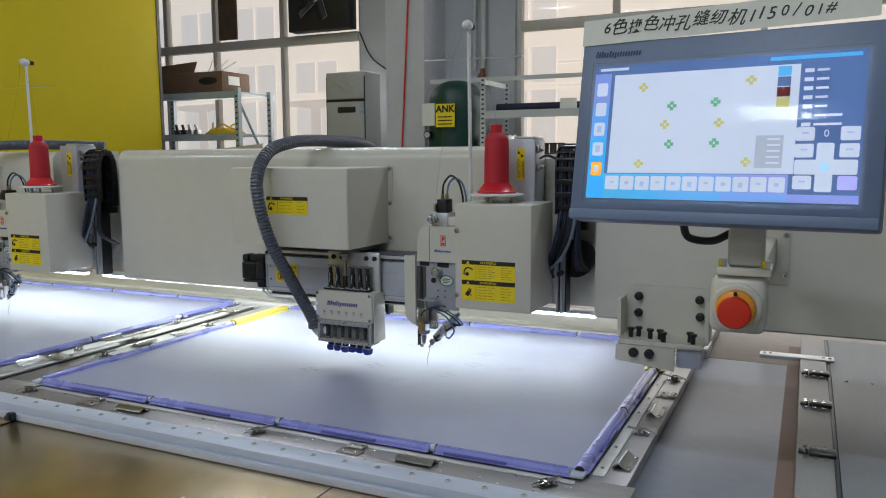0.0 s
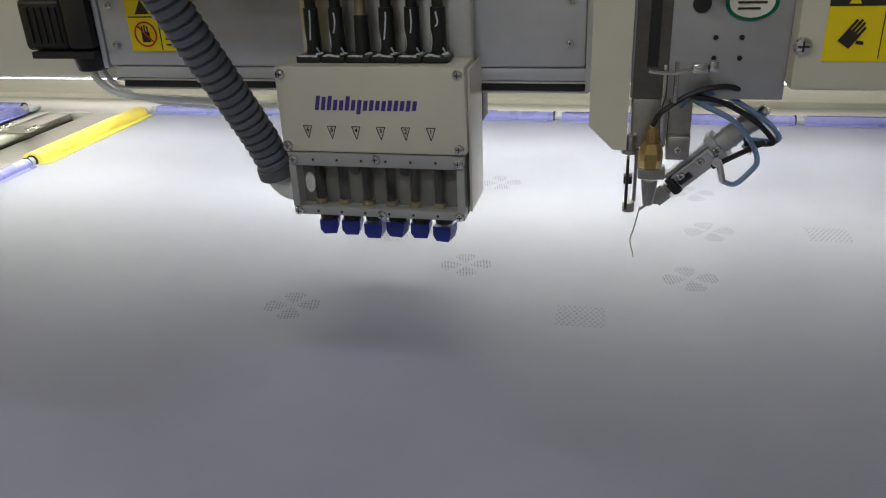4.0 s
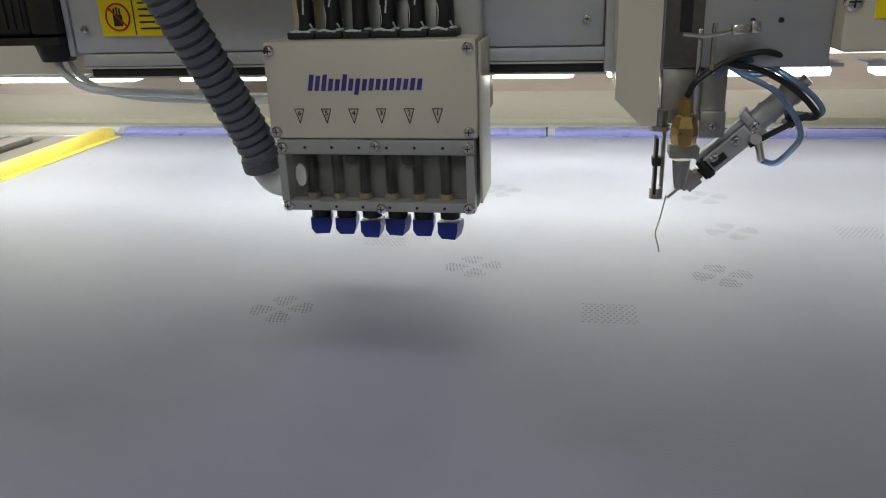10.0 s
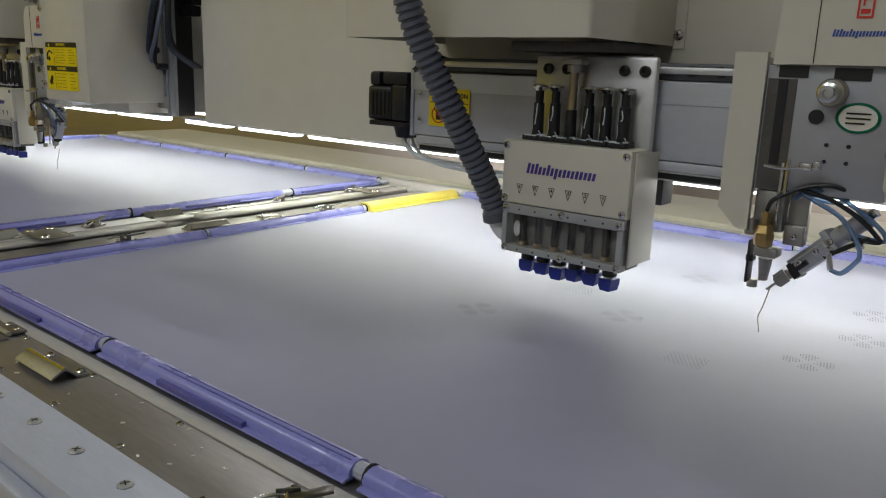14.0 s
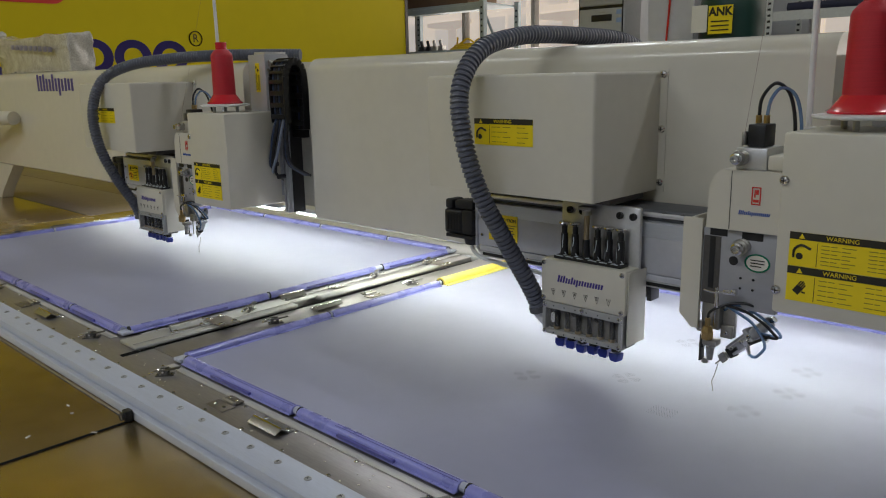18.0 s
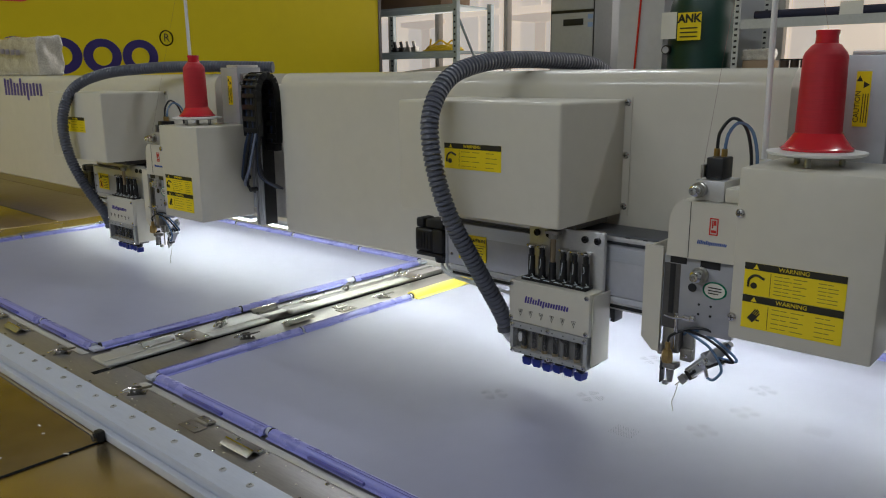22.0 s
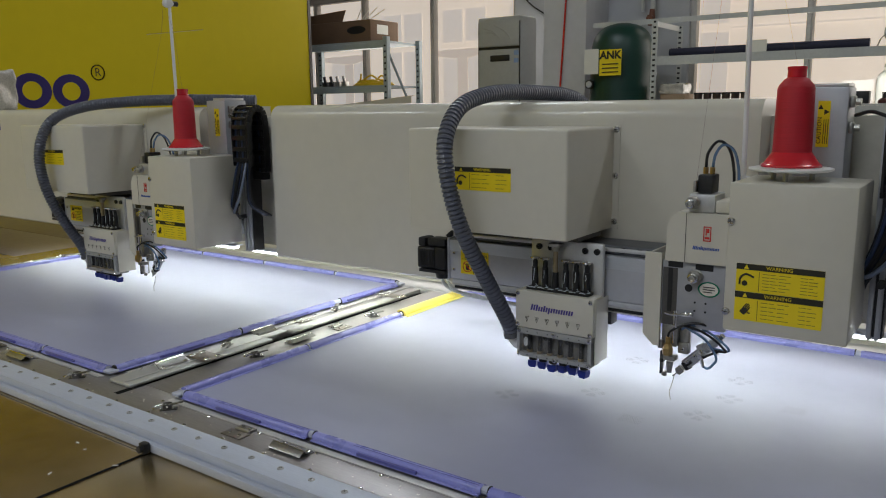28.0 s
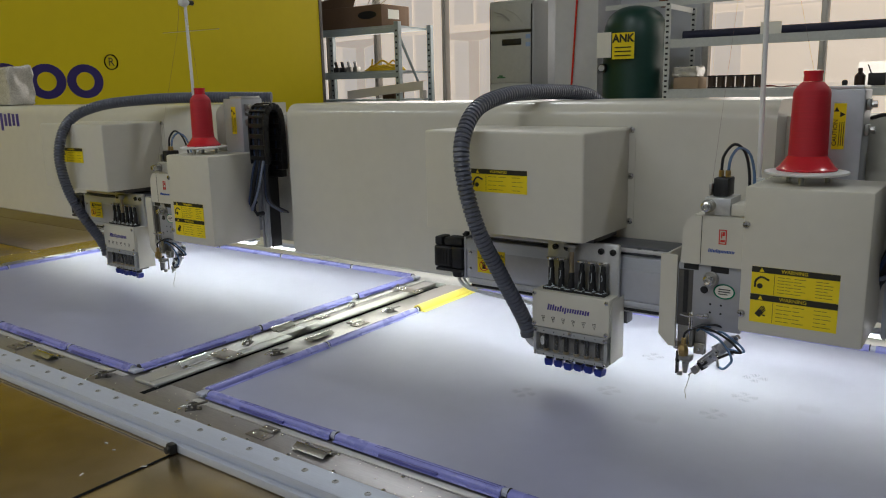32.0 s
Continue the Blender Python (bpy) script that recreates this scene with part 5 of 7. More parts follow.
def warning(parent, x0, x1, z0, z1, y, word, lines, tall=False):
    """Yellow label with a black head bar, a pictogram and bars for its small print."""
    lab = part("warning_label", Shape().box(x0, x1, y, y + 0.0006, z0, z1), YELLOW_LABEL, parent, "yellow and black warning label", smooth=False)
    h = (z1 - z0) * 0.21
    w = x1 - x0
    part("label_head", Shape().box(x0, x1, y - 0.0004, y - 0.0001, z1 - h, z1), LABEL_INK, lab, smooth=False)
    writing("label_word", word, h * 0.85, YELLOW_LABEL, lab, facing(x0 + w * 0.5, y - 0.0006, z1 - h * 0.5))
    part("triangle", Shape().prism([(x0 + w * 0.09, z1 - h * 0.85), (x0 + w * 0.15, z1 - h * 0.85), (x0 + w * 0.12, z1 - h * 0.15)], "y", y - 0.0008, y - 0.0005), YELLOW_LABEL, lab, smooth=False)
    cx, cz = x0 + w * 0.13, z0 + (z1 - h - z0) * 0.5
    s = (z1 - h - z0) * 0.3
    if tall:
        palm = Shape().box(-s * 0.42, s * 0.42, -s * 0.6, s * 0.35, -0.0002, 0.0002, m=facing(cx - s * 0.1, y - 0.0004, cz - s * 0.15) @ pose(0, 0, 0, 0, 0, -35))
        for i in range(4):
            palm.box(s * (-0.42 + 0.225 * i), s * (-0.27 + 0.225 * i), s * 0.35, s * (1.0, 1.15, 1.1, 0.9)[i], -0.0002, 0.0002, m=facing(cx - s * 0.1, y - 0.0004, cz - s * 0.15) @ pose(0, 0, 0, 0, 0, -35))
        palm.box(s * 0.42, s * 0.85, -s * 0.35, -s * 0.15, -0.0002, 0.0002, m=facing(cx - s * 0.1, y - 0.0004, cz - s * 0.15) @ pose(0, 0, 0, 0, 0, -10))
        part("pictogram", palm, LABEL_INK, lab, smooth=False)
    else:
        part("pictogram", Shape().tube([(cx - s, y - 0.0003, cz - s * 0.6), (cx - s * 0.9, y - 0.0003, cz + s * 0.4), (cx - s * 0.1, y - 0.0003, cz + s), (cx + s, y - 0.0003, cz + s * 0.6)], s * 0.16, 5, 4).cyl((cx - s * 0.3, y - 0.0005, cz - s * 0.4), (cx - s * 0.3, y - 0.0001, cz - s * 0.4), s * 0.42, seg=10), LABEL_INK, lab)
    part("divider", Shape().box(x0 + w * 0.27, x0 + w * 0.275, y - 0.0003, y - 0.0001, z0 + 0.002, z1 - h - 0.002), LABEL_INK, lab, smooth=False)
    for k in range(lines):
        z = z0 + (z1 - h - z0) * (0.86 - 0.7 * k / max(lines - 1, 1))
        t = (z1 - z0) * 0.011
        for n, (a, b) in enumerate(((0.31, 0.39), (0.40, 0.49 if k % 2 else 0.46), (0.50, 0.58 if k % 2 else 0.63), (0.74, 0.82), (0.83, 0.93 if k % 3 else 0.88))):
            part("text_bar", Shape().box(x0 + w * a, x0 + w * b, y - 0.0003, y - 0.0001, z - t, z + t), TEXT_INK, lab, smooth=False)
    return lab


warning(cov, -0.226, -0.107, 1.266, 1.308, -0.1908, "WARNING", 4)
# Added dark block in place of the thin shadow below the cover.
part("shade_block", Shape().box(-0.13, -0.004, -0.13, -0.03, 1.1765, 1.1875, 0.002), SMOKE, cov, "dark block in place of the shade under the cover")
repeat.append(cov)

# cross slide with its motor
sl = thing("cross_slide", (-0.1, -0.05, 1.05), "grey aluminium cross slide with a black motor", "linear slide", "cross slides")
part("housing", Shape().box(-0.312, 0.123, -0.086, -0.03, 1.068, 1.150, 0.003), ALU_GREY, sl)
# Dark colour here carries the shadow between cover and slide.
part("top_channel", Shape().box(-0.306, 0.126, -0.075, -0.002, 1.1505, 1.168, 0.002), CUFF_AND_SHADE, sl, "top channel darkened for the shade under the cover")
part("top_lip", Shape().box(-0.306, 0.126, -0.082, -0.0755, 1.157, 1.164, 0.001), ALU_LIGHT, sl)
part("bottom_lip", Shape().box(-0.306, 0.126, -0.0865, -0.005, 1.0575, 1.0675, 0.001), ALU_GREY, sl)
part("edge_line", Shape().box(-0.306, 0.126, -0.0885, -0.03, 1.0558, 1.0572).box(-0.306, 0.126, -0.0885, -0.03, 1.0478, 1.0492), ALU_LIGHT, sl, "bright lower edge", smooth=False)
# Black strip drawn for the dark groove between the edge lines.
part("bottom_groove", Shape().box(-0.300, 0.123, -0.086, -0.02, 1.0494, 1.0556), BLACK_RUBBER, sl, smooth=False)
part("end_plate", Shape().box(-0.318, -0.3125, -0.0865, -0.002, 1.066, 1.152, 0.001), ALU_GREY, sl)
part("end_plate", Shape().box(0.1235, 0.132, -0.094, 0.0, 1.050, 1.170, 0.001), ALU_LIGHT, sl)
part("light_band", Shape().box(-0.311, 0.122, -0.0872, -0.0862, 1.1265, 1.1485), ALU, sl, smooth=False)
for x in (-0.300, 0.110):
    for z in (1.088, 1.122):
        piece("screw", SCREW_SMALL, sl, facing(x, -0.0875, z))
for x in (-0.285, 0.06, 0.09):
    piece("bolt", SOCKET, sl, facing(x, -0.0756, 1.160))
mot = part("motor", Shape().box(-0.345, -0.3185, -0.095, -0.03, 1.084, 1.131, 0.004).box(-0.392, -0.3455, -0.093, -0.033, 1.083, 1.129, 0.005, 3), BLACK, sl, "black servo motor")
for fin in range(5):
    part("cooling_fin", Shape().box(-0.383 + 0.0075 * fin, -0.380 + 0.0075 * fin, -0.0945, -0.0931, 1.090, 1.122), BLACK, mot, smooth=False)
part("flange", Shape().box(-0.384, -0.3186, -0.096, -0.0300, 1.0765, 1.0825), BLACK, mot, smooth=False)
part("plug", Shape().box(-0.391, -0.372, -0.090, -0.055, 1.1292, 1.148, 0.004), BLACK_RUBBER, mot)
part("plug", Shape().box(-0.366, -0.320, -0.091, -0.055, 1.1312, 1.148, 0.004), BLACK_RUBBER, mot)
part("plug_cable", Shape().tube([(-0.335, -0.06, 1.148), (-0.322, -0.05, 1.162), (-0.312, -0.035, 1.166), (-0.30, -0.02, 1.160)], 0.006, 8, 5), BLACK_RUBBER, mot)
part("gland", Shape().cyl((-0.348, -0.06, 1.060), (-0.348, -0.06, 1.0763), 0.014, 0.018), BLACK, mot)
cau = part("caution_label", Shape().box(-0.283, -0.217, -0.0882, -0.0876, 1.082, 1.130), YELLOW_LABEL, sl, "yellow caution label with a hand sign", smooth=False)
part("label_frame", Shape().box(-0.2815, -0.2185, -0.0885, -0.0883, 1.1115, 1.1125).box(-0.253, -0.252, -0.0885, -0.0883, 1.083, 1.1112), LABEL_INK, cau, smooth=False)
writing("label_word", "CAUTION", 0.009, LABEL_INK, cau, facing(-0.240, -0.0885, 1.121))
part("triangle", Shape().prism([(-0.274, 1.1145), (-0.260, 1.1145), (-0.267, 1.127)], "y", -0.0886, -0.0883), LABEL_INK, cau, smooth=False)
hs = Shape()
for i in range(20):
    a, b = radians(18 * i), radians(18 * (i + 1))
    hs.cyl((-0.267 + 0.0105 * math.cos(a), -0.0884, 1.097 + 0.0105 * math.sin(a)), (-0.267 + 0.0105 * math.cos(b), -0.0884, 1.097 + 0.0105 * math.sin(b)), 0.0008, seg=5)
hs.cyl((-0.2745, -0.0884, 1.1045), (-0.2595, -0.0884, 1.0895), 0.0008, seg=5)
part("stop_ring", hs, RED_INK, cau)
part("palm", Shape().box(-0.271, -0.263, -0.0885, -0.0883, 1.090, 1.099).box(-0.2705, -0.269, -0.0885, -0.0883, 1.0991, 1.104).box(-0.268, -0.2665, -0.0885, -0.0883, 1.0991, 1.105).box(-0.2655, -0.264, -0.0885, -0.0883, 1.0991, 1.104), LABEL_INK, cau, smooth=False)
for k in range(5):
    part("text_bar", Shape().box(-0.248, -0.224 - 0.003 * (k % 2), -0.0885, -0.0883, 1.087 + 0.005 * k, 1.0885 + 0.005 * k), LABEL_INK, cau, smooth=False)
part("air_line", Shape().tube([(-0.350, -0.06, 1.066), (-0.342, -0.066, 1.050), (-0.318, -0.062, 1.035), (-0.25, -0.06, 1.031), (-0.16, -0.065, 1.027), (-0.10, -0.07, 1.030)], 0.0037, 8, 8), CABLE_WHITE, sl, "milky cable under the slide")
part("air_line", Shape().tube([(-0.346, -0.055, 1.066), (-0.332, -0.055, 1.044), (-0.295, -0.05, 1.027), (-0.2, -0.05, 1.022), (-0.1, -0.055, 1.025)], 0.0026, 8, 8), CABLE_WHITE, sl, "milky cable under the slide")
part("stop_bracket", Shape().box(0.026, 0.034, -0.062, -0.035, 1.016, 1.0475, 0.001).box(0.012, 0.0255, -0.058, -0.040, 1.028, 1.040, 0.001).cyl((0.013, -0.066, 1.034), (0.013, -0.05, 1.034), 0.0045, seg=8).cyl((0.022, -0.066, 1.024), (0.022, -0.05, 1.024), 0.004, seg=8), BLACK, sl)
repeat.append(sl)

# punching head
ph = thing("punching_unit", (-0.043, -0.12, 0.955), "cream six-station punch head with blue nozzles", "punch head", "punch heads")
part("back_plate", Shape().box(-0.112, 0.034, -0.104, -0.0945, 0.985, 1.176, 0.004), ALU_LIGHT, ph, "milled aluminium back plate")
for x in (-0.094, -0.070, -0.001, 0.022):
    piece("bolt", SOCKET, ph, facing(x, -0.104, 1.161))
part("punch_rod", Shape().cyl((-0.0535, -0.118, 1.1185), (-0.0535, -0.118, 1.1575), 0.0046), FERRULE, ph, "bronze punch rod")
part("plunger", Shape().cyl((-0.0535, -0.118, 1.0885), (-0.0535, -0.118, 1.118), 0.0064, 0.0056, seg=14), BLACK, ph)
part("collar", Shape().cyl((-0.0535, -0.118, 1.158), (-0.0535, -0.118, 1.1655), 0.0078).box(-0.0655, -0.0415, -0.126, -0.110, 1.1660, 1.1720, 0.001), STEEL_DARK, ph)
part("box", Shape().box(-0.122, 0.035, -0.145, -0.1045, 1.012, 1.083, 0.0025), CREAM, ph, "cream painted box")
part("lower_body", Shape().box(-0.113, 0.033, -0.132, -0.1045, 0.957, 1.0115, 0.001), CAVITY, ph)
part("right_cheek", Shape().box(0.0353, 0.0375, -0.138, -0.085, 0.962, 1.080, 0.0008), CREAM, ph)
sh = Shape().box(-0.1175, 0.0325, -0.1465, -0.1325, 1.0005, 1.0115, 0.001).box(-0.1175, 0.0325, -0.1465, -0.1325, 0.9565, 0.964, 0.001)
sh.box(-0.1175, -0.1115, -0.1465, -0.1325, 0.9642, 1.0003).box(0.0265, 0.0325, -0.1465, -0.1325, 0.9642, 1.0003)
part("window_rim", sh, RIM, ph, "grey acrylic window rim")
pane = part("window_pane", Shape().box(-0.1113, 0.0263, -0.1450, -0.1435, 0.9642, 1.0003), ACRYLIC, ph, smooth=False)
pane.visible_shadow = False
part("inner_port", Shape().rev((-0.1052, -0.1325, 0.9815), (0, -1, 0), [(0.0048, 0), (0.0048, 0.002)], 18), WHITE, ph).data.transform(Matrix.Translation(Vector((-0.1052, 0, 0.9815)) - ph.location) @ Matrix.Diagonal((0.9, 1, 1.9, 1)) @ Matrix.Translation(ph.location - Vector((-0.1052, 0, 0.9815))))
for x in (-0.0640, -0.0200):
    part("dark_port", Shape().cyl((x, -0.1335, 0.9945), (x, -0.1322, 0.9945), 0.0052, seg=14), BLACK, ph)
for k in range(6):
    x = -0.0955 + 0.0210 * k
    st = part("rod", Shape().cyl((x, -0.136, 0.969), (x, -0.136, 1.000), 0.0042, seg=10), BLACK, ph)
    part("ferrule", Shape().cyl((x, -0.136, 0.9645), (x, -0.136, 0.9688), 0.0056, seg=12), FERRULE, st)
    for z in (1.006, 0.960):
        part("vent", Shape().cyl((x, -0.1468, z), (x, -0.1462, z), 0.0012, seg=8), BLACK, ph)
    if k != 2:
        pl = part("plunger", Shape().cyl((x, -0.118, 1.0885), (x, -0.118, 1.124), 0.0066, 0.0058, seg=14).cyl((x, -0.118, 1.124), (x, -0.118, 1.139), 0.0046, seg=12), BLACK, ph)
        part("plunger_head", Shape().rev((x, -0.118, 1.137), (0, 0, 1), [(0.0052, 0), (0.0098, 0.004), (0.0092, 0.0062), (0.003, 0.0074)], 14), CHROME, pl, "bright mushroom head")
        part("grease", Shape().tube([(x + 0.0015 - 0.001 * (k % 3), -0.1240, 1.123 - 0.002 * (k % 2)), (x + 0.001, -0.1242, 1.113), (x - 0.0008 * (k % 2), -0.1244, 1.100 + 0.005 * (k % 3))], 0.0007, 6, 4).tube([(x - 0.0052, -0.1212, 1.1055), (x - 0.0042, -0.1224, 1.0965 + 0.002 * (k % 3)), (x - 0.0050, -0.1216, 1.0905)], 0.0006, 5, 3).tube([(x + 0.0040, -0.1228, 1.0935), (x + 0.0052, -0.1214, 1.0900)], 0.0009, 5, 3), GREASE, pl)
    part("socket", Shape().box(x - 0.0102, x + 0.0102, -0.134, -0.110, 1.0832, 1.0884, 0.001), BLACK, ph)
    part("grease", Shape().tube([(x - 0.008, -0.1325, 1.0882), (x - 0.003, -0.1335, 1.0888 + 0.0008 * (k % 2)), (x + 0.002, -0.1328, 1.0882), (x + 0.008 - 0.002 * (k % 3), -0.1335, 1.0886)], 0.0010, 6, 4).tube([(x + 0.005, -0.127, 1.0885), (x + 0.008, -0.122, 1.0887)], 0.0014, 6, 3), GREASE, ph)
    tilt = (12, 6, 0, -7, 4, -10)[k]
    collar = part("nozzle", Shape().cyl((x, -0.122, 0.9455), (x, -0.122, 0.9564), 0.0080, seg=12), BLACK, ph)
    m = Matrix.Translation((x, -0.122, 0.9385 - 0.0022 * (k % 3 == 2))) @ pose(0, 0, 0, 0, 0, tilt)
    part("nozzle_cap", Shape().prism([(-0.0082, -0.0022), (-0.0052, -0.0066), (0.0060, -0.0066), (0.0082, 0.001), (0.0082, 0.0068), (-0.0082, 0.0068)], "y", -0.0078, 0.0078), BLUE_CAP, collar, "dark blue nozzle cap").data.transform(Matrix.Translation(-ph.location) @ m @ Matrix.Translation(ph.location))
    # numbered triangle printed above each station
    tx = -0.0975 + 0.0208 * k
    tri = [(tx - 0.0036, 1.0345), (tx + 0.0036, 1.0345), (tx, 1.0240)]
    ts = Shape()
    for (ax, az), (bx, bz) in zip(tri, tri[1:] + tri[:1]):
        ts.cyl((ax, -0.1453, az), (bx, -0.1453, bz), 0.0003, seg=5)
    part("triangle_mark", ts, LABEL_INK, ph)
    writing("station_number", str(6 - k), 0.0052, LABEL_INK, ph, facing(tx, -0.1455, 1.0314))
for x, z in ((-0.1165, 1.0765), (0.029, 1.0765), (-0.1165, 1.0175), (0.029, 1.0175)):
    piece("screw", SCREW_MID, ph, facing(x, -0.145, z))
for x, z in ((-0.113, 1.006), (0.028, 1.006), (-0.113, 0.960), (0.028, 0.960), (-0.041, 1.0075), (-0.039, 0.959)):
    piece("screw", SCREW_MID, ph, facing(x, -0.1465, z))
# printed marks: a row of slanted strokes, the size and colour of the print
MARK = [(0.0, 1.35), (0.0, 1.25), (0.0, 1.35), (0.0, 1.0), (0.0, 0.95), (0.0, 1.35), (0.0, 1.0), (-0.35, 1.0), (0.0, 0.95), (0.0, 1.0), (0.05, 0.95), (0.0, 0.95), (0.0, 1.0), (0.0, 1.0), (0.05, 0.95), (0.0, 1.0), (0.05, 0.95)]


def logo(parent, m, s, mat, count=17, step=0.43, lean=0.2):
    """s: height of the low strokes. Local x along the line, y up, z out of the face."""
    for k, (z0, z1) in enumerate(MARK[:count]):
        a, b, lo, hi = s * step * k, s * step * (k + 0.64), s * z0, s * z1
        sh = Shape().prism([(a + lean * lo, lo), (b + lean * lo, lo), (b + lean * hi, hi), (a + lean * hi, hi)], "z", 0.0, 0.0004)
        bmesh.ops.transform(sh.bm, matrix=m, verts=sh.bm.verts)
        part("print_stroke", sh, mat, parent, smooth=False)


logo(beam, facing(-2.675, -0.0002, 1.353), 0.047, PURPLE_INK, 12, 0.64, 0.0)
logo(ph, facing(-0.0895, -0.1451, 1.0478), 0.0086, PURPLE_INK, 17, 0.59)
part("elbow", Shape().tube([(-0.1225, -0.125, 0.972), (-0.130, -0.126, 0.974), (-0.136, -0.130, 0.984), (-0.137, -0.132, 0.995)], 0.0105, 12, 6), WHITE, ph, "milky elbow pipe")
ph.location.z -= 0.0025
repeat.append(ph)

# corrugated suction hose, from the head up over the beam
HOSE2 = [(-0.137 - PITCH, -0.133, 0.990), (-0.143 - PITCH, -0.145, 1.03), (-0.158 - PITCH, -0.185, 1.11), (-0.172 - PITCH, -0.215, 1.20), (-0.180 - PITCH, -0.22, 1.30), (-0.162 - PITCH, -0.19, 1.385), (-0.10 - PITCH, -0.13, 1.426), (0.02 - PITCH, -0.06, 1.441), (0.16 - PITCH, 0.0, 1.445), (0.29 - PITCH, 0.07, 1.443), (0.36 - PITCH, 0.12, 1.441)]


def ribs(k, u):
    return (0.0156, 0.0152, 0.0149, 0.0146, 0.0128, 0.0128)[k % 6]


def even(points, step):
    """Points at equal steps along the smooth curve."""
    line, out, left = spline(points, 40), [], 0.0
    for a, b in zip(line, line[1:]):
        long = (b - a).length
        while left < long:
            out.append(a.lerp(b, left / long))
            left += step
        left -= long
    return out


RIB = 0.0082 / 6  # six rings to a rib


hose = thing("suction_hose", (-0.2, -0.2, 1.0), "grey corrugated suction hose looping over the beam", "hose", "suction hoses")
part("hose", Shape().tube(even([(-0.137, -0.133, 0.996), (-0.145, -0.147, 1.03), (-0.164, -0.188, 1.11), (-0.187, -0.228, 1.20), (-0.206, -0.243, 1.29), (-0.217, -0.232, 1.362), (-0.220, -0.180, 1.416), (-0.216, -0.09, 1.439), (-0.209, 0.0, 1.444), (-0.200, 0.09, 1.443), (-0.190, 0.17, 1.440), (-0.181, 0.235, 1.426), (-0.176, 0.285, 1.39), (-0.174, 0.30, 1.33)], RIB), 0.016, 16, 1, ribs), HOSE, hose)
part("cuff", Shape().cyl((-0.1368, -0.1325, 0.984), (-0.1376, -0.1345, 0.993), 0.0148, seg=18), CUFF_AND_SHADE, hose, "smooth hose cuff")
hose2 = thing("suction_hose", (-1.65, -0.2, 1.0), "grey corrugated suction hose running along the beam top", "hose", "suction hoses")
part("hose", Shape().tube(even(HOSE2, RIB), 0.016, 14, 1, ribs), HOSE, hose2)
part("cuff", Shape().cyl((-0.1368 - PITCH, -0.1325, 0.984), (-0.1376 - PITCH, -0.1345, 0.993), 0.0148, seg=18), CUFF_AND_SHADE, hose2, "smooth hose cuff")

# sewing head cover
hd = thing("sewing_unit", (0.3, -0.1, 0.96), "cream sewing head with warning labels and a grey face plate", "sewing head", "sewing heads")
part("cover", Shape().box(0.262, 0.437, -0.170, -0.018, 1.070, 1.300, 0.004), CREAM, hd, "cream cover box")
for x, z in ((0.2665, 1.100), (0.267, 1.2405)):
    piece("screw", SCREW, hd, facing(x, -0.170, z))
warning(hd, 0.279, 0.402, 1.135, 1.178, -0.1708, "WARNING", 6)
warning(hd, 0.279, 0.402, 1.090, 1.1345, -0.1708, "WARNING", 5, True)
part("arm", Shape().prism([(0.168, 1.168), (0.2615, 1.168), (0.2615, 1.248), (0.182, 1.248), (0.172, 1.240), (0.166, 1.226), (0.164, 1.168)], "y", -0.160, -0.03), CREAM, hd, "cream needle arm")
part("arm_seam", Shape().box(0.1955, 0.1963, -0.1606, -0.1601, 1.169, 1.247), LABEL_INK, hd, smooth=False)
part("arm_badge", Shape().box(0.2235, 0.2355, -0.1608, -0.1602, 1.2045, 1.2060).box(0.2235, 0.2355, -0.1608, -0.1602, 1.2265, 1.2280).box(0.2235, 0.2250, -0.1608, -0.1602, 1.2061, 1.2264).box(0.2340, 0.2355, -0.1608, -0.1602, 1.2061, 1.2264).box(0.2270, 0.2285, -0.1608, -0.1602, 1.214, 1.2245).box(0.229, 0.2325, -0.1608, -0.1602, 1.218, 1.2245).box(0.226, 0.233, -0.1608, -0.1602, 1.208, 1.2115), RED_INK, hd, "red seal print", smooth=False)
logo(hd, facing(0.2075, -0.1602, 1.1905), 0.0042, BLUE_INK, 17, 0.58)
part("guard_plate", Shape().prism([(0.130, 1.178), (0.158, 1.178), (0.158, 1.022), (0.148, 1.022), (0.130, 1.040)], "y", -0.157, -0.150).box(0.130, 0.134, -0.1495, -0.06, 1.045, 1.175), CREAM, hd, "cream guard plate", smooth=False)
part("face_plate", Shape().box(0.1585, 0.262, -0.1535, -0.145, 1.060, 1.1675, 0.001), FACE_GREY, hd, "grey face plate")
# Darker area on the left of the face plate.
part("dark_face_area", Shape().box(0.1600, 0.1840, -0.1540, -0.1536, 1.0605, 1.1560), SMOKE, hd, "darker left part of the face plate", smooth=False)
part("needle_slot", Shape().box(0.1690, 0.1765, -0.1550, -0.1541, 1.083, 1.1555), BLACK, hd, smooth=False)
part("slot_top", Shape().box(0.168, 0.192, -0.1542, -0.1536, 1.1572, 1.1673).box(0.212, 0.240, -0.1542, -0.1536, 1.156, 1.166), BLACK, hd, smooth=False)
part("needle_bar_rail", Shape().box(0.1805, 0.1832, -0.157, -0.1553, 1.03, 1.085, 0.0006), CHROME, hd)


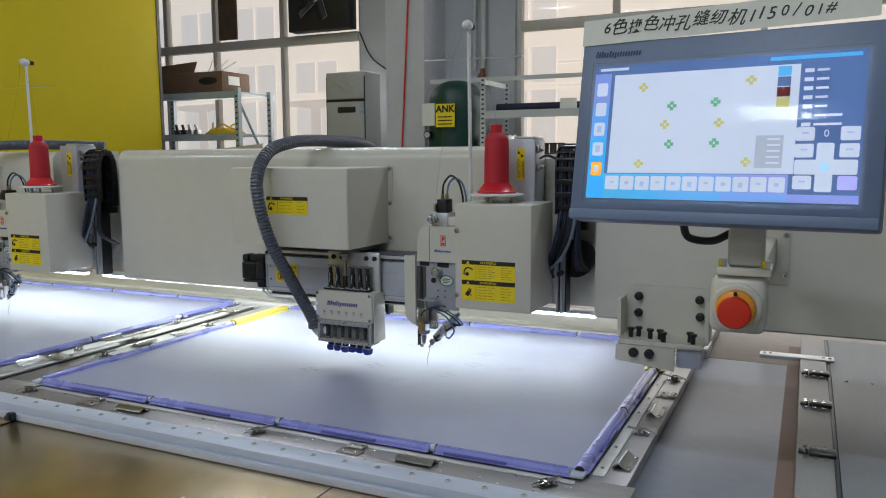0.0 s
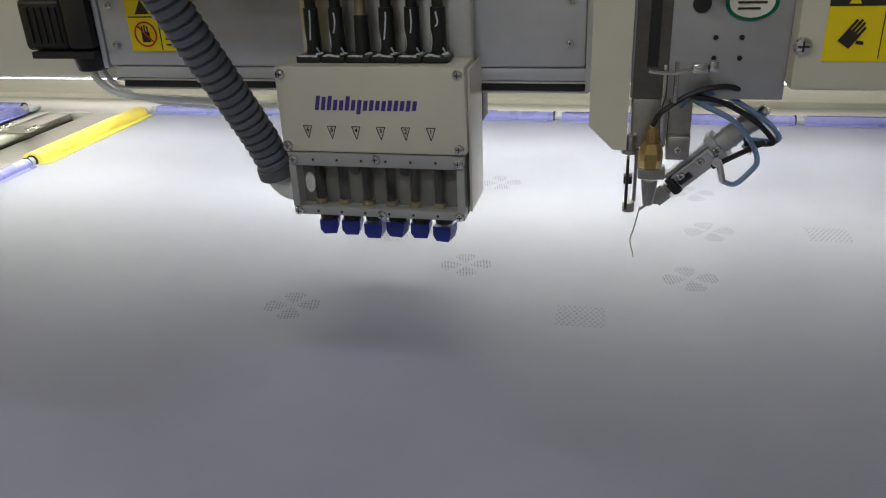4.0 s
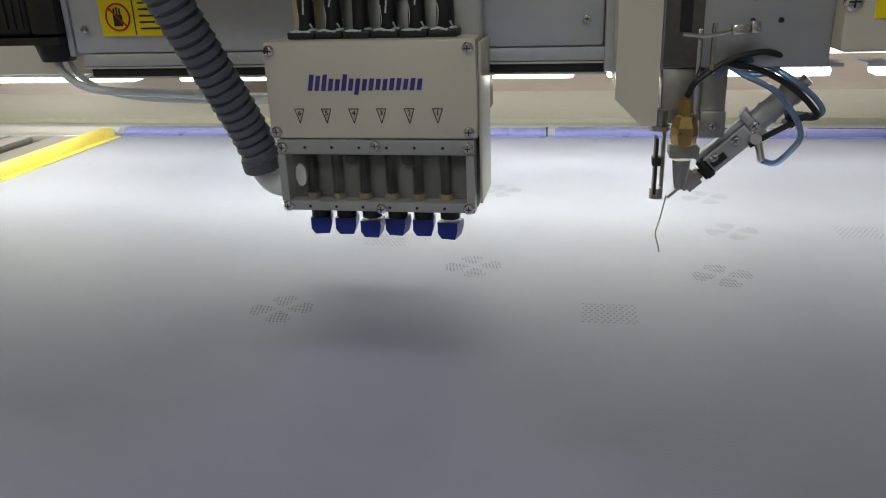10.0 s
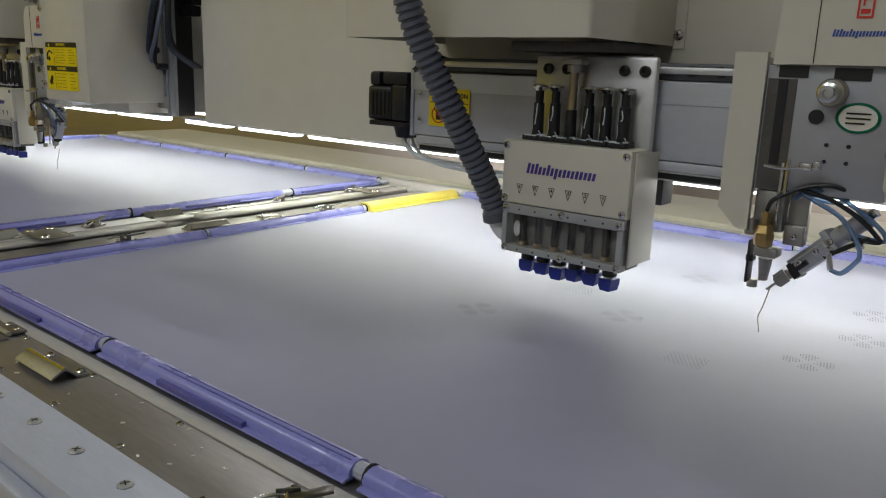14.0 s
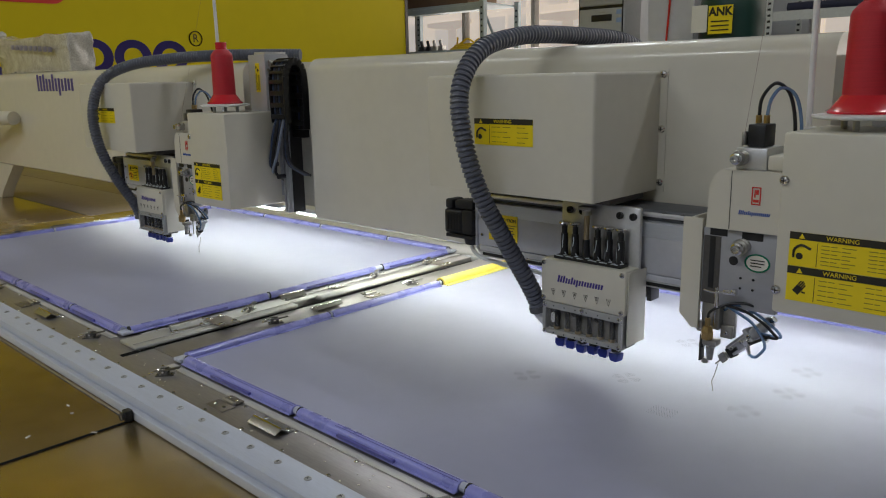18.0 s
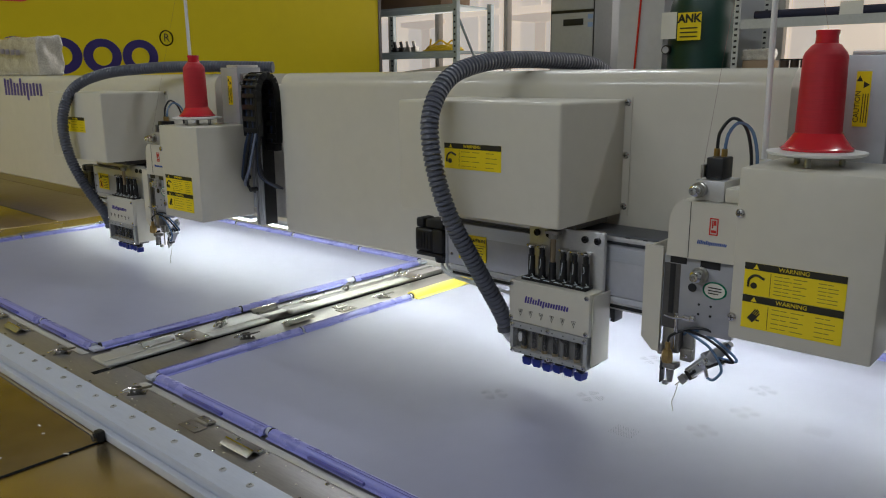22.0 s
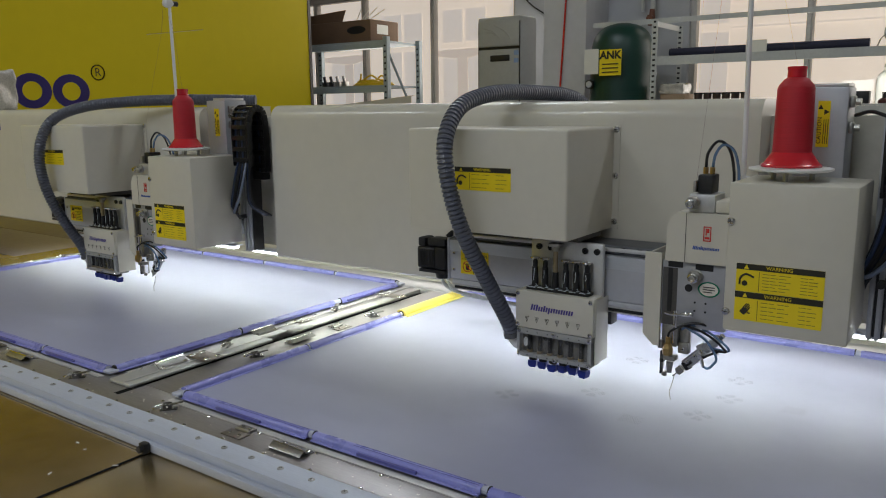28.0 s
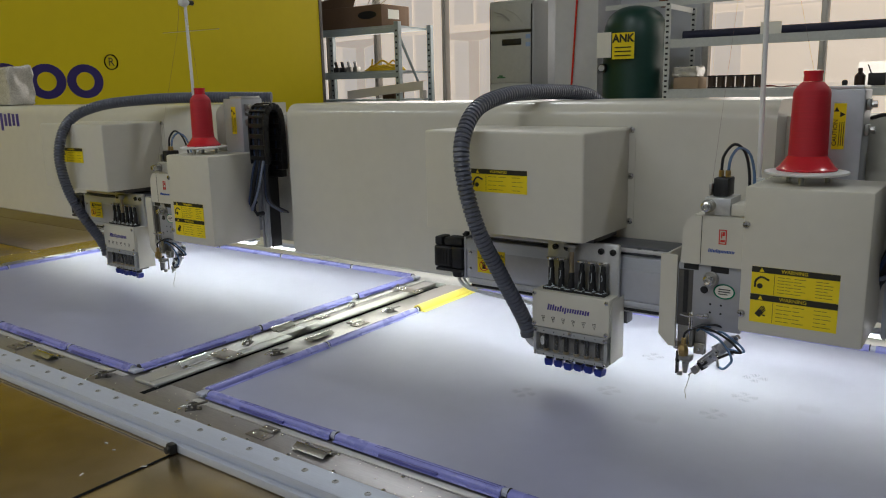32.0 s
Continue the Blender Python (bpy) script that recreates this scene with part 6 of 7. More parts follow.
def tension(x, y, z, r):
    """Thread tension discs with a knurled knob, facing the viewer."""
    t = part("tension_disc", Shape().rev((x, y, z), (0, -1, 0), [(r, 0), (r * 0.95, 0.003), (r * 0.6, 0.005), (r * 0.6, 0.007), (r, 0.009), (r * 0.9, 0.011)], 20), STEEL_DARK, hd)
    part("knob", Shape().rev((x, y - 0.0115, z), (0, -1, 0), [(r * 0.72, 0), (r * 0.72, 0.008), (r * 0.5, 0.009), (r * 0.5, 0.014), (r * 0.25, 0.0142), (r * 0.25, 0.011)], 14), CHROME, t)


tension(0.2135, -0.1535, 1.146, 0.0115)
part("round_hole", Shape().cyl((0.2025, -0.1545, 1.1255), (0.2025, -0.1536, 1.1255), 0.0062, seg=16), BLACK, hd)
for x in (0.2135, 0.2305):
    for z in (1.103, 1.089):
        part("round_hole", Shape().cyl((x, -0.1543, z), (x, -0.1536, z), 0.0018, seg=8), BLACK, hd)
oval = ring_shape(0.0172, 0.0125, 0.0026)
oval.materials[0] = GREEN_RING
piece("oval_seal", oval, hd, facing(0.2345, -0.1546, 1.1265))
part("oval_sticker", Shape().rev((0, 0, 0), (0, -1, 0), [(0.0155, 0), (0.0155, 0.0004)], 24), PAPER, hd, "oval inspection sticker").data.transform(Matrix.Translation(Vector((0.2345, -0.1538, 1.1265)) - hd.location) @ Matrix.Diagonal((1, 1, 0.72, 1)) @ Matrix.Translation(hd.location))
for k in range(3):
    part("text_bar", Shape().box(0.2255, 0.2440 - 0.004 * (k == 0), -0.1550, -0.1544, 1.1215 + 0.004 * k, 1.1228 + 0.004 * k), LABEL_INK, hd, smooth=False)
# thread take-up at the top of the arm
part("tension_block", Shape().box(0.1955, 0.2360, -0.150, -0.095, 1.2485, 1.2765, 0.001), ALU_LIGHT, hd, "aluminium tension block")
tension(0.2030, -0.1505, 1.2635, 0.0105)
part("arm_cap", Shape().box(0.2365, 0.2615, -0.150, -0.05, 1.2485, 1.268, 0.003), CREAM, hd)
sol = part("solenoid", Shape().box(0.2045, 0.2280, -0.140, -0.105, 1.277, 1.3065, 0.002), BLACK, hd, "black solenoid valve")
part("valve_lever", Shape().box(0.1995, 0.2043, -0.146, -0.120, 1.279, 1.297, 0.001), STEEL_DARK, sol)
for x in (0.211, 0.2215):
    part("fitting", Shape().cyl((x, -0.122, 1.307), (x, -0.122, 1.3175), 0.0042, seg=8), BRASS, sol)
part("air_line", Shape().tube([(0.211, -0.122, 1.3165), (0.213, -0.120, 1.340), (0.226, -0.112, 1.358), (0.240, -0.100, 1.345), (0.246, -0.09, 1.31), (0.246, -0.085, 1.269)], 0.0024, 8, 8), BLACK, hd)
part("air_line", Shape().tube([(0.2215, -0.122, 1.3165), (0.224, -0.118, 1.338), (0.233, -0.108, 1.352), (0.246, -0.095, 1.342), (0.252, -0.085, 1.31), (0.252, -0.08, 1.269)], 0.0024, 8, 8), AIR_HOSE, hd)
# needle clamp, gripper and brass fitting under the face plate
part("needle_clamp", Shape().box(0.160, 0.186, -0.150, -0.120, 1.022, 1.0595, 0.002), STEEL_DARK, hd)
part("dark_sleeve", Shape().cyl((0.1610, -0.150, 1.018), (0.1610, -0.150, 1.0215), 0.0066, seg=14).cyl((0.1610, -0.150, 1.0217), (0.1610, -0.150, 1.032), 0.0050, seg=14), STEEL_DARK, hd)
part("brass_fitting", Shape().rev((0.1755, -0.163, 1.012), (0, 0, 1), [(0.0045, -0.002), (0.0080, 0.0), (0.0088, 0.005), (0.0088, 0.011), (0.0064, 0.018), (0.0042, 0.019), (0.0042, 0.029), (0.003, 0.030)], 6), BRASS, hd, smooth=False)
part("bracket_plate", Shape().box(0.1870, 0.2040, -0.140, -0.132, 1.012, 1.066, 0.001).box(0.1870, 0.2040, -0.1465, -0.1405, 1.012, 1.030, 0.001), STEEL_DARK, hd)
for z in (1.020, 1.056):
    piece("screw", SCREW_SMALL, hd, facing(0.1955, -0.1465 if z < 1.03 else -0.140, z))
part("sensor_block", Shape().box(0.1675, 0.1870, -0.160, -0.142, 1.0005, 1.0085, 0.001), STEEL_DARK, hd)
part("cone_guide", Shape().rev((0.1765, -0.152, 0.9983), (0, 0, -1), [(0.0062, 0), (0.0052, 0.010), (0.0038, 0.020), (0.0030, 0.0205)], 14), STEEL_DARK, hd)
part("needle_bar", Shape().cyl((0.1665, -0.128, 0.971), (0.1665, -0.128, 1.024), 0.0016, seg=8), STEEL_DARK, hd)
part("presser_lever", Shape().box(0.1590, 0.1612, -0.150, -0.136, 0.972, 1.012, 0.0006).box(0.1575, 0.1640, -0.148, -0.138, 0.992, 0.998, 0.0008), BLACK, hd)
part("presser_foot", Shape().cyl((0.1625, -0.136, 0.966), (0.1625, -0.136, 0.9735), 0.0048, seg=12), STEEL_DARK, hd)
arm_m = Matrix.Translation((0.1723, -0.1214, 0.9621)) @ pose(0, 0, 0, 0, -45, -10) @ Matrix.Diagonal((1.13, 1.03, 1.03, 1))
part("gripper_jaw", Shape().box(0.0, 0.012, -0.0012, 0.0012, -0.0010, 0.0010, m=arm_m).box(0.011, 0.026, -0.004, 0.004, -0.0040, 0.0045, 0.0008, m=arm_m).box(0.014, 0.024, -0.0065, -0.0042, -0.0062, 0.0062, m=arm_m), STEEL_DARK, hd)
part("gripper_clamp", Shape().box(0.0285, 0.0335, -0.0072, 0.0072, -0.0076, 0.0070, 0.0008, m=arm_m).box(0.0262, 0.0284, -0.0040, 0.0040, -0.0072, 0.0028, 0.0006, m=arm_m), BLACK, hd)
part("gripper_pin", Shape().cyl(arm_m @ Vector((0.036, -0.0084, -0.001)), arm_m @ Vector((0.046, -0.0084, -0.001)), 0.0026, seg=10), BLACK, hd)
part("gripper_edge", Shape().box(0.034, 0.0655, -0.0088, -0.0079, 0.0048, 0.0062, 0.0002, m=arm_m).box(0.0640, 0.0655, -0.0088, -0.0079, -0.0064, 0.0046, 0.0002, m=arm_m), ALU_LIGHT, hd, "bright machined edge")
part("gripper_body", Shape().box(0.0345, 0.066, -0.0078, 0.0078, -0.0066, 0.0066, 0.0012, m=arm_m).box(0.030, 0.070, -0.0052, 0.0052, 0.0068, 0.0100, 0.0008, m=arm_m), LIFT_ALU, hd, "aluminium thread gripper")
part("gripper_cylinder", Shape().box(0.0665, 0.072, -0.0095, 0.0095, -0.0095, 0.0135, 0.001, m=arm_m).cyl(arm_m @ Vector((0.0722, 0, 0.002)), arm_m @ Vector((0.101, 0, 0.002)), 0.0080, seg=14).cyl(arm_m @ Vector((0.078, 0, 0.002)), arm_m @ Vector((0.080, 0, 0.002)), 0.0088, seg=14).cyl(arm_m @ Vector((0.094, 0, 0.002)), arm_m @ Vector((0.0985, 0, 0.002)), 0.0088, seg=14), LIFT_ALU, hd)
part("gripper_rod", Shape().cyl(arm_m @ Vector((0.1012, 0, 0.002)), arm_m @ Vector((0.108, 0, 0.002)), 0.0045, seg=10).cyl(arm_m @ Vector((0.084, -0.003, -0.008)), arm_m @ Vector((0.0845, -0.006, -0.016)), 0.0034, seg=8), CHROME, hd)
part("gripper_tube", Shape().tube([arm_m @ Vector((0.060, -0.010, -0.006)), arm_m @ Vector((0.075, -0.0115, -0.009)), arm_m @ Vector((0.096, -0.013, -0.014))], 0.0021, 8, 6), BLACK, hd)
part("gripper_fitting", Shape().cyl(arm_m @ Vector((0.066, -0.0086, -0.004)), arm_m @ Vector((0.066, -0.018, -0.004)), 0.0040, seg=8).cyl(arm_m @ Vector((0.066, -0.0145, -0.006)), arm_m @ Vector((0.0595, -0.0145, -0.018)), 0.0026, seg=10), CHROME, hd)
for x in (0.040, 0.056, 0.0695):
    piece("screw", SCREW_SMALL, hd, arm_m @ pose(x, -0.0087, 0.002, 90, 0, 0))
part("thread_guide", Shape().tube([(0.1700, -0.168, 1.0825), (0.184, -0.170, 1.0815), (0.198, -0.168, 1.0835), (0.2120, -0.168, 1.0855)], 0.0014, 6, 5).cyl((0.1890, -0.166, 1.060), (0.1890, -0.166, 1.089), 0.0016, seg=8).box(0.1985, 0.2090, -0.1715, -0.165, 1.0815, 1.0880, 0.001).box(0.2095, 0.2155, -0.1725, -0.164, 1.0825, 1.0900, 0.001), CHROME, hd)
G0, G1 = arm_m @ Vector((0.0595, -0.0145, -0.018)), arm_m @ Vector((0.086, -0.013, -0.006))
part("air_line", Shape().tube([(0.1755, -0.163, 1.043), (0.1812, -0.1664, 1.0538), (0.2008, -0.1611, 1.0657), (0.2202, -0.1565, 1.0697), (0.2325, -0.1523, 1.0671), (0.2331, -0.1462, 1.063), (0.2192, -0.1431, 1.0589)], 0.0020, 8, 8), BLACK, hd)
part("air_line", Shape().tube([(0.1986, -0.1601, 1.0637), (0.2212, -0.1523, 1.0579), (0.2439, -0.1482, 1.0455), (0.2593, -0.1441, 1.0311), (0.2614, -0.141, 1.0249), G1], 0.0020, 8, 8), BLACK, hd)
part("air_line", Shape().tube([(0.2031, -0.156, 1.0666), (0.2253, -0.1492, 1.061), (0.248, -0.1451, 1.0476), (0.2634, -0.141, 1.0342), (0.2645, -0.1379, 1.0259), G1 + Vector((0, 0.004, 0.002))], 0.0020, 8, 8), AIR_HOSE, hd, "clear blue air hose")
part("air_line", Shape().tube([G0, G0 + Vector((0.009, -0.002, -0.001)), (0.248, -0.1503, 1.0064), (0.2511, -0.1513, 1.0141), (0.247, -0.1523, 1.0259), (0.2325, -0.1534, 1.044), (0.2103, -0.1547, 1.0558), (0.1997, -0.1586, 1.0627)], 0.0021, 8, 8), AIR_HOSE, hd, "clear blue air hose")
part("air_line", Shape().tube([(0.1937, -0.1523, 1.0539), (0.2053, -0.1529, 1.0644), (0.2233, -0.1503, 1.0661), (0.2336, -0.1462, 1.061), (0.2295, -0.142, 1.0548), (0.2161, -0.1441, 1.0548), (0.202, -0.1545, 1.0615)], 0.0019, 8, 8), AIR_HOSE, hd, "clear blue air hose")
part("thread_end", Shape().tube([(0.1723, -0.1122, 0.961), (0.1687, -0.1142, 0.9425), (0.1660, -0.1163, 0.9320), (0.1684, -0.1180, 0.9225), (0.1692, -0.1190, 0.9180)], 0.0006, 5, 6), STEEL_DARK, hd, "loose thread end")
repeat.append(hd)

# cone stand, cone and its mast
cs = thing("cone_stand", (0.332, -0.1, 1.3), "white cone stand with a thin white thread mast", "thread stand", "cone stands")
part("disc", Shape().rev((0.332, -0.1, 1.3125), (0, 0, 1), [(0.055, 0.002), (0.0600, 0.004), (0.0600, 0.0065), (0.050, 0.008), (0.02, 0.0082)], 40), WHITE, cs, "white plastic disc")
for a in (30, 150, 270):
    part("spacer", Shape().cyl((0.332 + 0.032 * math.cos(radians(a)), -0.1 + 0.032 * math.sin(radians(a)), 1.3003), (0.332 + 0.032 * math.cos(radians(a)), -0.1 + 0.032 * math.sin(radians(a)), 1.3150), 0.004, seg=8), STEEL_DARK, cs)
part("mast", Shape().cyl((0.2535, -0.06, 1.3003), (0.2480, -0.06, 1.685), 0.0042, seg=10), WHITE, cs)
part("mast_foot", Shape().box(0.2475, 0.2615, -0.068, -0.052, 1.270, 1.300, 0.001), WHITE, cs)
part("cross_wire", Shape().cyl((0.140, -0.06, 1.6205), (0.378, -0.06, 1.6175), 0.0014, seg=6), CHROME, cs)
part("mast_eye", Shape().rev((0.2478, -0.078, 1.692), (0, 1, 0), [(0.004, 0), (0.010, 0.004), (0.012, 0.012), (0.009, 0.024), (0.004, 0.03)], 14), WHITE, cs)
part("mast_joint", Shape().cyl((0.2478, -0.0485, 1.692), (0.2478, -0.036, 1.692), 0.0065, seg=10), BLACK, cs)
repeat.append(cs)
cone = thing("thread_cone", (0.332, -0.1, 1.3208), "red sewing thread cone on a white disc", "thread cone", "thread cones")
part("cone_flange", Shape().rev((0.332, -0.1, 1.3210), (0, 0, 1), [(0.0435, 0), (0.0445, 0.003), (0.0400, 0.006), (0.0320, 0.017), (0.0285, 0.022)], 40), RED_CONE, cone, "glossy red flange")
part("winding", Shape().rev((0.332, -0.1, 1.3430), (0, 0, 1), [(0.0278, 0), (0.0274, 0.03), (0.0268, 0.065), (0.0262, 0.094), (0.0245, 0.099), (0.0170, 0.108), (0.0138, 0.110)], 40), RED_THREAD, cone)
part("cone_tip", Shape().rev((0.332, -0.1, 1.4532), (0, 0, 1), [(0.0138, 0), (0.0132, 0.010), (0.0140, 0.012), (0.0140, 0.016), (0.008, 0.017)], 24), RED_CONE, cone)
repeat.append(cone)
thread = solo("sewing_thread", Shape().tube([(0.332, -0.1, 1.4705), (0.29, -0.085, 1.62), (0.2478, -0.079, 1.69)], 0.0002, 4, 6).tube([(0.2085, -0.062, 1.6195), (0.2075, -0.11, 1.45), (0.2065, -0.158, 1.279)], 0.0002, 4, 6).tube([(0.2478, -0.082, 1.69), (0.23, -0.07, 1.66), (0.2085, -0.062, 1.6195)], 0.0003, 4, 4), THREAD, (0.332, -0.1, 1.4705), "thin thread running from the cone over the mast", "thread")
repeat.append(thread)

# lifting slide with caution label behind the cone
ls = thing("lift_slide", (0.40, 0.0, 1.05), "silver vertical lift slide with a caution label behind the head", "lift slide", "lift slides")
part("column", Shape().box(0.318, 0.392, -0.0165, 0.055, 1.08, 1.440, 0.002), LIFT_ALU, ls)
for cz in (1.408, 1.368):
    plug = part("connector", Shape().box(0.3925, 0.400, -0.008, 0.012, cz, cz + 0.018, 0.002), STEEL_DARK, ls)
    part("connector_nut", Shape().cyl((0.4005, 0.0, cz + 0.009), (0.408, 0.0, cz + 0.009), 0.0055, seg=8), STEEL_DARK, plug)
part("top_cap", Shape().box(0.340, 0.390, -0.012, 0.05, 1.4402, 1.446, 0.001), ALU_LIGHT, ls)
part("guide_rail", Shape().box(0.442, 0.462, -0.01, 0.03, 1.045, 1.40, 0.001).box(0.445, 0.450, -0.018, -0.0102, 1.045, 1.39).box(0.455, 0.460, -0.018, -0.0102, 1.045, 1.39), LIFT_ALU, ls)
part("rail_slot", Shape().box(0.4505, 0.4545, -0.0135, -0.0102, 1.05, 1.385), BLACK, ls, smooth=False)
part("rail_joint", Shape().box(0.4622, 0.4650, -0.004, 0.03, 1.045, 1.40), BLACK, ls, smooth=False)
part("stop_bolt", Shape().cyl((0.4405, -0.045, 1.17), (0.4405, -0.03, 1.17), 0.006).cyl((0.4605, -0.045, 1.14), (0.4605, -0.025, 1.14), 0.006), BLACK, ls)
lab = part("caution_label", Shape().box(0.3495, 0.3675, -0.0175, -0.0168, 1.347, 1.419), YELLOW_LABEL, ls, "yellow upright caution label", smooth=False)
cw = letters("CAUTION", 0.0092)
cw.materials.append(LABEL_INK)
piece("label_word", cw, lab, Matrix.Translation((0.3535, -0.0179, 1.373)) @ pose(0, 0, 0, 90, 0, 0) @ pose(0, 0, 0, 0, 0, 90))
part("triangle", Shape().prism([(0.359, 1.397), (0.3665, 1.4015), (0.359, 1.406)], "y", -0.0179, -0.0176).prism([(0.3500, 1.406), (0.3575, 1.406), (0.3537, 1.4135)], "y", -0.0179, -0.0176), LABEL_INK, lab, smooth=False)
for k in range(3):
    part("text_bar", Shape().box(0.3590 + 0.003 * k, 0.3600 + 0.003 * k, -0.0179, -0.0176, 1.352, 1.39), LABEL_INK, lab, smooth=False)
repeat.append(ls)

# black cable chain hanging beside the head
cc = thing("cable_chain", (0.49, 0.0, 1.15), "black plastic cable chain with blue and black cables", "cable chain", "cable chains")
line = spline([(0.479, -0.037, 1.275), (0.479, -0.039, 1.33), (0.479, -0.038, 1.384), (0.480, -0.029, 1.411), (0.480, -0.012, 1.420), (0.481, 0.006, 1.411), (0.482, 0.014, 1.384), (0.483, 0.015, 1.32), (0.484, 0.013, 1.255)], 2)
for a, b in zip(line, line[1:]):
    d = b - a
    m = Matrix.Translation((a + b) / 2) @ pose(0, 0, 0, math.degrees(math.atan2(-d.y, d.z)), 0, 0)
    h = d.length / 2
    part("link", Shape().box(-0.031, -0.0262, -0.0085, 0.0085, -h * 1.12, h * 0.98, 0.0012, m=m).box(0.0262, 0.031, -0.0085, 0.0085, -h * 1.12, h * 0.98, 0.0012, m=m).box(-0.026, 0.026, -0.0095, -0.0062, -h * 0.42, h * 0.42, 0.001, m=m).box(-0.026, 0.026, 0.0062, 0.0095, -h * 0.42, h * 0.42, 0.001, m=m), CHAIN, cc)
for k, ox in enumerate((-0.0215, -0.0145, -0.0075, -0.0005, 0.0065, 0.0135, 0.0205)):
    r = random.Random(20 + k)
    part("cable", Shape().tube([(p.x + ox + r.uniform(-0.001, 0.001), p.y, p.z) for p in line[0::2]], 0.0032, 6, 3), CABLE_BLUE if k in (0, 3) else BLACK_RUBBER, cc)
part("clamp_foot", Shape().box(0.450, 0.508, 0.004, 0.024, 1.235, 1.2545, 0.002), CHAIN, cc)
for k in range(9):
    r = random.Random(k)
    dx, dy = 0.0042 * k, r.uniform(-0.008, 0.004)
    part("cable", Shape().tube([(0.4575 + dx, -0.037, 1.290), (0.4555 + dx, -0.044 + dy, 1.250), (0.4470 + dx * 0.8, -0.047 + dy, 1.205), (0.4330 + dx * 0.6, -0.042 + dy, 1.165), (0.4220 + dx * 0.5, -0.030, 1.140), (0.4200 + dx * 0.4, 0.0, 1.125)], 0.0032, 6, 6), CABLE_BLUE if k % 4 == 1 else BLACK_RUBBER, cc)
for k in range(4):
    part("cable", Shape().tube([(0.4930 + 0.004 * k, -0.037, 1.290), (0.4950 + 0.003 * k, -0.042, 1.230), (0.4900 + 0.006 * k, -0.034, 1.175), (0.4840 + 0.009 * k, 0.018, 1.140)], 0.0032, 6, 6), CABLE_BLUE if k == 1 else BLACK, cc)
part("thick_cable", Shape().tube([(0.494, -0.040, 1.285), (0.492, -0.052, 1.240), (0.478, -0.056, 1.195), (0.452, -0.052, 1.160), (0.428, -0.036, 1.145)], 0.0036, 8, 6), material("grey_blue_jacket", (0.16, 0.19, 0.26), 0.35, vary=0.15), cc, "grey-blue hose")
part("cable", Shape().tube([(0.402, -0.01, 1.396), (0.425, -0.03, 1.402), (0.445, -0.036, 1.396), (0.458, -0.030, 1.390)], 0.003, 6, 6), BLACK, cc)
repeat.append(cc)
part("cable_port", Shape().cyl((0.474, 0.0695, 1.166), (0.474, 0.032, 1.166), 0.041, 0.044, seg=24), BLACK_RUBBER, beam, "round black cable port")

for ob in repeat:
    copy_thing(ob, Matrix.Translation(Vector(ob.location) + Vector((-PITCH, 0, 0))))


# ---- operator panel at the east end ----
PANEL_Y = -0.672
mon = thing("operator_monitor", (0.86, -0.62, 1.3), "blue-grey touch monitor with a paper strip taped on top", "monitor")
mm = Matrix.Translation((0.845, PANEL_Y, 1.4325)) @ pose(0, 0, 0, 80, 0, -8.0)


def flat(sh, m):
    bmesh.ops.transform(sh.bm, matrix=m, verts=sh.bm.verts)
    return sh


part("bezel", flat(Shape().box(-0.186, 0.186, -0.118, 0.122, -0.045, 0.0, 0.004), mm), SCREEN_FRAME, mon, "blue-grey bezel")
part("bezel_lip", flat(Shape().box(-0.185, 0.185, -0.117, -0.104, 0.0003, 0.003, 0.001), mm), material("slate_bezel_lip", (0.16, 0.205, 0.32), 0.4, vary=0.05), mon, "slate lower lip")
SW, SH = 0.163, 0.089
screen_mat = material("lit_screen", (0.54, 0.57, 0.66), 0.7, spec=0.05, vary=0.02, scale=3, emit=0.32)
blue_mat = material("lit_screen_blue", (0.085, 0.14, 0.30), 0.7, spec=0.05, vary=0.02, scale=3, emit=0.34)
sky_mat = material("lit_screen_cyan", (0.09, 0.34, 0.60), 0.7, spec=0.05, vary=0.02, scale=3, emit=0.42)
pale_mat = material("lit_screen_white", (0.53, 0.57, 0.66), 0.7, spec=0.05, vary=0.02, scale=3, emit=0.33)
orange_mat = material("lit_screen_orange", (0.9, 0.35, 0.03), 0.7, spec=0.05, emit=0.45)
green_mat = material("lit_screen_green", (0.12, 0.36, 0.20), 0.7, spec=0.05, emit=0.4)
olive_mat = material("lit_screen_olive", (0.45, 0.43, 0.16), 0.7, spec=0.05, emit=0.4)
maroon_mat = material("lit_screen_maroon", (0.10, 0.02, 0.02), 0.7, spec=0.05, emit=0.3)
sign_mat = material("lit_screen_sign", (0.34, 0.42, 0.60), 0.7, spec=0.05, emit=0.34)
violet_mat = material("lit_screen_violet", (0.40, 0.38, 0.72), 0.7, spec=0.05, emit=0.36)
sky_pale = material("lit_screen_pale_cyan", (0.36, 0.60, 0.74), 0.7, spec=0.05, emit=0.36)
scr = part("screen", flat(Shape().box(-SW, SW, -SH, SH, 0.0002, 0.0012), mm), blue_mat, mon, "lit touch screen", smooth=False)


def on_screen(name, u0, u1, v0, v1, mat, lift=0.0016):
    """u, v in 0..1 from the screen's upper left."""
    return part(name, flat(Shape().box(-SW + 2 * SW * u0, -SW + 2 * SW * u1, SH - 2 * SH * v1, SH - 2 * SH * v0, 0.0013, lift), mm), mat, scr, smooth=False)


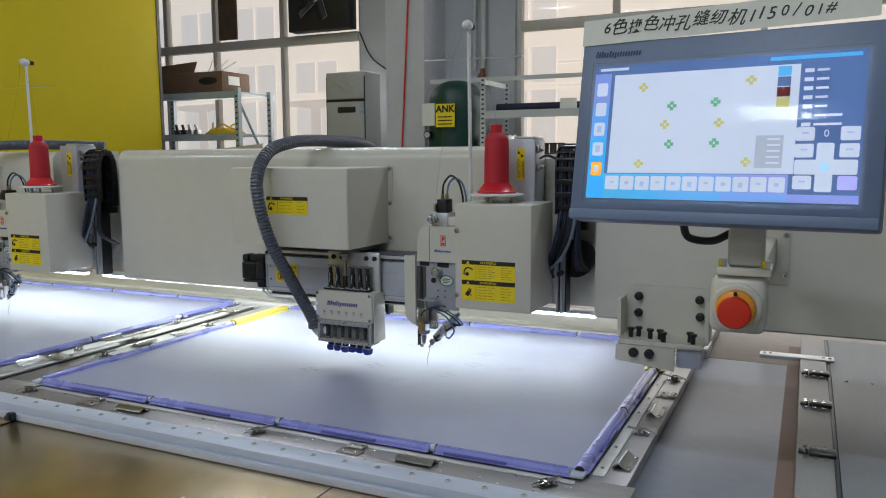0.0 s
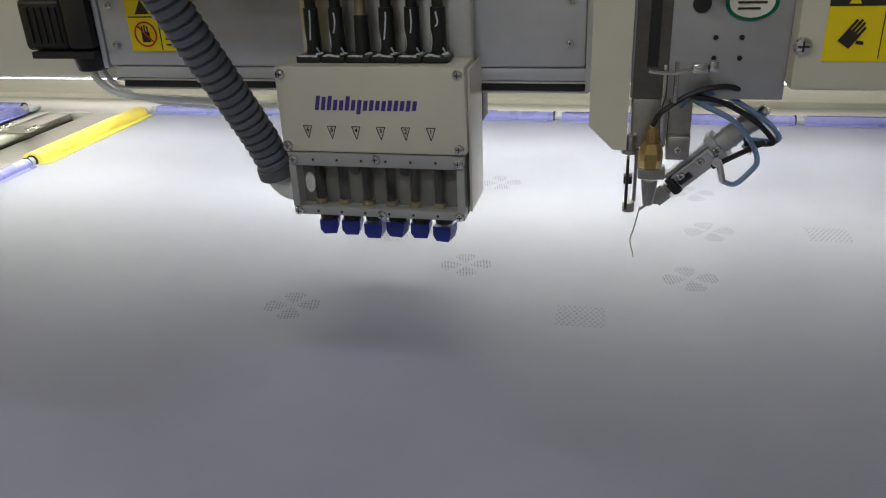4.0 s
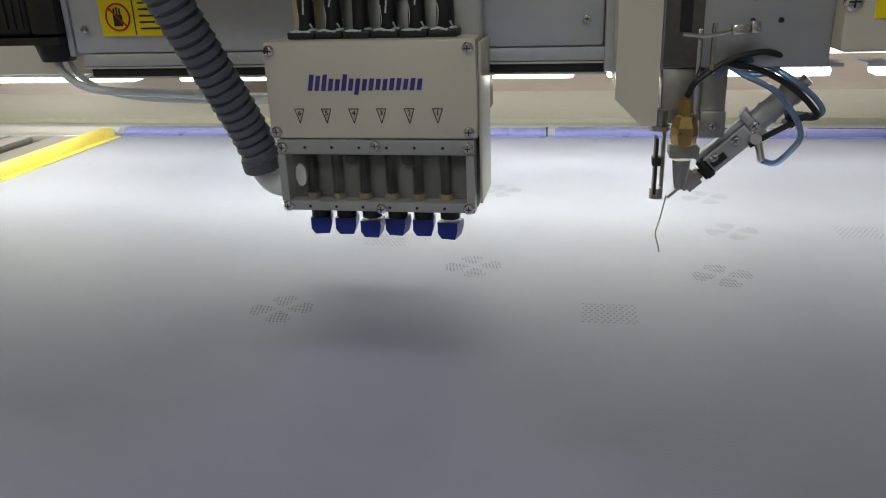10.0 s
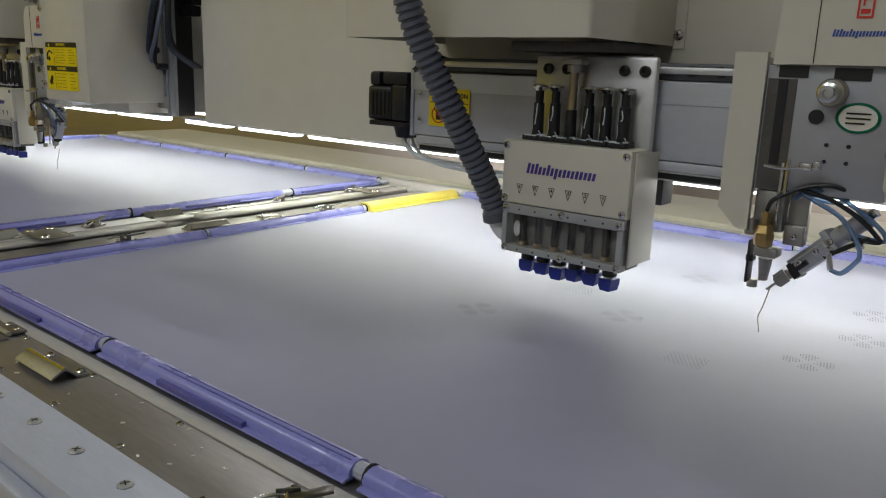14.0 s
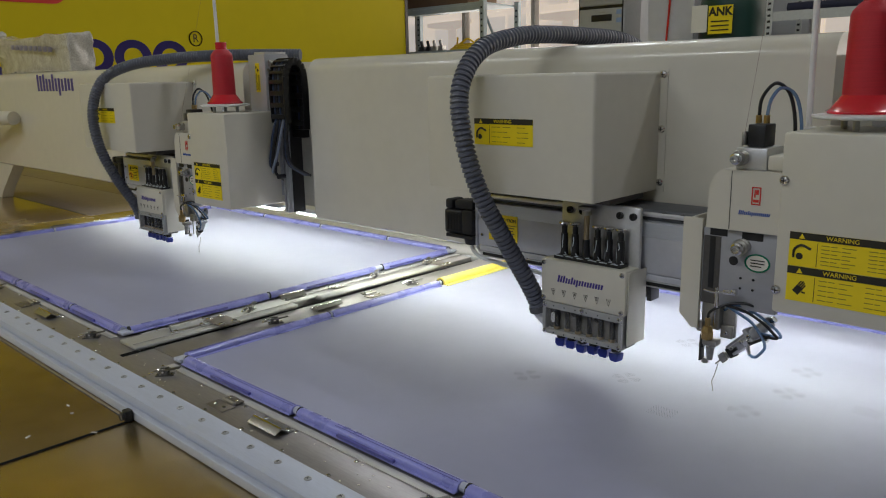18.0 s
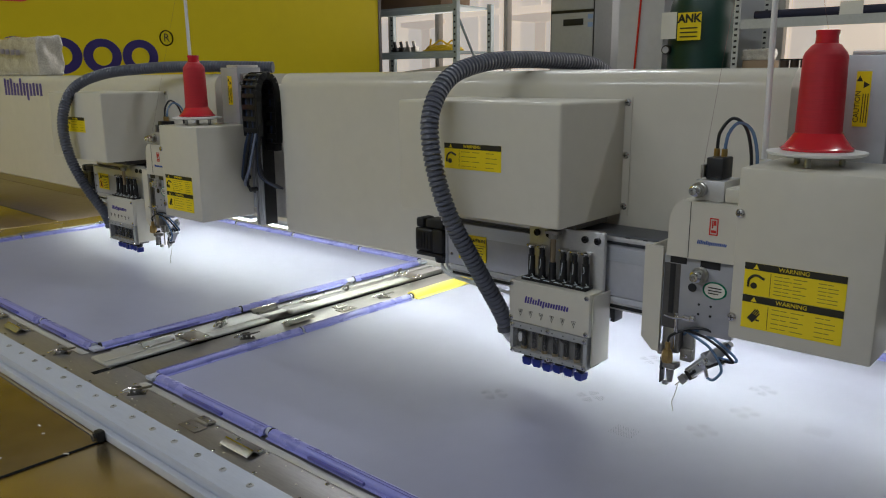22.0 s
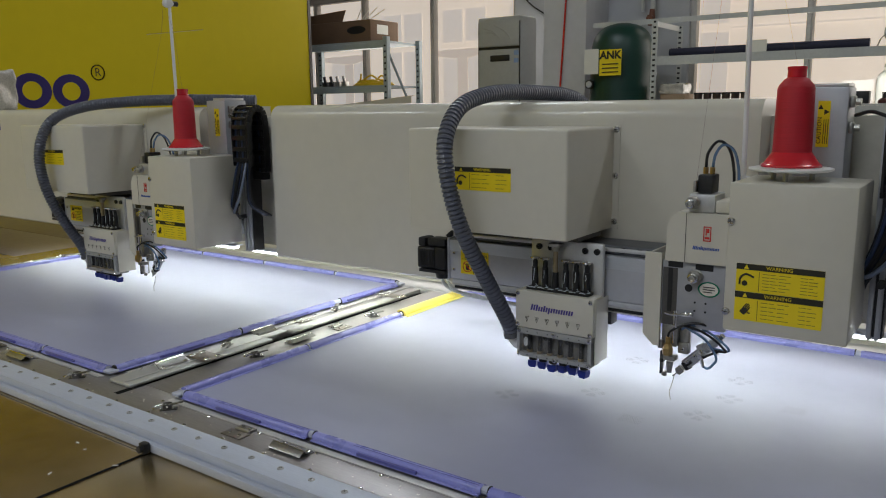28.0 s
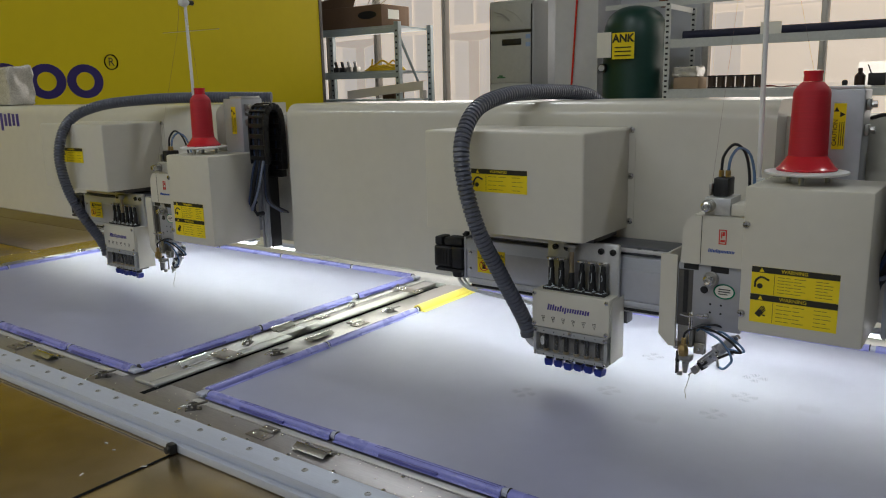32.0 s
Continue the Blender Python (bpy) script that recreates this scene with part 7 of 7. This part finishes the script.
def key(name, u0, u1, v0, v1, mat, lift=0.002, r=0.0022):
    """Screen button with rounded corners."""
    x0, x1, y0, y1 = -SW + 2 * SW * u0 + r, -SW + 2 * SW * u1 - r, SH - 2 * SH * v1 + r, SH - 2 * SH * v0 - r
    out = []
    for cx, cy, a0 in ((x1, y1, 0), (x0, y1, 90), (x0, y0, 180), (x1, y0, 270)):
        out += [(cx + r * math.cos(radians(a0 + 22.5 * i)), cy + r * math.sin(radians(a0 + 22.5 * i))) for i in range(5)]
    return part(name, flat(Shape().prism(out, "z", 0.0013, lift), mm), mat, scr, smooth=False)


for v0, v1, c in ((0.06, 0.30, (0.16, 0.22, 0.48)), (0.30, 0.55, (0.10, 0.26, 0.56)), (0.55, 1.0, (0.05, 0.31, 0.62))):
    on_screen("side_bar", 0.0, 0.07, v0, v1, material("lit_screen_side", c, 0.7, spec=0.05, vary=0.02, scale=3, emit=0.5))
for k, c in enumerate(((0.08, 0.35, 0.60), (0.11, 0.33, 0.60), (0.16, 0.29, 0.58), (0.21, 0.25, 0.55))):
    tone = material("lit_screen_bar", c, 0.7, spec=0.05, vary=0.02, scale=3, emit=0.44)
    on_screen("bottom_bar", 0.07 + 0.175 * k, 0.245 + 0.175 * k, 0.815, 0.945, tone)
    on_screen("status_bar", 0.07 + 0.2325 * k, 0.3025 + 0.2325 * k, 0.945, 1.0, tone)
on_screen("canvas", 0.085, 0.785, 0.075, 0.810, pale_mat)
for k in range(5):
    key("icon", 0.013, 0.058, 0.13 + 0.15 * k, 0.23 + 0.15 * k, orange_mat if k == 4 else screen_mat)
    if k > 1:
        key("icon_sign", 0.026, 0.045, 0.155 + 0.15 * k, 0.205 + 0.15 * k, pale_mat if k == 4 else sign_mat, 0.0024, 0.0010)
for k in range(11):
    key("button", 0.080 + 0.0625 * k, 0.136 + 0.0625 * k, 0.832, 0.934, screen_mat)
    on_screen("button_sign", 0.100 + 0.0625 * k, 0.116 + 0.0625 * k, 0.872, 0.872 + 0.012 * (1 + k % 3), sign_mat, 0.0024)
for k, m_ in enumerate((sky_mat, blue_mat, maroon_mat, olive_mat)):
    on_screen("tile", 0.71, 0.755, 0.085 + 0.07 * k, 0.15 + 0.07 * k, m_, 0.002)
for k in range(7):
    on_screen("text_bar", 0.80, 0.83, 0.11 + 0.06 * k, 0.135 + 0.06 * k, screen_mat, 0.002)
    on_screen("text_bar", 0.84, 0.88 + 0.05 * (k > 4), 0.115 + 0.06 * k, 0.13 + 0.06 * k, screen_mat, 0.002)
on_screen("grey_panel", 0.65, 0.745, 0.55, 0.77, material("lit_screen_grey", (0.36, 0.39, 0.45), 0.7, spec=0.05, emit=0.36), 0.002)
for k in range(5):
    on_screen("text_bar", 0.69, 0.735, 0.57 + 0.04 * k, 0.582 + 0.04 * k, pale_mat, 0.0024)
for u in (0.785, 0.93):
    for v in (0.50, 0.61, 0.82):
        key("button", u, u + 0.062, v, v + 0.09, violet_mat if u > 0.9 and v > 0.8 else screen_mat)
        on_screen("button_sign", u + 0.020, u + 0.042, v + 0.034, v + 0.044, sign_mat, 0.0024)
key("jog_bar", 0.857, 0.913, 0.605, 0.925, pale_mat, 0.0021)
key("jog_bar", 0.787, 0.990, 0.715, 0.812, pale_mat, 0.0023)
key("jog_centre", 0.870, 0.900, 0.735, 0.790, sky_pale, 0.0026, 0.0036)
writing("digit", "0", 0.012, pale_mat, scr, mm @ pose(-SW + 2 * SW * 0.885, SH - 2 * SH * 0.545, 0.002))
on_screen("title_bar", 0.02, 0.14, 0.02, 0.04, pale_mat, 0.002)
on_screen("title_bar", 0.68, 0.98, 0.02, 0.045, sky_mat, 0.002)
for fu, fv, m_ in ((0.209, 0.178, olive_mat), (0.618, 0.166, olive_mat), (0.328, 0.324, green_mat), (0.494, 0.308, green_mat), (0.306, 0.458, olive_mat), (0.512, 0.454, olive_mat), (0.328, 0.60, green_mat), (0.50, 0.596, green_mat), (0.213, 0.742, olive_mat), (0.62, 0.73, olive_mat)):
    on_screen("pattern_mark", fu - 0.018, fu - 0.004, fv - 0.012, fv + 0.012, m_, 0.002)
    on_screen("pattern_mark", fu + 0.004, fu + 0.018, fv - 0.012, fv + 0.012, m_, 0.002)
    on_screen("pattern_mark", fu - 0.007, fu + 0.007, fv - 0.032, fv - 0.008, m_, 0.0021)
    on_screen("pattern_mark", fu - 0.007, fu + 0.007, fv + 0.008, fv + 0.032, m_, 0.0022)
for v in (0.29, 0.42, 0.55):
    on_screen("pattern_line", 0.24, 0.56, v - 0.002, v + 0.002, screen_mat, 0.0019)
glass_front = part("screen_glass", flat(Shape().box(-SW - 0.004, SW + 0.004, -SH - 0.004, SH + 0.004, 0.0030, 0.0038), mm), GLASS, mon, smooth=False)
glass_front.visible_shadow = False
logo(mon, mm @ pose(-0.166, 0.1015, 0.0002), 0.0062, material("navy_print", (0.015, 0.03, 0.13), 0.4), 17, 0.60)
tape = part("paper_strip", flat(Shape().box(-0.184, 0.174, 0.122, 0.157, 0.001, 0.0016), mm @ pose(0, 0, 0, 0, 0, 1)), PAPER, mon, "handwritten paper strip", smooth=False)
# brush-pen strokes: every sign with a slant and size of its own
hand = random.Random(5)
hx = -0.158
for ch, wide in zip("6\u8272\u6362\u8272\u51b2\u5b54\u7f1d\u7eab\u673a1150/01#", (0.014, 0.023, 0.023, 0.023, 0.021, 0.025, 0.023, 0.022, 0.027, 0.011, 0.011, 0.015, 0.016, 0.012, 0.016, 0.010, 0.016)):
    high = (0.024 if ord(ch) > 200 else 0.0215) * hand.uniform(0.9, 1.1)
    slant = Matrix(((1, 0.28, 0, 0), (0, 1, 0, 0), (0, 0, 1, 0), (0, 0, 0, 1)))
    sign_mesh = letters(ch, high * 0.9, bold=0.0001)
    sign_mesh.materials.append(LABEL_INK)
    sign_mesh.transform(slant)
    piece("handwriting", sign_mesh, tape, mm @ pose(hx + wide * 0.46, 0.1392 + hand.uniform(-0.002, 0.002), 0.0020, 0, 0, hand.uniform(-5, 6)))
    hx += wide * 0.93
part("rear_cable", Shape().tube([(0.80, -0.60, 1.31), (0.805, -0.58, 1.288), (0.835, -0.57, 1.283), (0.86, -0.57, 1.295)], 0.0055, 8, 8), BLACK_RUBBER, mon)
arm = thing("monitor_arm", (0.885, -0.6, 1.2), "cream tubular monitor arm reaching out from the beam", "support arm")
part("post", Shape().box(0.862, 0.906, -0.640, -0.596, 1.258, 1.36, 0.006, 3), CREAM, arm)
part("foot", Shape().box(0.850, 0.916, -0.648, -0.588, 1.247, 1.2575, 0.002), CREAM, arm)
for x in (0.857, 0.909):
    part("bolt", Shape().cyl((x, -0.642, 1.258), (x, -0.642, 1.268), 0.006, seg=6), CHROME, arm)
part("boom", Shape().box(0.868, 0.900, -0.585, -0.001, 1.18, 1.235, 0.004), CREAM, arm)
part("beam_flange", Shape().box(0.850, 0.925, -0.004, -0.0005, 1.14, 1.30, 0.001), CREAM, arm)
for z in (1.16, 1.24, 1.288):
    piece("screw", SCREW, arm, facing(0.918, -0.004, z))
est = thing("emergency_stop", (0.876, -0.63, 1.16), "red mushroom emergency stop on an amber ring", "emergency stop")
part("housing", Shape().box(0.842, 0.912, -0.645, -0.5855, 1.170, 1.2465, 0.012, 3), CREAM, est)
part("boss", Shape().rev((0.876, -0.6455, 1.207), (0, -1, 0), [(0.031, 0), (0.031, 0.006), (0.028, 0.008)], 32), CREAM, est)
part("ring", Shape().rev((0.876, -0.654, 1.207), (0, -1, 0), [(0.023, 0), (0.0245, 0.004), (0.023, 0.014), (0.019, 0.016)], 32), ORANGE, est, "amber ring")
part("button", Shape().rev((0.876, -0.6705, 1.205), (0, -1, 0), [(0.015, 0), (0.0195, 0.003), (0.0205, 0.010), (0.0185, 0.013), (0.010, 0.0145)], 32), BUTTON_RED, est, "red mushroom button")
part("dot", Shape().cyl((0.876, -0.664, 1.2275), (0.876, -0.672, 1.2275), 0.0025, seg=8), BLACK, est)

br = thing("sensor_bracket", (0.68, -0.06, 0.96), "cream sensor bracket with black valve knobs", "bracket")
part("back_plate", Shape().prism([(0.605, 1.085), (0.617, 1.122), (0.788, 1.122), (0.780, 1.02), (0.598, 1.02)], "y", -0.016, -0.001), CREAM, br)
part("rib", Shape().box(0.598, 0.606, -0.075, -0.0165, 1.02, 1.10, 0.001), CREAM, br, smooth=False)
part("rib", Shape().box(0.776, 0.784, -0.075, -0.0165, 1.015, 1.115, 0.001), CREAM, br, smooth=False)
part("ledge", Shape().box(0.606, 0.776, -0.100, -0.0165, 1.010, 1.020, 0.001), CREAM, br, smooth=False)
part("front_plate", Shape().prism([(0.602, 1.0095), (0.722, 1.0095), (0.722, 0.962), (0.602, 0.976)], "y", -0.104, -0.096), CREAM, br)
part("clear_block", Shape().box(0.724, 0.772, -0.09, -0.04, 0.968, 1.009, 0.002), CLIP_CLEAR, br, "milky plastic block")
for x, z in ((0.632, 1.099), (0.758, 1.099), (0.632, 1.063), (0.760, 1.063)):
    part("knob", Shape().rev((x, -0.0165, z), (0, -1, 0), [(0.009, 0), (0.009, 0.008), (0.006, 0.01), (0.006, 0.016)], 14), BLACK, br)
for x in (0.628, 0.642, 0.668, 0.688, 0.698, 0.748, 0.756):
    part("knob", Shape().cyl((x, -0.06 - 0.02 * ((x * 100) % 2), 1.0205), (x, -0.06 - 0.02 * ((x * 100) % 2), 1.036), 0.005, seg=10).cyl((x, -0.06 - 0.02 * ((x * 100) % 2), 1.0365), (x, -0.06 - 0.02 * ((x * 100) % 2), 1.041), 0.0075, seg=10), BLACK, br)
for x in (0.640, 0.672):
    part("knob", Shape().rev((x, -0.1045, 0.995), (0, -1, 0), [(0.010, 0), (0.010, 0.006), (0.007, 0.009), (0.007, 0.013)], 14), BLACK, br)

# fixed guide way at the east side of the table
gw = thing("guide_way", (1.0, 0.1, TZ), "steel linear guide way with black wipers beside the table", "guide way")
part("way", Shape().box(0.955, 1.012, -1.35, 0.60, TZ + 0.001, FZ + 0.002, 0.002), GUIDE_STEEL, gw)
# Brown reflection on the table sheet in this gap, painted as a strip.
part("groove", Shape().box(0.926, 0.954, -1.35, 0.60, TZ + 0.001, TZ + 0.004), material("brown_gap_reflection", (0.20, 0.12, 0.08), 0.6), gw, smooth=False)
part("dark_joint", Shape().box(1.0125, 1.019, -1.35, 0.62, TZ + 0.001, FZ - 0.002), BLACK, gw, smooth=False)
part("side_sheet", Shape().box(1.020, 2.3, -1.45, 0.62, TZ + 0.001, FZ - 0.001, 0.001), SIDE_SHEET, gw)
part("cross_tie", Shape().box(0.862, 1.03, 0.36, 0.40, FZ - 0.0045, FZ + 0.004, 0.001), ALU_LIGHT, gw, "pale tie plate")
for sx in (0.872, 0.886, 1.006, 1.020):
    piece("screw", SCREW_MID, gw, pose(sx, 0.38, FZ + 0.004))
for y in (0.22, -0.02, -0.30, -0.62):
    wip = part("wiper", Shape().box(0.974, 1.016, y - 0.017, y + 0.017, FZ + 0.0022, FZ + 0.010, 0.003).box(0.958, 0.9735, y - 0.010, y + 0.010, FZ + 0.0022, FZ + 0.007, 0.002), CHAIN, gw, "black rubber wiper")
    for sx in (0.968, 0.984, 1.000):
        for sy in (-0.026, -0.006, 0.024):
            part("bolt", Shape().cyl((sx, y + sy, FZ + 0.0022), (sx, y + sy, FZ + (0.0122 if sy == -0.006 else 0.0065)), 0.0038, seg=8), CHROME, wip)
for i in range(10):
    piece("screw", SCREW_SMALL, gw, pose(1.05 + 0.05 * i, 0.20, FZ - 0.001))
# wrapped parcel lying on the beam
PARCEL_INK = material("faded_violet_print", (0.22, 0.20, 0.28), 0.5)
pk = thing("wrapped_parcel", (-3.1, 0.17, BZ1), "parcel in crumpled clear plastic film lying on the beam", "parcel")
g = Shape().box(-3.37, -2.56, 0.09, 0.19, BZ1 + 0.001, BZ1 + 0.150, 0.012, 3)
bmesh.ops.subdivide_edges(g.bm, edges=list(g.bm.edges), cuts=7, use_grid_fill=True)
for v in g.bm.verts:
    if v.co.z > BZ1 + 0.01:
        v.co += 0.014 * noise.noise_vector(v.co * 16) + 0.006 * noise.noise_vector(v.co * 45)
        v.co.z += 0.05 * max(0.0, -3.22 - v.co.x) * (v.co.z - BZ1) / 0.05
part("film", g, WRAP, pk)
for k in range(9):
    part("printed_band", Shape().box(-3.15 + 0.052 * k, -3.112 + 0.052 * k, 0.0765, 0.0785, BZ1 + 0.104 - 0.003 * k, BZ1 + 0.124 - 0.003 * k, 0.0008), PARCEL_INK, pk, "faint violet print")
part("brown_core", Shape().box(-3.12, -2.58, 0.100, 0.180, BZ1 + 0.003, BZ1 + 0.055), CARDBOARD, pk, "brown board inside the film", smooth=False)
part("film_tail", Shape().tube([(-3.36, 0.14, BZ1 + 0.12), (-3.40, 0.14, BZ1 + 0.14), (-3.42, 0.13, BZ1 + 0.165), (-3.40, 0.13, BZ1 + 0.185)], 0.018, 8, 4), WRAP, pk)
# side tube at the west end
solo("support_tube", Shape().cyl((-2.9, -0.03, 1.245), (-3.9, -0.30, 1.245), 0.028, seg=20), CREAM, (-3.3, -0.14, 1.22), "cream round support tube fixed to the beam", "tube")
